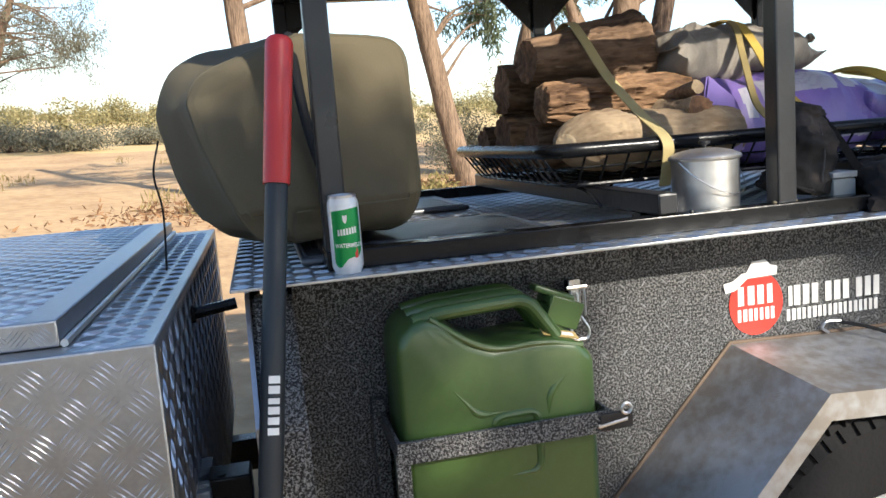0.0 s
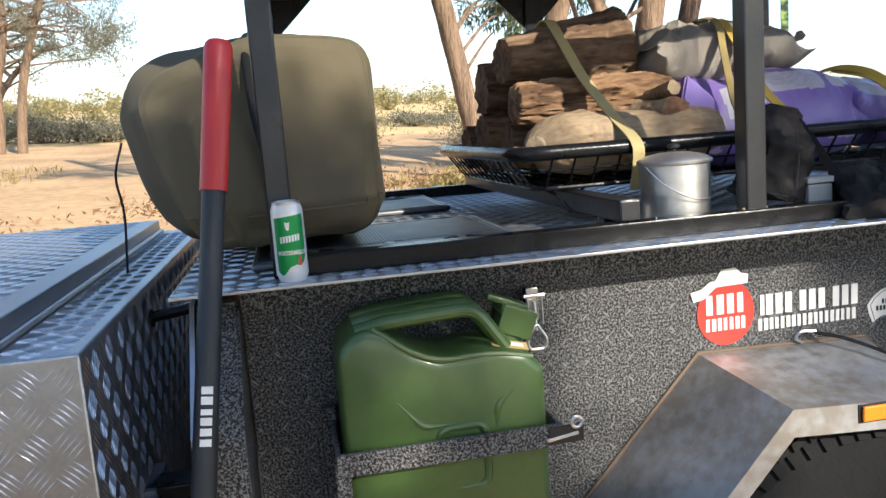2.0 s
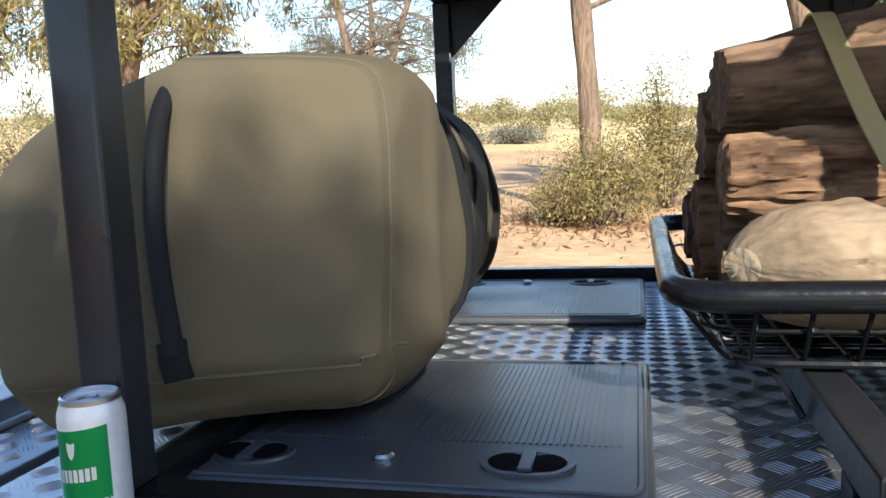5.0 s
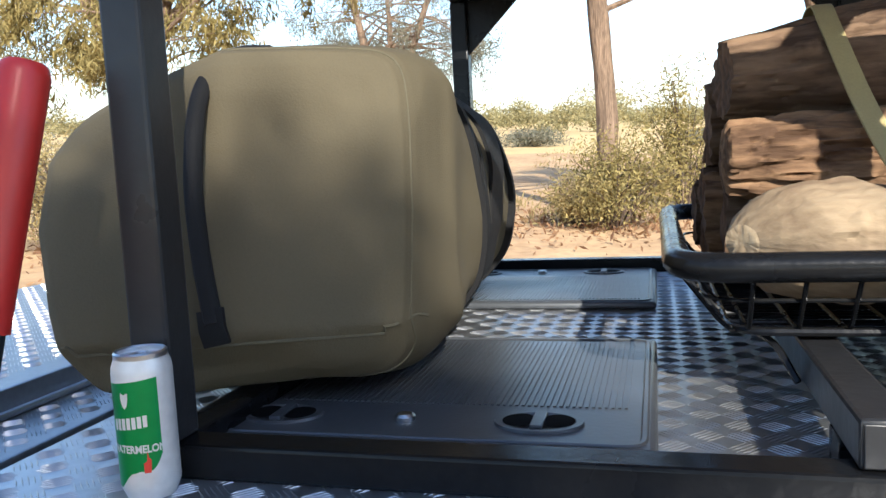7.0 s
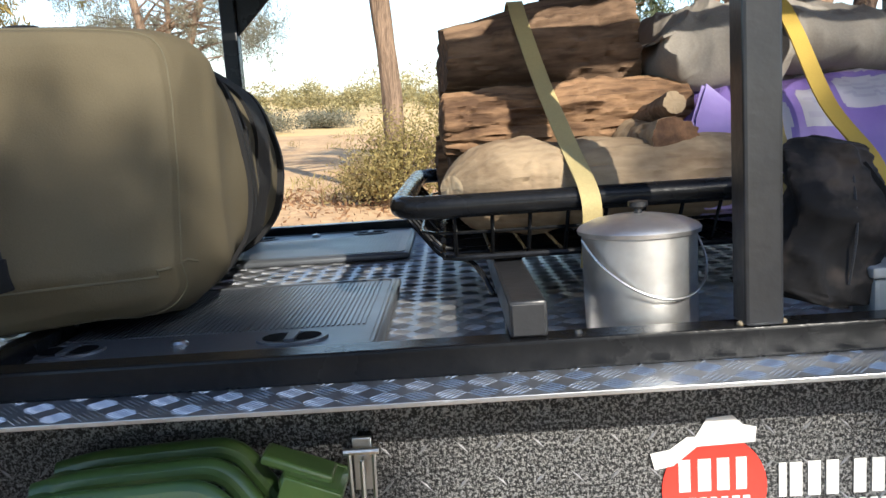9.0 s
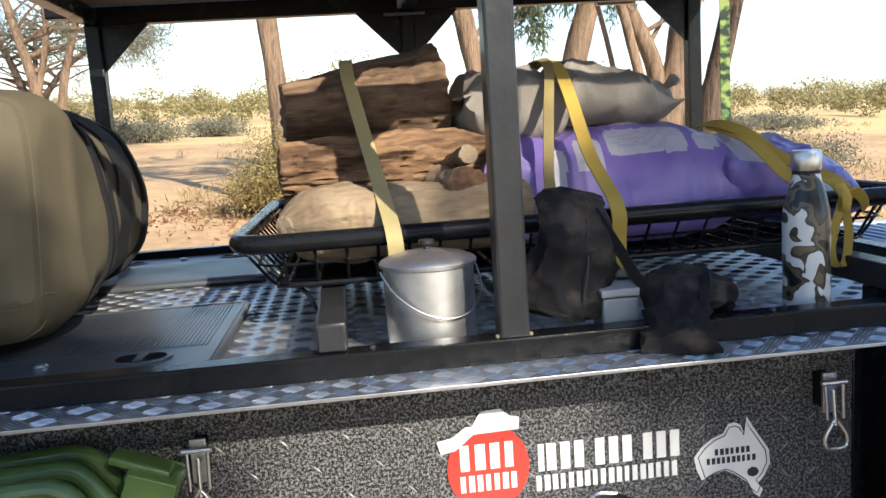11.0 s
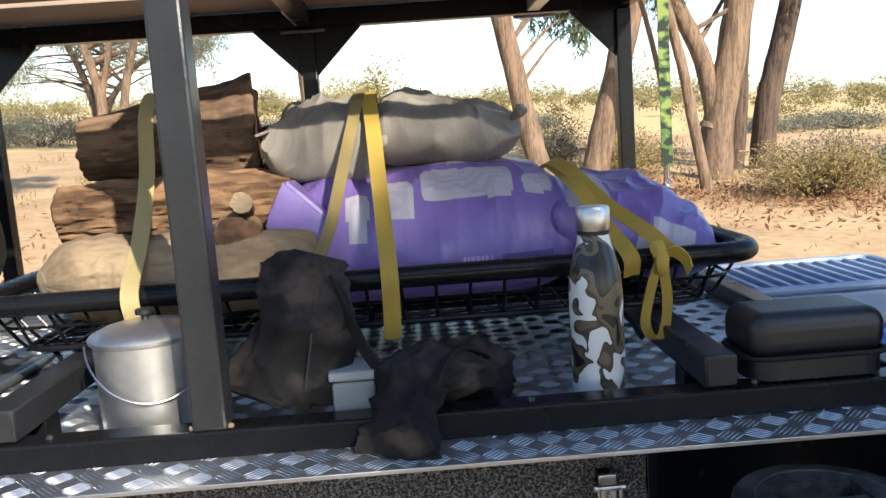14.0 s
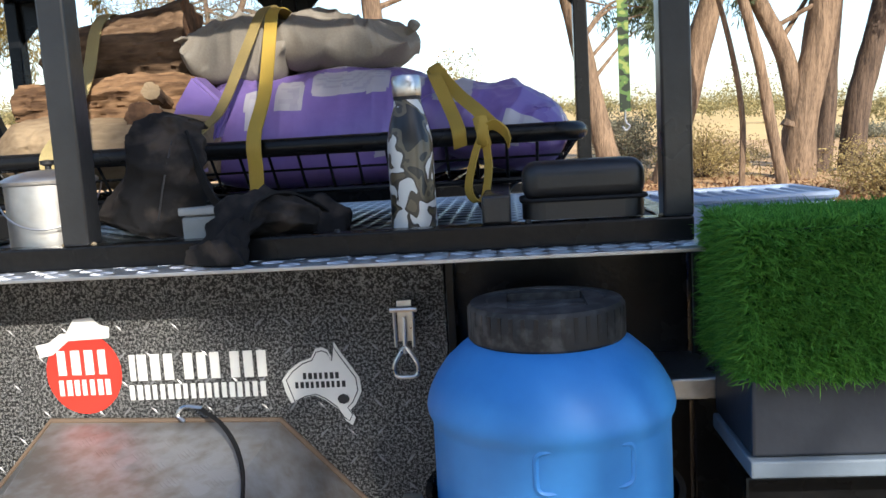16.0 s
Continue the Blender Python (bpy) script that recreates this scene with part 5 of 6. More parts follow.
big = feed_bag((0.905, 0.25, 1.302), (1.435, 0.70, 1.535), 3, "full shiny purple plastic feed bag with pale label panels", 4.5, 0.42, print_big)
flap = bmesh.new()
solid(flap, [(0.905, 0.235, 1.335), (0.985, 0.225, 1.335), (1.0, 0.235, 1.40), (0.91, 0.25, 1.41), (0.905, 0.30, 1.335), (0.985, 0.30, 1.335), (1.0, 0.31, 1.40), (0.91, 0.32, 1.41)],
      [(0, 1, 2, 3), (4, 7, 6, 5), (0, 4, 5, 1), (1, 5, 6, 2), (2, 6, 7, 3), (3, 7, 4, 0)])
bmesh.ops.bevel(flap, geom=flap.edges[:], offset=0.012, segments=3, affect="EDGES")
part("folded_corner", flap, BAG_LILAC, big, "pale lilac folded corner", smooth=50)
flap = bmesh.new()
solid(flap, [(0.918, 0.262, 1.41), (1.005, 0.25, 1.40), (1.015, 0.30, 1.465), (0.945, 0.315, 1.53), (0.915, 0.285, 1.47), (0.93, 0.36, 1.41), (1.0, 0.35, 1.41), (1.01, 0.37, 1.47), (0.955, 0.36, 1.53)],
      [(0, 1, 2, 4), (4, 2, 3), (5, 8, 7, 6), (0, 5, 6, 1), (1, 6, 7, 2), (2, 7, 8, 3), (3, 8, 5, 4), (4, 5, 0)])
bmesh.ops.bevel(flap, geom=flap.edges[:], offset=0.006, segments=2, affect="EDGES")
part("folded_corner", flap, BAG_PURPLE, big, smooth=40)
TURN_R = Matrix.Translation((1.5, 0.4, 1.4)) @ Matrix.Rotation(radians(15), 4, "Y") @ Matrix.Rotation(radians(-6), 4, "Z") @ Matrix.Translation((-1.5, -0.4, -1.4))
feed_bag((1.375, 0.25, 1.325), (1.655, 0.62, 1.49), 8, "crumpled purple and grey plastic feed bag", 3.0, 0.35, print_small, TURN_R, 0.017)
feed_bag((0.98, 0.68, 1.302), (1.5, 0.93, 1.45), 5, "purple plastic feed bag lying at the back", 3.5, 0.0, None)


def sack(lo, hi, seed, power, taper, tilt, label, tip=None):
    c = (Vector(lo) + Vector(hi)) / 2
    m = Matrix.Translation(c) @ Matrix.Rotation(radians(tilt), 4, "Y") @ Matrix.Translation(-c)
    root = thing("woven_sack", label, "sack", "white sacks on the load")
    part("sack_body", pillow(lo, hi, seed, 0.03, 150, 110, power, taper, 0.25, m), BAG_WHITE, root, smooth=80)
    rim = [m @ Vector((lo[0] + 0.002, y, c.z + 0.25 * (c.z - lo[2]) + 0.006 * noise.noise(Vector((seed, y * 20, 0))))) for y in [lo[1] + (hi[1] - lo[1]) * k / 20 for k in range(21)]]
    part("sewn_end", ribbon(bmesh.new(), rim, 0.02, 0.004, (1, 0, 0.3)), BAG_WHITE, root, "flat sewn end")
    if tip:
        part("tied_tip", sweep(bmesh.new(), smooth_pts(tip, 4), [0.016, 0.013, 0.009, 0.006, 0.007, 0.009, 0.012, 0.012, 0.01][:4 * (len(tip) - 1) + 1], 10, wob=0.4), BAG_WHITE, root)
    return root


sack((0.905, 0.36, 1.51), (1.10, 0.66, 1.645), 21, 5.0, 0.0, 5, "dusty white woven sack with a folded end")
sack((1.085, 0.37, 1.525), (1.35, 0.66, 1.642), 22, 3.4, 0.35, 2, "dusty white woven sack with a tied tip", [(1.325, 0.5, 1.595), (1.345, 0.49, 1.607), (1.362, 0.48, 1.622)])

strap("tie_down_strap", [(1.108, 0.144, 1.296), (1.11, 0.142, 1.343), (1.11, 0.146, 1.403), (1.102, 0.258, 1.485), (1.094, 0.35, 1.6), (1.088, 0.41, 1.655), (1.085, 0.52, 1.665), (1.08, 0.68, 1.63), (1.07, 0.85, 1.48), (1.06, 1.01, 1.37)], STRAP, "bright yellow webbing strap over the bags", 0.025)
strap("tie_down_strap", [(0.998, 0.148, 1.363), (1.003, 0.148, 1.403), (1.022, 0.24, 1.455), (1.05, 0.33, 1.57), (1.07, 0.4, 1.654), (1.068, 0.52, 1.667), (1.06, 0.7, 1.62), (1.04, 0.85, 1.48), (1.03, 1.0, 1.37)], STRAP_OLIVE, "faded twisted webbing strap beside the yellow one", 0.022, (1, 0.3, 0.2))
strap("tie_down_strap", [(1.515, 0.14, 1.393), (1.49, 0.158, 1.421), (1.45, 0.25, 1.46), (1.41, 0.32, 1.51), (1.395, 0.45, 1.52), (1.39, 0.7, 1.46), (1.39, 0.99, 1.39)], STRAP, "bright yellow webbing strap tied to the rim", 0.024, (1, -0.3, 0.5))
strap("tie_down_strap", [(1.458, 0.142, 1.363), (1.456, 0.138, 1.393), (1.44, 0.21, 1.43), (1.412, 0.28, 1.49), (1.395, 0.4, 1.518)], STRAP, "bright yellow webbing strap tail on the rim", 0.024, (1, -0.3, 0.3))


def build_knot():
    root = thing("strap_knot", "knotted tail of yellow webbing hanging from the rim", "knot")
    part("loop", ribbon(bmesh.new(), smooth_pts([(1.497, 0.13, 1.388), (1.481, 0.123, 1.348), (1.469, 0.118, 1.298), (1.479, 0.116, 1.275), (1.495, 0.118, 1.283), (1.503, 0.122, 1.328), (1.5, 0.128, 1.373)], 6), 0.014, 0.003, (0.9, -0.5, 0.1)), STRAP, root, smooth=60)
    part("wrap", sweep(bmesh.new(), smooth_pts([(1.493, 0.136, 1.408), (1.495, 0.122, 1.391), (1.497, 0.124, 1.373), (1.499, 0.136, 1.365)], 4), [0.011] * 13, 10, wob=0.3, flat=0.7), STRAP, root)
    part("tail", ribbon(bmesh.new(), smooth_pts([(1.497, 0.128, 1.391), (1.515, 0.124, 1.397), (1.533, 0.128, 1.383), (1.539, 0.13, 1.365)], 5), 0.02, 0.003, (0.2, -0.6, 0.8)), STRAP, root, smooth=60)
    return root


build_knot()


# ---------------------------------------------------------------- cloth pouches
def pouch(name, secs, seed, label, mt, bottom=1.2515):
    """A limp cloth pouch from sections (centre, half width, half depth) up its axis."""
    bm, rings, seg = bmesh.new(), [], 64
    pts = []
    for i in range(len(secs) - 1):
        for k in range(12):
            t = k / 12
            t2 = t * t * (3 - 2 * t)
            a, b = secs[i], secs[i + 1]
            pts.append((Vector(a[0]).lerp(Vector(b[0]), t), a[1] + (b[1] - a[1]) * t2, a[2] + (b[2] - a[2]) * t2))
    pts.append((Vector(secs[-1][0]), secs[-1][1], secs[-1][2]))
    d0 = (pts[-1][0] - pts[0][0]).normalized()
    side = Vector((1, 0, 0)) if abs(d0.x) < 0.7 else Vector((0, 0, 1))
    side = (side - d0 * side.dot(d0)).normalized()
    w = d0.cross(side)
    off = Vector((seed * 3.3, seed, seed * 5.7))
    for c, hw, hd in pts:
        ring = []
        for k in range(seg):
            a = 2 * math.pi * k / seg
            p = c + side * math.cos(a) * hw + w * math.sin(a) * hd
            q = p * 9 + off
            p += (p - c).normalized() * (0.010 * noise.noise(q) + 0.02 * crease(Vector((q.x, q.y, q.z * 0.7))) + 0.012 * crease(q * 2.3) + 0.005 * crease(q * 5) - 0.01)
            p.z = max(p.z, bottom) if bottom else p.z
            ring.append(bm.verts.new(p))
        rings.append(ring)
    for a, b in zip(rings, rings[1:]):
        for k in range(seg):
            bm.faces.new((a[k], a[(k + 1) % seg], b[(k + 1) % seg], b[k]))
    bm.faces.new(rings[0][::-1])
    bm.faces.new(rings[-1])
    bmesh.ops.recalc_face_normals(bm, faces=bm.faces[:])
    root = thing(name, label, "pouch", "cloth pouches on the rail")
    part("pouch_body", bm, mt, root, smooth=70)
    return root


def faded():
    m = mat("sun-faded black canvas", (0.011, 0.0105, 0.011), 0.92, 0, 0.2, (0.055, 0.045, 0.038), 10, 24, 0.15, contrast=(0.4, 0.53), mix=0.9, depth=0.0006)
    return m


FADED = faded()
p1 = pouch("cloth_pouch", [((0.965, 0.03, 1.2525), 0.055, 0.035), ((0.965, 0.03, 1.268), 0.074, 0.046), ((0.985, 0.035, 1.33), 0.066, 0.04), ((1.005, 0.045, 1.39), 0.05, 0.032), ((1.018, 0.055, 1.43), 0.038, 0.022), ((1.024, 0.06, 1.438), 0.024, 0.01)], 2,
           "limp sun-faded black cloth pouch standing on the rail", FADED)
part("pouch_strap", ribbon(bmesh.new(), smooth_pts([(1.035, 0.035, 1.41), (1.06, 0.01, 1.36), (1.085, -0.005, 1.31), (1.115, -0.005, 1.275)], 6), 0.016, 0.004, (0.6, -0.4, 0.5)), CLOTH_BLACK, p1)
part("zip_line", sweep(bmesh.new(), smooth_pts([(1.02, 0.02, 1.4), (1.012, -0.005, 1.34), (1, -0.012, 1.28)], 5), 0.0015, 5), GREY_DARK, p1)
p2 = pouch("cloth_pouch", [((1.1, -0.098, 1.222), 0.03, 0.02), ((1.115, -0.085, 1.228), 0.048, 0.03), ((1.14, -0.045, 1.276), 0.052, 0.026), ((1.17, 0.01, 1.278), 0.056, 0.03), ((1.205, 0.08, 1.252), 0.052, 0.032), ((1.24, 0.14, 1.25), 0.036, 0.026), ((1.25, 0.16, 1.245), 0.014, 0.012)], 6,
           "limp faded black cloth pouch draped over the rail", FADED, 1.2175)

part("pouch_strap", ribbon(bmesh.new(), smooth_pts([(1.15, -0.07, 1.25), (1.165, -0.06, 1.297), (1.19, 0, 1.31), (1.225, 0.07, 1.285), (1.26, 0.12, 1.24), (1.275, 0.13, 1.222)], 6), 0.014, 0.004, (0.7, -0.3, 0.3)), CLOTH_BLACK, p2)
part("lid", new_box((1.029, -0.008, 1.2835), (1.091, 0.053, 1.296), 0.003), mat("pale grey plastic", (0.27, 0.28, 0.285), 0.5), solo("small_tub", new_box((1.032, -0.005, 1.2165), (1.088, 0.05, 1.283), 0.006), mat("grey plastic tub", (0.22, 0.24, 0.25), 0.5), "small grey plastic tub behind the pouches", "tub"))


# ---------------------------------------------------------------- blue drum in its ring
def build_drum():
    root = thing("plastic_drum", "round-shouldered blue plastic drum with a big black screw lid", "drum")
    c = (1.573, -0.19, 0.75)
    part("drum_body", lathe(bmesh.new(), [(0.0, 0.0), (0.14, 0.0), (0.15, 0.01), (0.152, 0.05), (0.149, 0.06), (0.1505, 0.07), (0.15, 0.268), (0.152, 0.276), (0.1555, 0.283), (0.1565, 0.29), (0.1555, 0.298), (0.151, 0.311), (0.143, 0.326), (0.13, 0.344), (0.11, 0.362), (0.095, 0.372), (0.09, 0.374), (0.0, 0.374)], 64, c), BLUE, root)
    lid = part("screw_lid", lathe(bmesh.new(), [(0.0965, 0.371), (0.099, 0.374), (0.0985, 0.411), (0.095, 0.417), (0.075, 0.419), (0.069, 0.415), (0.067, 0.378), (0.0, 0.378)], 64, c), PLASTIC_DUSTY, root, "dusty black screw lid with a cross bar")
    part("lid_bar", new_box((c[0] - 0.074, c[1] - 0.014, c[2] + 0.397), (c[0] + 0.074, c[1] + 0.014, c[2] + 0.414), 0.004), PLASTIC_DUSTY, lid)
    # the top closes round a rectangular grip slot
    def arc(a0, a1, n=14):
        return [(c[0] + 0.0725 * math.cos(radians(a0 + (a1 - a0) * k / n)), c[1] + 0.0725 * math.sin(radians(a0 + (a1 - a0) * k / n))) for k in range(n + 1)]
    for turn in (0, 180):
        part("lid_top", prism(bmesh.new(), arc(turn - 48, turn + 48), 0.024, Matrix.Translation((0, 0, c[2] + 0.3935))), PLASTIC_DUSTY, lid)
        s = 1 if turn == 0 else -1
        part("lid_top", prism(bmesh.new(), [(c[0] - s * 0.047, c[1] + s * 0.043), (c[0] + s * 0.047, c[1] + s * 0.043)] + arc(turn + 50, turn + 130), 0.024, Matrix.Translation((0, 0, c[2] + 0.3935))), PLASTIC_DUSTY, lid)
    # a near-black plate puts the slot's shade into colour
    part("slot_floor", new_box((c[0] - 0.046, c[1] - 0.042, c[2] + 0.3785), (c[0] + 0.046, c[1] + 0.042, c[2] + 0.381)), HOLLOW_SHADE, lid)
    bm = bmesh.new()
    for k in range(40):
        m = Matrix.Translation(Vector(c)) @ Matrix.Rotation(2 * math.pi * k / 40, 4, "Z")
        box(bm, (0.098, -0.0025, 0.38), (0.0991, 0.0025, 0.412), 0, m)
    part("lid_ribs", bm, PLASTIC_DUSTY, lid)["kind"] = "stuff"
    # no real hollow here: the grip's shade is put into a deeper blue
    bm = new_box((-0.052, -0.006, -0.02), (0.052, 0.006, 0.02), 0.006)
    g = part("grip_recess", bm, mat("blue plastic with painted shade", (0.02, 0.12, 0.44), 0.5), root)
    g.matrix_local = pose(c[0] + 0.034, c[1] - 0.1425, c[2] + 0.25, 0, 0, 13)
    rim = arc_path([(-0.058, 0, -0.025), (0.058, 0, -0.025), (0.058, 0, 0.024), (-0.058, 0, 0.024)], 0.012, 4, True)
    rim = [Vector((math.cos(radians(-77) + q.x / 0.15) * 0.1495, math.sin(radians(-77) + q.x / 0.15) * 0.1495, q.z)) + Vector((c[0], c[1], c[2] + 0.25)) for q in rim]
    part("grip_rim", sweep(bmesh.new(), rim, 0.0035, 6, closed=True), BLUE, root)
    part("print_panel", new_box((-0.03, -0.001, -0.06), (0.03, 0.001, 0.02)), mat("grey print", (0.25, 0.27, 0.3), 0.5), root).matrix_local = pose(c[0] - 0.143, c[1] - 0.05, c[2] + 0.24, 0, 0, -72)
    return root


build_drum()


def build_ring():
    root = thing("drum_holder", "black steel ring holder bolted to the trailer side", "holder")
    c = Vector((1.573, -0.19, 0))
    bm = lathe(bmesh.new(), [(0.158, 0.86), (0.166, 0.86), (0.166, 0.925), (0.158, 0.925), (0.158, 0.86)], 64, tuple(c))
    part("ring", bm, STEEL_BLACK, root)
    part("tray", lathe(bmesh.new(), [(0.0, 0.73), (0.17, 0.73), (0.17, 0.748), (0.0, 0.748)], 48, tuple(c)), STEEL_BLACK, root)
    for dx in (-0.1, 0.1):
        part("arm", new_box((c.x + dx - 0.015, -0.06, 0.73), (c.x + dx + 0.015, 0.048, 0.75), 0.002), STEEL_BLACK, root)
        part("stay", new_box((c.x + dx - 0.015, -0.052, 0.75), (c.x + dx + 0.015, -0.04, 0.9), 0.002), STEEL_BLACK, root)
    part("clamp", new_box((c.x - 0.19, -0.26, 0.875), (c.x - 0.165, -0.235, 0.935), 0.003), CHROME, root)
    part("clamp_bolt", sweep(bmesh.new(), [(c.x - 0.178, -0.265, 0.9), (c.x - 0.178, -0.225, 0.905)], 0.006, 8), CHROME, root)
    return root


build_ring()


# ---------------------------------------------------------------- artificial grass over a step
def build_step():
    root = thing("grass_covered_step", "fold-down step box covered with bright artificial grass", "step")
    xl, x1, yf, yb = 1.793, 2.5, -0.285, -0.105
    part("core", new_box((xl + 0.004, yf + 0.004, 1.08), (x1, yb, 1.252), 0.01), mat("grass backing", (0.01, 0.035, 0.008), 0.9), root)
    part("under_frame", new_box((xl + 0.008, yf + 0.012, 0.985), (x1, yb, 1.078), 0.004), mat("dark slate steel", (0.03, 0.036, 0.05), 0.5, 0.2), root)
    part("edge_strip", new_box((xl + 0.004, yf + 0.004, 0.962), (x1, yb, 0.983), 0.003), mat("dull blue-grey strip", (0.16, 0.2, 0.25), 0.5), root)
    part("hinge_bracket", new_box((xl - 0.05, -0.1, 1.0), (xl + 0.1, 0.05, 1.03), 0.003), CHROME, root)
    part("stay", new_box((xl + 0.02, -0.2, 0.62), (xl + 0.25, -0.12, 0.93), 0.004), STEEL_BLACK, root)
    rng = random.Random(4)
    verts, faces = [], []

    def blades(n, spot, nrm):
        nrm = Vector(nrm)
        for _ in range(n):
            p = Vector(spot())
            d = (nrm + Vector((rng.uniform(-1, 1), rng.uniform(-1, 1), rng.uniform(-0.9, 0.5))) * 0.75).normalized()
            s = d.cross(Vector((rng.uniform(-1, 1), rng.uniform(-1, 1), rng.uniform(-1, 1)))).normalized() * rng.uniform(0.0006, 0.0011)
            ln = rng.uniform(0.013, 0.024)
            bend = Vector((rng.uniform(-1, 1), rng.uniform(-1, 1), rng.uniform(-1, 0.4))) * 0.008
            k = len(verts)
            verts.extend([p - s, p + s, p + d * ln * 0.6 + s, p + d * ln * 0.6 - s, p + d * ln + bend])
            faces.extend([(k, k + 1, k + 2, k + 3), (k + 3, k + 2, k + 4)])

    u = rng.uniform
    blades(26000, lambda: (u(xl, xl + 0.4), yf + 0.004, u(1.08, 1.252)), (0, -1, 0.1))
    blades(16000, lambda: (u(xl, xl + 0.5), u(yf, yb), 1.252), (0, 0, 1))
    blades(7000, lambda: (xl + 0.004, u(yf, yb), u(1.08, 1.252)), (-1, 0, 0.1))
    me = bpy.data.meshes.new("grass_pile")
    me.from_pydata(verts, [], faces)
    me.materials.append(GRASS)
    ob = new("grass_pile", me)
    ob.parent = root
    ob["kind"] = "stuff"
    ob["label"] = "bright green artificial grass blades"
    return root


build_step()


# ---------------------------------------------------------------- crates behind the trailer
def build_crate(x0, y0, zt):
    root = thing("storage_crate", "grey-blue plastic crate with a slatted top and blue base", "crate")
    part("crate_body", new_box((x0, y0, zt - 0.09), (x0 + 0.42, y0 + 0.3, zt - 0.012), 0.01), CRATE, root)
    part("crate_base", new_box((x0 - 0.02, y0 - 0.02, zt - 0.16), (x0 + 0.44, y0 + 0.32, zt - 0.091), 0.01), BLUE_DEEP, root)
    part("top_rim", sweep(bmesh.new(), arc_path([(x0, y0, zt), (x0 + 0.42, y0, zt), (x0 + 0.42, y0 + 0.3, zt), (x0, y0 + 0.3, zt)], 0.03, 4, True), 0.009, 8, closed=True), CRATE, root)
    for k in range(11):
        x = x0 + 0.03 + k * 0.036
        part("slat", new_box((x, y0 + 0.006, zt - 0.01), (x + 0.012, y0 + 0.294, zt + 0.002), 0.002), CRATE, root)
    return root


build_crate(1.83, 0.62, 1.215)
part("table_top", new_box((1.805, 0.5, 1.03), (2.5, 1.3, 1.05), 0.004), ALU_DULL, (shelf := thing("side_shelf", "bare aluminium fold-out shelf beside the trailer", "shelf")))
for sx in (1.83, 2.44):
    for sy in (0.54, 1.24):
        part("leg", sweep(bmesh.new(), [(sx, sy, 0.06), (sx, sy, 1.03)], 0.012, 8), ALU_DULL, shelf)

# camouflage webbing strap hanging from the roof
def camo_green():
    m = bpy.data.materials.new("green camouflage webbing")
    m.use_nodes = True
    t = m.node_tree
    b = t.nodes["Principled BSDF"]
    b.inputs["Roughness"].default_value = 0.8
    co = t.nodes.new("ShaderNodeTexCoord")
    mp = t.nodes.new("ShaderNodeMapping")
    mp.inputs["Scale"].default_value = (1, 1, 1.6)
    nz = t.nodes.new("ShaderNodeTexNoise")
    nz.inputs["Scale"].default_value, nz.inputs["Detail"].default_value = 24, 1.5
    t.links.new(co.outputs["Object"], mp.inputs[0])
    t.links.new(mp.outputs[0], nz.inputs["Vector"])
    r = t.nodes.new("ShaderNodeValToRGB")
    r.color_ramp.interpolation = "CONSTANT"
    e = r.color_ramp.elements
    e[0].color = (0.012, 0.02, 0.01, 1)
    e[1].position, e[1].color = 0.46, (0.07, 0.13, 0.03, 1)
    q = e.new(0.56)
    q.color = (0.2, 0.24, 0.06, 1)
    t.links.new(nz.outputs["Fac"], r.inputs[0])
    t.links.new(r.outputs[0], b.inputs["Base Color"])
    return m


hang = thing("hanging_strap", "green camouflage webbing strap hanging from the roof edge", "strap")
part("webbing", ribbon(bmesh.new(), [(1.905, 1.37, 1.98), (1.905, 1.372, 1.7), (1.905, 1.37, 1.445)], 0.034, 0.003, (1, 0.1, 0)), camo_green(), hang)
part("hook", sweep(bmesh.new(), smooth_pts([(1.905, 1.37, 1.45), (1.905, 1.37, 1.415), (1.918, 1.37, 1.4), (1.905, 1.37, 1.388), (1.896, 1.37, 1.4)], 4), 0.003, 6), CHROME, hang)
# light tie lying over the mudguard
tie = thing("elastic_tie", "black elastic tie with a wire hook lying on the mudguard", "tie")
part("cord", ribbon(bmesh.new(), smooth_pts([(1.035, -0.012, 0.982), (1.08, -0.05, 0.972), (1.12, -0.1, 0.955), (1.15, -0.16, 0.935), (1.17, -0.23, 0.91)], 6), 0.007, 0.003, (0.4, 0.5, 0.6)), WEB_BLACK, tie)
part("hook", sweep(bmesh.new(), smooth_pts([(1.04, -0.013, 0.983), (1.01, -0.01, 0.985), (0.998, -0.01, 0.972), (1.01, -0.014, 0.962)], 5), 0.003, 6), CHROME, tie)


# ---------------------------------------------------------------- land
LEVEL = GROUND.to_3x3()
UP = LEVEL @ Vector((0, 0, 1))


def ground_z(x, y):
    return (LEVEL_C - UP.x * x - UP.y * y) / UP.z


def on_ground(x, y, turn=0.0, scale=1.0, sink=0.0):
    return Matrix.Translation((x, y, ground_z(x, y) - sink)) @ GROUND @ Matrix.Rotation(radians(turn), 4, "Z") @ Matrix.Scale(scale, 4)


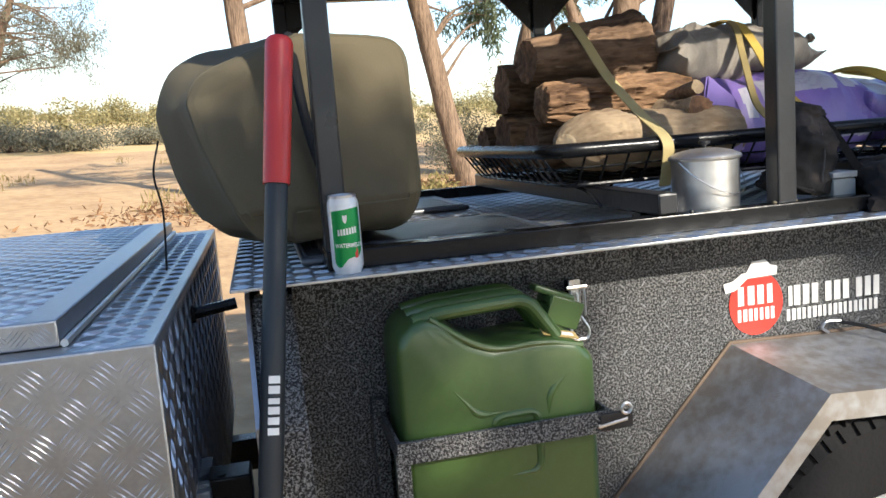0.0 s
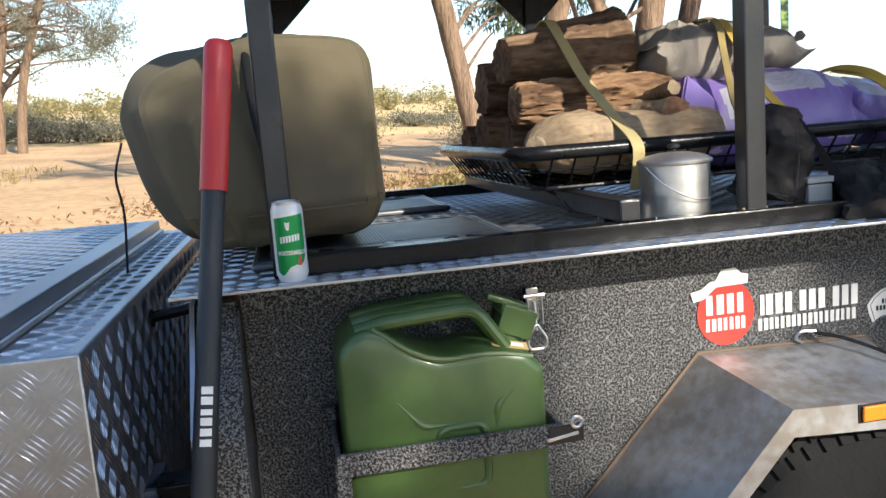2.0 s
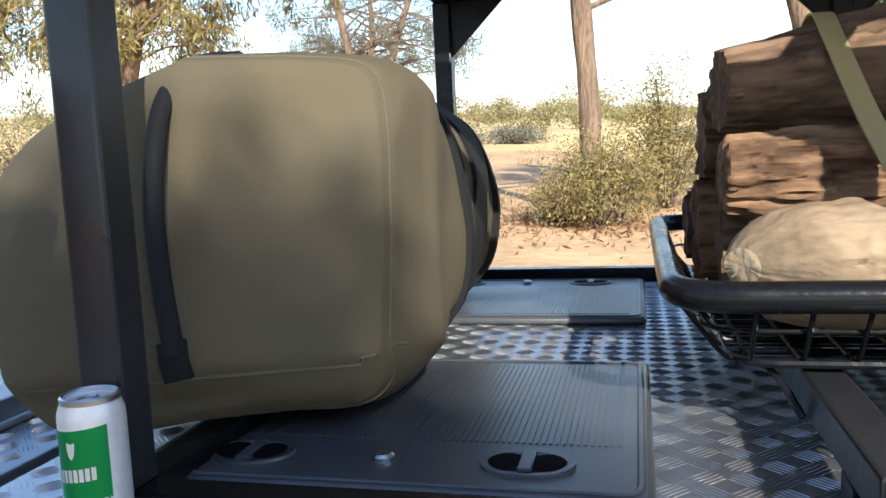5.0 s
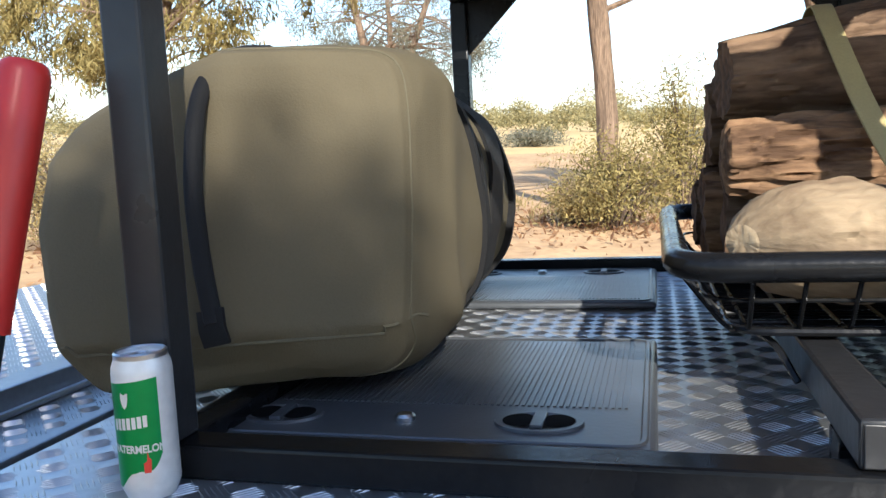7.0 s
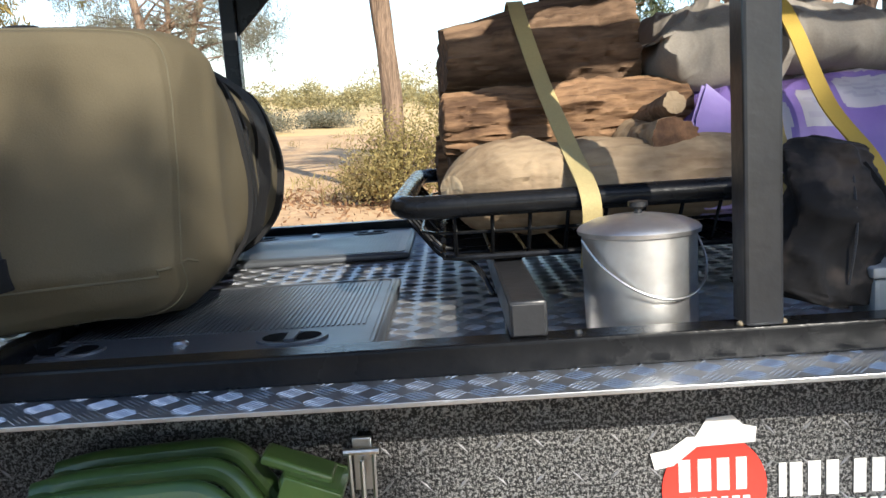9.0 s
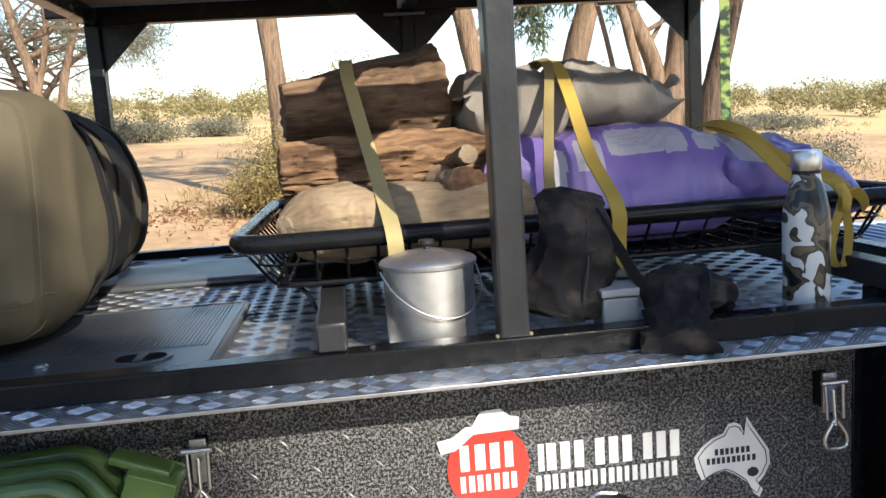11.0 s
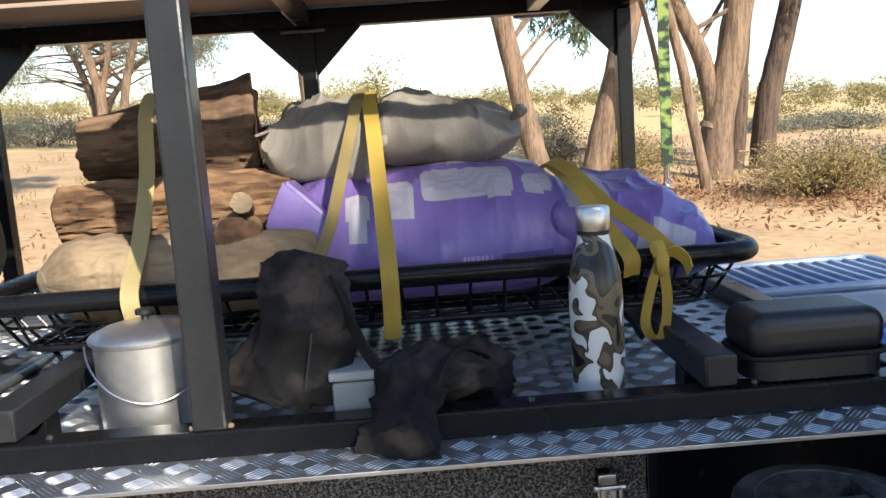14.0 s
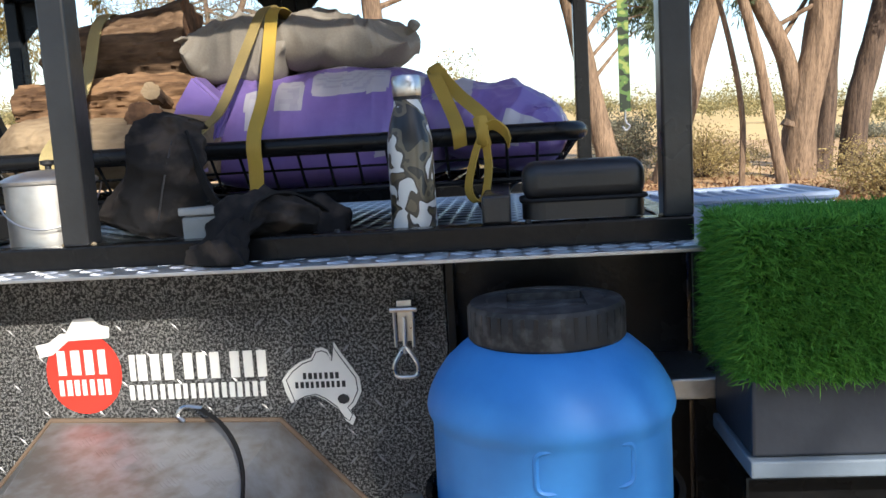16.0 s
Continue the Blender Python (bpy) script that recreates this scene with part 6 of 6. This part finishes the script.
def ground_sheet():
    def steps(lo, hi, near, k):
        v, d, out = 0.0, near, [0.0]
        while v < hi:
            v += d
            d *= k
            out.append(min(v, hi))
        v, d, neg = 0.0, near, []
        while v > lo:
            v -= d
            d *= k
            neg.append(max(v, lo))
        return neg[::-1] + out
    xs, ys = steps(-1500, 1500, 0.25, 1.06), steps(-1500, 2500, 0.25, 1.06)
    bm = bmesh.new()
    g = []
    for x in xs:
        col = []
        for y in ys:
            r = math.hypot(x - 0.8, y)
            h = 0.0
            if r > 2.0:
                f = min(1, (r - 2) / 6)
                h = f * (0.05 * noise.noise(Vector((x, y, 0)) * 0.45) + 0.03 * noise.noise(Vector((x, y, 4)) * 1.6)) * min(1, 60 / max(r, 1))
                h += 0.25 * min(1, max(0, (y - 15) / 25)) * noise.noise(Vector((x, y, 9)) * 0.06)
            col.append(bm.verts.new(Vector((x, y, ground_z(x, y) + h))))
        g.append(col)
    for i in range(len(xs) - 1):
        for j in range(len(ys) - 1):
            f = bm.faces.new((g[i][j], g[i + 1][j], g[i + 1][j + 1], g[i][j + 1]))
            c = f.calc_center_median()
            edge = 26 + 5 * noise.noise(Vector((c.x * 0.06, 1, 0)))
            f.material_index = 1 if c.y > edge else 0
    return solo("ground", bm, (SOIL, PLAIN), "red sandy bush ground running into dry grass plain", "ground", kind="structure", smooth=180)


ground_sheet()


def leaf_cloud(verts, faces, centre, radii, n, rng, size=(0.05, 0.09), narrow=0.22, hang=0.6):
    """Adds narrow leaves round a centre; hang turns them downwards."""
    c = Vector(centre)
    for _ in range(n):
        while True:
            q = Vector((rng.uniform(-1, 1), rng.uniform(-1, 1), rng.uniform(-1, 1)))
            if q.length < 1:
                break
        p = c + Vector((q.x * radii[0], q.y * radii[1], q.z * radii[2]))
        d = Vector((rng.gauss(0, 1), rng.gauss(0, 1), rng.gauss(0, 1) - hang * 2)).normalized()
        s = d.cross(Vector((rng.gauss(0, 1), rng.gauss(0, 1), rng.gauss(0, 1)))).normalized()
        ln = rng.uniform(*size)
        w = s * ln * narrow * 0.5
        k = len(verts)
        m = p + d * ln * 0.45
        verts.extend([p, m - w, p + d * ln, m + w])
        faces.append((k, k + 1, k + 2, k + 3))


def raw_mesh(name, verts, faces, material, parent, label=""):
    me = bpy.data.meshes.new(name)
    me.from_pydata(verts, [], faces)
    me.materials.append(material)
    ob = new(name, me)
    ob.parent = parent
    ob["kind"] = "stuff"
    if label:
        ob["label"] = label
    return ob


def limb(bm, pts, r0, r1, seg=10, wob=0.22):
    p = smooth_pts(pts, 4)
    n = len(p)
    sweep(bm, p, [r0 + (r1 - r0) * (i / (n - 1)) ** 0.8 for i in range(n)], seg, wob=wob)
    return p


def tree(name, label, x, y, trunks, crown, seed, bark=None, leaf=None, leaves=2600, size=(0.1, 0.19), branch=10, hang=0.7, spread=1.0, clump=0.5):
    """trunks: lists of points and two radii; crown: (x, y, z, rx, ry, rz) ellipsoids that the clumps fill."""
    rng = random.Random(seed)
    root = thing(name, label, "tree", "eucalypts round the camp")
    root.matrix_world = on_ground(x, y)
    bm = bmesh.new()
    tips = []
    for pts, r0, r1 in trunks:
        flare = [Vector(pts[0]) - Vector((0, 0, 0.15))] + [Vector(q) for q in pts]
        p = smooth_pts(flare, 5)
        n = len(p)
        rad = [r0 * (1 + 0.45 * max(0, 1 - i / 5)) + (r1 - r0) * (i / (n - 1)) for i in range(n)]
        sweep(bm, p, rad, 18, wob=0.16)
        tips.append(p)
    part("trunk", bm, bark or BARK, root, smooth=80)
    bl = bmesh.new()
    verts, faces = [], []
    for ci, (cx, cy, cz, rx, ry, rz) in enumerate(crown):
        for _ in range(branch):
            q = Vector((rng.gauss(0, 0.5), rng.gauss(0, 0.5), rng.gauss(0, 0.5)))
            if q.length > 1:
                q.normalize()
            e = Vector((cx + q.x * rx, cy + q.y * ry, cz + q.z * rz))
            src = rng.choice(tips)
            st = min(src[len(src) // 2:], key=lambda v: (v - e).length + rng.uniform(0, 0.6))
            mid = st.lerp(e, 0.5) + Vector((rng.uniform(-0.2, 0.2), rng.uniform(-0.2, 0.2), rng.uniform(0.0, 0.35)))
            limb(bl, [st, mid, e], min(0.05, 0.02 + 0.012 * (e - st).length), 0.006, 6)
            per = max(1, leaves // (len(crown) * branch))
            for t in range(5):
                o = e + Vector((rng.gauss(0, 0.5), rng.gauss(0, 0.5), rng.gauss(0, 0.35))) * clump * 1.2
                leaf_cloud(verts, faces, o, (clump * 0.5, clump * 0.5, clump * 0.75), max(1, per // 5), rng, size, 0.16, hang)
    part("branchwork", bl, bark or BARK, root)["kind"] = "stuff"
    raw_mesh("crown", verts, faces, leaf or LEAF, root)
    return root


def bush(name, label, x, y, rx, rz, seed, leaf, n=1800, size=(0.02, 0.045), twigs=26, dome=1.0):
    rng = random.Random(seed)
    root = thing(name, label, "bush", "shrubs on the plain")
    root.matrix_world = on_ground(x, y, rng.uniform(0, 360))
    bm = bmesh.new()
    verts, faces = [], []
    for _ in range(twigs):
        a, t = rng.uniform(0, 6.283), rng.uniform(0.1, 1) ** 0.6
        h = rz * rng.uniform(0.45, 1.0) * (1 - 0.45 * t * t)
        e = Vector((math.cos(a) * rx * t, math.sin(a) * rx * t, h))
        limb(bm, [(0.05 * math.cos(a), 0.05 * math.sin(a), -0.05), e * 0.5 + Vector((0, 0, 0.1 * rz)), e], 0.012, 0.003, 5)
        leaf_cloud(verts, faces, e * 0.93, (rx * 0.3, rx * 0.3, rz * 0.24), n // (2 * twigs), rng, size, 0.35, 0.0)
        leaf_cloud(verts, faces, e * 0.62, (rx * 0.3, rx * 0.3, rz * 0.25), n // (2 * twigs), rng, size, 0.35, 0.0)
    part("twig_mass", bm, BARK_DARK, root)["kind"] = "stuff"
    raw_mesh("foliage", verts, faces, leaf, root)
    return root


def scatter_far():
    """The belt of scrub that closes the plain, and dry tussocks before it."""
    rng = random.Random(77)
    verts, faces = [], []
    n = 0
    while n < 430:
        a = rng.uniform(-1.35, 1.35)
        d = rng.uniform(48, 190)
        x, y = math.sin(a) * d, math.cos(a) * d
        if y < 32:
            continue
        n += 1
        h = rng.uniform(0.9, 2.6) * (1.0 if rng.random() < 0.86 else 1.7)
        w = h * rng.uniform(0.6, 1.2)
        base = Vector((x, y, ground_z(x, y) - 0.1))
        for _ in range(rng.randint(4, 7)):
            o = base + Vector((rng.uniform(-w, w) * 0.7, rng.uniform(-w, w) * 0.7, h * rng.uniform(0.25, 0.85)))
            leaf_cloud(verts, faces, o, (w * 0.5, w * 0.5, h * 0.32), 80, rng, (0.09 + d * 0.0012, 0.18 + d * 0.0022), 0.45, 0.0)
    ob = raw_mesh("far_scrub", verts, faces, LEAF_FAR, None)
    tagged(ob, "sunlit yellow-green scrub along the far plain", "scrub", kind="stuff")
    verts, faces = [], []
    for _ in range(900):
        a, d = rng.uniform(-1.3, 1.3), rng.uniform(9, 45)
        x, y = math.sin(a) * d, math.cos(a) * d
        if noise.noise(Vector((x, y, 3)) * 0.25) < 0.12:
            continue
        b = Vector((x, y, ground_z(x, y)))
        leaf_cloud(verts, faces, b + Vector((0, 0, 0.07)), (0.22, 0.22, 0.1), 26, rng, (0.08, 0.2), 0.12, -0.8)
    ob = raw_mesh("dry_tussocks", verts, faces, LEAF_DRY, None)
    tagged(ob, "scattered dry grass tussocks on the sand", "grass", kind="stuff")
    verts, faces = [], []
    for _ in range(9000):
        cx, cy, s = rng.choice(((6.3, 10.2, 1.6), (4.6, 11.0, 1.8), (-0.4, 9.2, 0.9), (-5.4, 7.0, 1.4), (2.8, 11.0, 1.0), (7.5, 9.4, 1.5)))
        x, y = rng.gauss(cx, s), rng.gauss(cy, s * 0.8)
        leaf_cloud(verts, faces, (x, y, ground_z(x, y) + 0.02), (0.02, 0.02, 0.02), 1, rng, (0.05, 0.13), 0.3, 0.0)
    ob = raw_mesh("leaf_litter", verts, faces, LITTER, None)
    tagged(ob, "brown bark and leaf litter under the trees", "leaf litter", kind="stuff")


scatter_far()

tree("gum_tree", "tall slender gum tree with peeling bark and hanging leaves", -0.2, 10, [([(0, 0, 0), (0.02, 0, 1.2), (-0.12, 0, 2.6), (-0.3, 0, 4.5), (-0.3, 0, 7)], 0.15, 0.11)],
     [(1.9, 0.3, 3.9, 1.0, 1.2, 0.7), (-1.0, 0.2, 4.2, 1.0, 1.2, 0.5), (0.6, 0.5, 5.6, 2.4, 2.0, 1.0)], 1, leaves=9000, clump=0.42)
tree("gum_tree", "leaning gum tree with rough sunlit bark", 3.18, 11.2, [([(0, 0, 0), (-0.25, 0, 0.8), (-0.6, 0, 2.2), (-1.0, 0, 4), (-1.2, 0, 6.5)], 0.19, 0.13)],
     [(0.25, 0.6, 3.2, 0.55, 0.6, 0.75), (-2.2, 0.2, 4.1, 0.9, 1.0, 0.5), (0.2, 0, 5.2, 2.0, 2.0, 0.9)], 2, leaves=9000, leaf=LEAF, clump=0.36)
tree("gum_tree", "broad leaning gum trunk with ribbed bark", 4.08, 12.2, [([(0, 0, 0), (0.2, 0, 1.0), (0.5, 0, 2.4), (1.0, 0, 4.5), (1.2, 0, 7)], 0.24, 0.16)],
     [(0.9, 0.6, 3.6, 0.7, 0.8, 0.6), (1.6, 0, 5.2, 2, 2, 1.0)], 3, leaves=7000, clump=0.4)
tree("gum_tree", "thin leaning gum trunk with smooth bark", 5.53, 10.9, [([(0, 0, 0), (-0.25, 0, 1.0), (-0.55, 0, 2.2), (-1.2, 0, 4.0), (-2, 0, 5.5)], 0.095, 0.06), ([(-0.5, 0.4, 0), (-0.55, 0.4, 1.2), (-0.9, 0.4, 2.6), (-1.5, 0.4, 4.2)], 0.05, 0.035)],
     [(-1.3, 0.5, 4.4, 1.0, 1.2, 0.6)], 4, leaves=3500, clump=0.36)
tree("gum_tree", "thick forked gum tree with shaggy bark", 6.33, 12.7, [([(0, 0, 0), (0.02, 0, 1.0), (0.2, 0, 2.2), (0.4, 0, 4.0), (0.6, 0, 6.5)], 0.31, 0.2), ([(-0.05, 0, 1.0), (-0.3, 0, 2.0), (-0.95, 0, 3.3), (-1.6, 0, 5.5)], 0.18, 0.12)],
     [(1.0, 0, 4.6, 1.8, 1.8, 0.8), (-1.0, 0.5, 3.6, 0.9, 0.9, 0.5), (0.2, 1.2, 3.9, 1.4, 0.8, 0.7)], 5, leaves=9000, clump=0.4)
tree("gum_tree", "dark-barked twin gum tree behind the others", 7.93, 14.5, [([(0, 0, 0), (0.05, 0, 1.2), (0.3, 0, 2.6), (0.6, 0, 4.5), (0.8, 0, 7)], 0.25, 0.18), ([(-0.55, 0, 0), (-0.5, 0, 1.0), (-0.5, 0, 2.6), (-0.4, 0, 5)], 0.2, 0.12)],
     [(2.4, -1.0, 4.4, 1.4, 1.2, 0.7), (0.5, 0, 5.2, 2, 2, 0.9)], 6, bark=BARK_DARK, leaves=7000, clump=0.42)
tree("gum_tree", "spreading gum tree with yellow-green hanging foliage", -7.6, 10.7, [([(0, 0, 0), (0.1, 0, 1.2), (0.4, 0, 2.4), (0.9, 0, 4.0)], 0.2, 0.12), ([(0.15, 0, 1.5), (-0.4, 0, 2.6), (-1.1, 0, 3.8)], 0.13, 0.08)],
     [(1.3, 0, 2.5, 1.3, 1.0, 0.6), (-0.6, 0, 2.4, 1.2, 1.0, 0.6), (2.2, 0.3, 3.5, 1.3, 1.3, 0.8), (0.3, 0, 3.7, 1.6, 1.4, 0.8), (-1.6, 0, 3.3, 1.2, 1.2, 0.8), (3.9, -1.2, 4.4, 0.9, 0.9, 0.8)], 7, leaf=LEAF_WARM, leaves=30000, clump=0.42)
tree("gum_tree", "grey open-crowned gum tree on the plain", -7.8, 22.8, [([(0, 0, 0), (0.1, 0, 1.6), (-0.3, 0, 3.4), (-0.8, 0, 5.5)], 0.2, 0.09), ([(0.6, 0, 0), (0.8, 0, 1.8), (1.3, 0, 3.6), (1.9, 0, 5.2)], 0.16, 0.08), ([(0.1, 0, 1.6), (0.5, 0, 3.4), (0.4, 0, 5.5)], 0.12, 0.06)],
     [(-0.8, 0, 4.6, 1.8, 1.6, 1.3), (1.6, 0, 4.3, 1.7, 1.6, 1.3), (2.9, 0, 3.4, 0.9, 1.0, 0.9)], 8, leaf=LEAF_GREY, leaves=14000, size=(0.08, 0.17), clump=0.45, branch=16)
tree("gum_tree", "small spreading gum tree on the plain", -9.4, 27.2, [([(0, 0, 0), (-0.1, 0, 1.2), (-0.5, 0, 2.6), (-1.1, 0, 4.0)], 0.22, 0.08), ([(0.0, 0, 0.5), (0.4, 0, 1.6), (1.2, 0, 2.6), (2.2, 0, 3.3)], 0.15, 0.06), ([(-0.1, 0, 1.2), (0.2, 0, 2.6), (0.3, 0, 4.0)], 0.12, 0.06)],
     [(-1.4, 0, 3.6, 1.6, 1.5, 0.9), (0.6, 0, 3.9, 1.6, 1.5, 0.9), (2.4, 0, 3.1, 1.4, 1.4, 0.7), (-2.6, 0, 2.6, 1.0, 1.0, 0.6)], 9, bark=BARK_DARK, leaf=LEAF_GREY, leaves=20000, size=(0.08, 0.16), clump=0.42, branch=14)
# unseen trees added on the sunny side, their leaves placed to shade the camp
tree("shade_tree", "tall unseen gum tree added to shade the camp", 6.6, -7.5, [([(0, 0, 0), (0.0, 0, 2), (-0.3, 0.6, 4), (-0.6, 1.2, 6)], 0.3, 0.16)],
     [(-1.1, 1.6, 4.6, 1.1, 1.2, 0.45), (0.0, 2.0, 4.5, 1.2, 1.1, 0.7), (-2.45, 2.25, 5.4, 0.36, 0.3, 0.24), (-2.1, 2.2, 5.5, 0.3, 0.3, 0.22)], 31, leaves=7000, size=(0.14, 0.28), clump=0.3, branch=9)
tree("shade_tree", "leaning unseen gum tree added to shade the load", 2.6, -8.6, [([(0, 0, 0), (0.1, 0.2, 2), (0.3, 0.8, 4), (0.5, 1.5, 6)], 0.28, 0.15)],
     [(0.0, 3.2, 5.14, 0.32, 0.32, 0.24), (0.4, 2.9, 4.55, 0.3, 0.3, 0.26), (-0.7, 2.9, 4.8, 0.7, 0.5, 0.4)], 34,
     leaves=5100, size=(0.12, 0.24), clump=0.24, branch=8)
tree("shade_tree", "broad unseen gum tree added to shade the track", 1.5, -11, [([(0, 0, 0), (0.1, 0, 2), (0.3, 0, 4.5), (0.2, 0, 7)], 0.3, 0.16)],
     [(0, 0, 6.5, 2.4, 2.2, 1.4), (-2.6, 0.5, 6.0, 1.8, 1.8, 1.2), (2.6, 0, 5.6, 1.8, 1.8, 1.2)], 32, leaves=16000, size=(0.16, 0.3), clump=0.6)
tree("shade_tree", "unseen gum tree added on the sunny side of the track", 9.5, -10.5, [([(0, 0, 0), (0.1, 0, 2), (0.3, 0, 4.5), (0.2, 0, 7)], 0.3, 0.16)],
     [(0, 0, 6.5, 2.4, 2.2, 1.4), (-2.6, 0.5, 6.0, 1.8, 1.8, 1.2), (2.6, 0, 5.6, 1.8, 1.8, 1.2)], 33, leaves=16000, size=(0.16, 0.3), clump=0.6)

# further unseen trees, added to keep sun off the ground facing the trailer
for k, (x, y) in enumerate(((5.4, -13.0), (-1.5, -14.5), (11.5, -14.0), (-5.0, -11.0))):
    tree("shade_tree", "broad unseen gum tree added in a belt on the sunny side", x, y, [([(0, 0, 0), (0.1, 0, 2), (0.3, 0, 4.5), (0.2, 0, 7)], 0.3, 0.16)],
         [(0, 0, 6.6, 2.4, 2.2, 1.4), (-2.2, 0.5, 5.4, 1.8, 1.8, 1.2), (2.2, 0, 5.2, 1.8, 1.8, 1.2)], 40 + k, leaves=15000, size=(0.18, 0.34), clump=0.6)

bush("dry_shrub", "sunlit yellow-green shrub at the foot of a tree", -0.02, 9, 0.75, 1.2, 11, LEAF_WARM, 9000, (0.03, 0.07), 46)
bush("dry_shrub", "bare twiggy dry shrub beside the gum tree", -0.42, 9, 0.5, 0.75, 14, LEAF_DRY, 5000, (0.03, 0.06), 40)
bush("dry_shrub", "tall leafy shrub beyond the gum tree", 0.83, 11, 0.7, 2.0, 15, LEAF_WARM, 6000, (0.04, 0.08), 40)
bush("dry_shrub", "low wide dry brown shrub", 6.83, 10.2, 1.0, 0.85, 12, LEAF_DRY, 9000, (0.03, 0.07), 60)
bush("dry_shrub", "dry shrub with olive tips", 7.93, 11.2, 1.1, 0.95, 16, LEAF_GREY, 8000, (0.03, 0.07), 60)
bush("dry_shrub", "dry olive shrub between the trunks", 4.93, 13.2, 1.0, 1.0, 17, LEAF_DRY, 8000, (0.03, 0.07), 50)
bush("dry_shrub", "grey-green shrub behind the leaning trunk", 3.53, 13.5, 0.9, 1.3, 18, LEAF_GREY, 8000, (0.03, 0.07), 50)
bush("dry_shrub", "dry brown scrub beside the track", -5.6, 6.6, 0.9, 1.5, 19, LEAF_DRY, 9000, (0.03, 0.07), 60)
bush("dry_shrub", "dense grey-brown scrub beside the track", -7, 8.2, 1.3, 1.5, 13, LEAF_GREY, 9000, (0.03, 0.07), 60)
bush("dry_shrub", "low golden dry grass clump", 1.73, 7.4, 0.45, 0.5, 22, LEAF_WARM, 3500, (0.04, 0.1), 40)
for k, (x, y, r, h) in enumerate(((-8.2, 29, 2.0, 1.2), (-10.4, 31, 2.3, 1.3), (-6.2, 28, 1.6, 0.9), (-12.6, 30, 2.2, 1.3), (-15, 33, 2.4, 1.4), (-4.4, 33, 1.5, 0.8), (2.5, 34, 2.0, 0.7), (6, 36, 2.0, 0.8), (14, 28, 2.4, 0.6), (18, 30, 2.4, 0.7))):
    bush("saltbush", "low spreading grey-green saltbush on the plain", x, y, r, h, 20 + k, LEAF_GREY, 5000, (0.07, 0.15), 50)


# ---------------------------------------------------------------- everything is set on the level land
def seat(ob):
    """Moves an Empty to the middle of the base of its parts, which stay where they are."""
    lo, hi = Vector((1e9,) * 3), Vector((-1e9,) * 3)
    for kid in ob.children_recursive:
        m, up = kid.matrix_local.copy(), kid.parent
        while up != ob:
            m, up = up.matrix_local @ m, up.parent
        if kid.type == "MESH" and kid.data.vertices:
            co = np.empty(len(kid.data.vertices) * 3)
            kid.data.vertices.foreach_get("co", co)
            co = co.reshape(-1, 3) @ np.array(m.to_3x3()).T + np.array(m.translation)
            lo = Vector(np.minimum(lo, co.min(0)))
            hi = Vector(np.maximum(hi, co.max(0)))
    base = Vector(((lo.x + hi.x) / 2, (lo.y + hi.y) / 2, lo.z))
    ob.matrix_basis = ob.matrix_basis @ Matrix.Translation(base)
    for kid in ob.children:
        kid.matrix_local = Matrix.Translation(-base) @ kid.matrix_local


for ob in list(scene.objects):
    if ob.parent is None and ob.type in {"EMPTY", "MESH"}:
        if ob.type == "EMPTY" and ob.matrix_basis == Matrix():
            seat(ob)
        ob.matrix_basis = STAND @ ob.matrix_basis
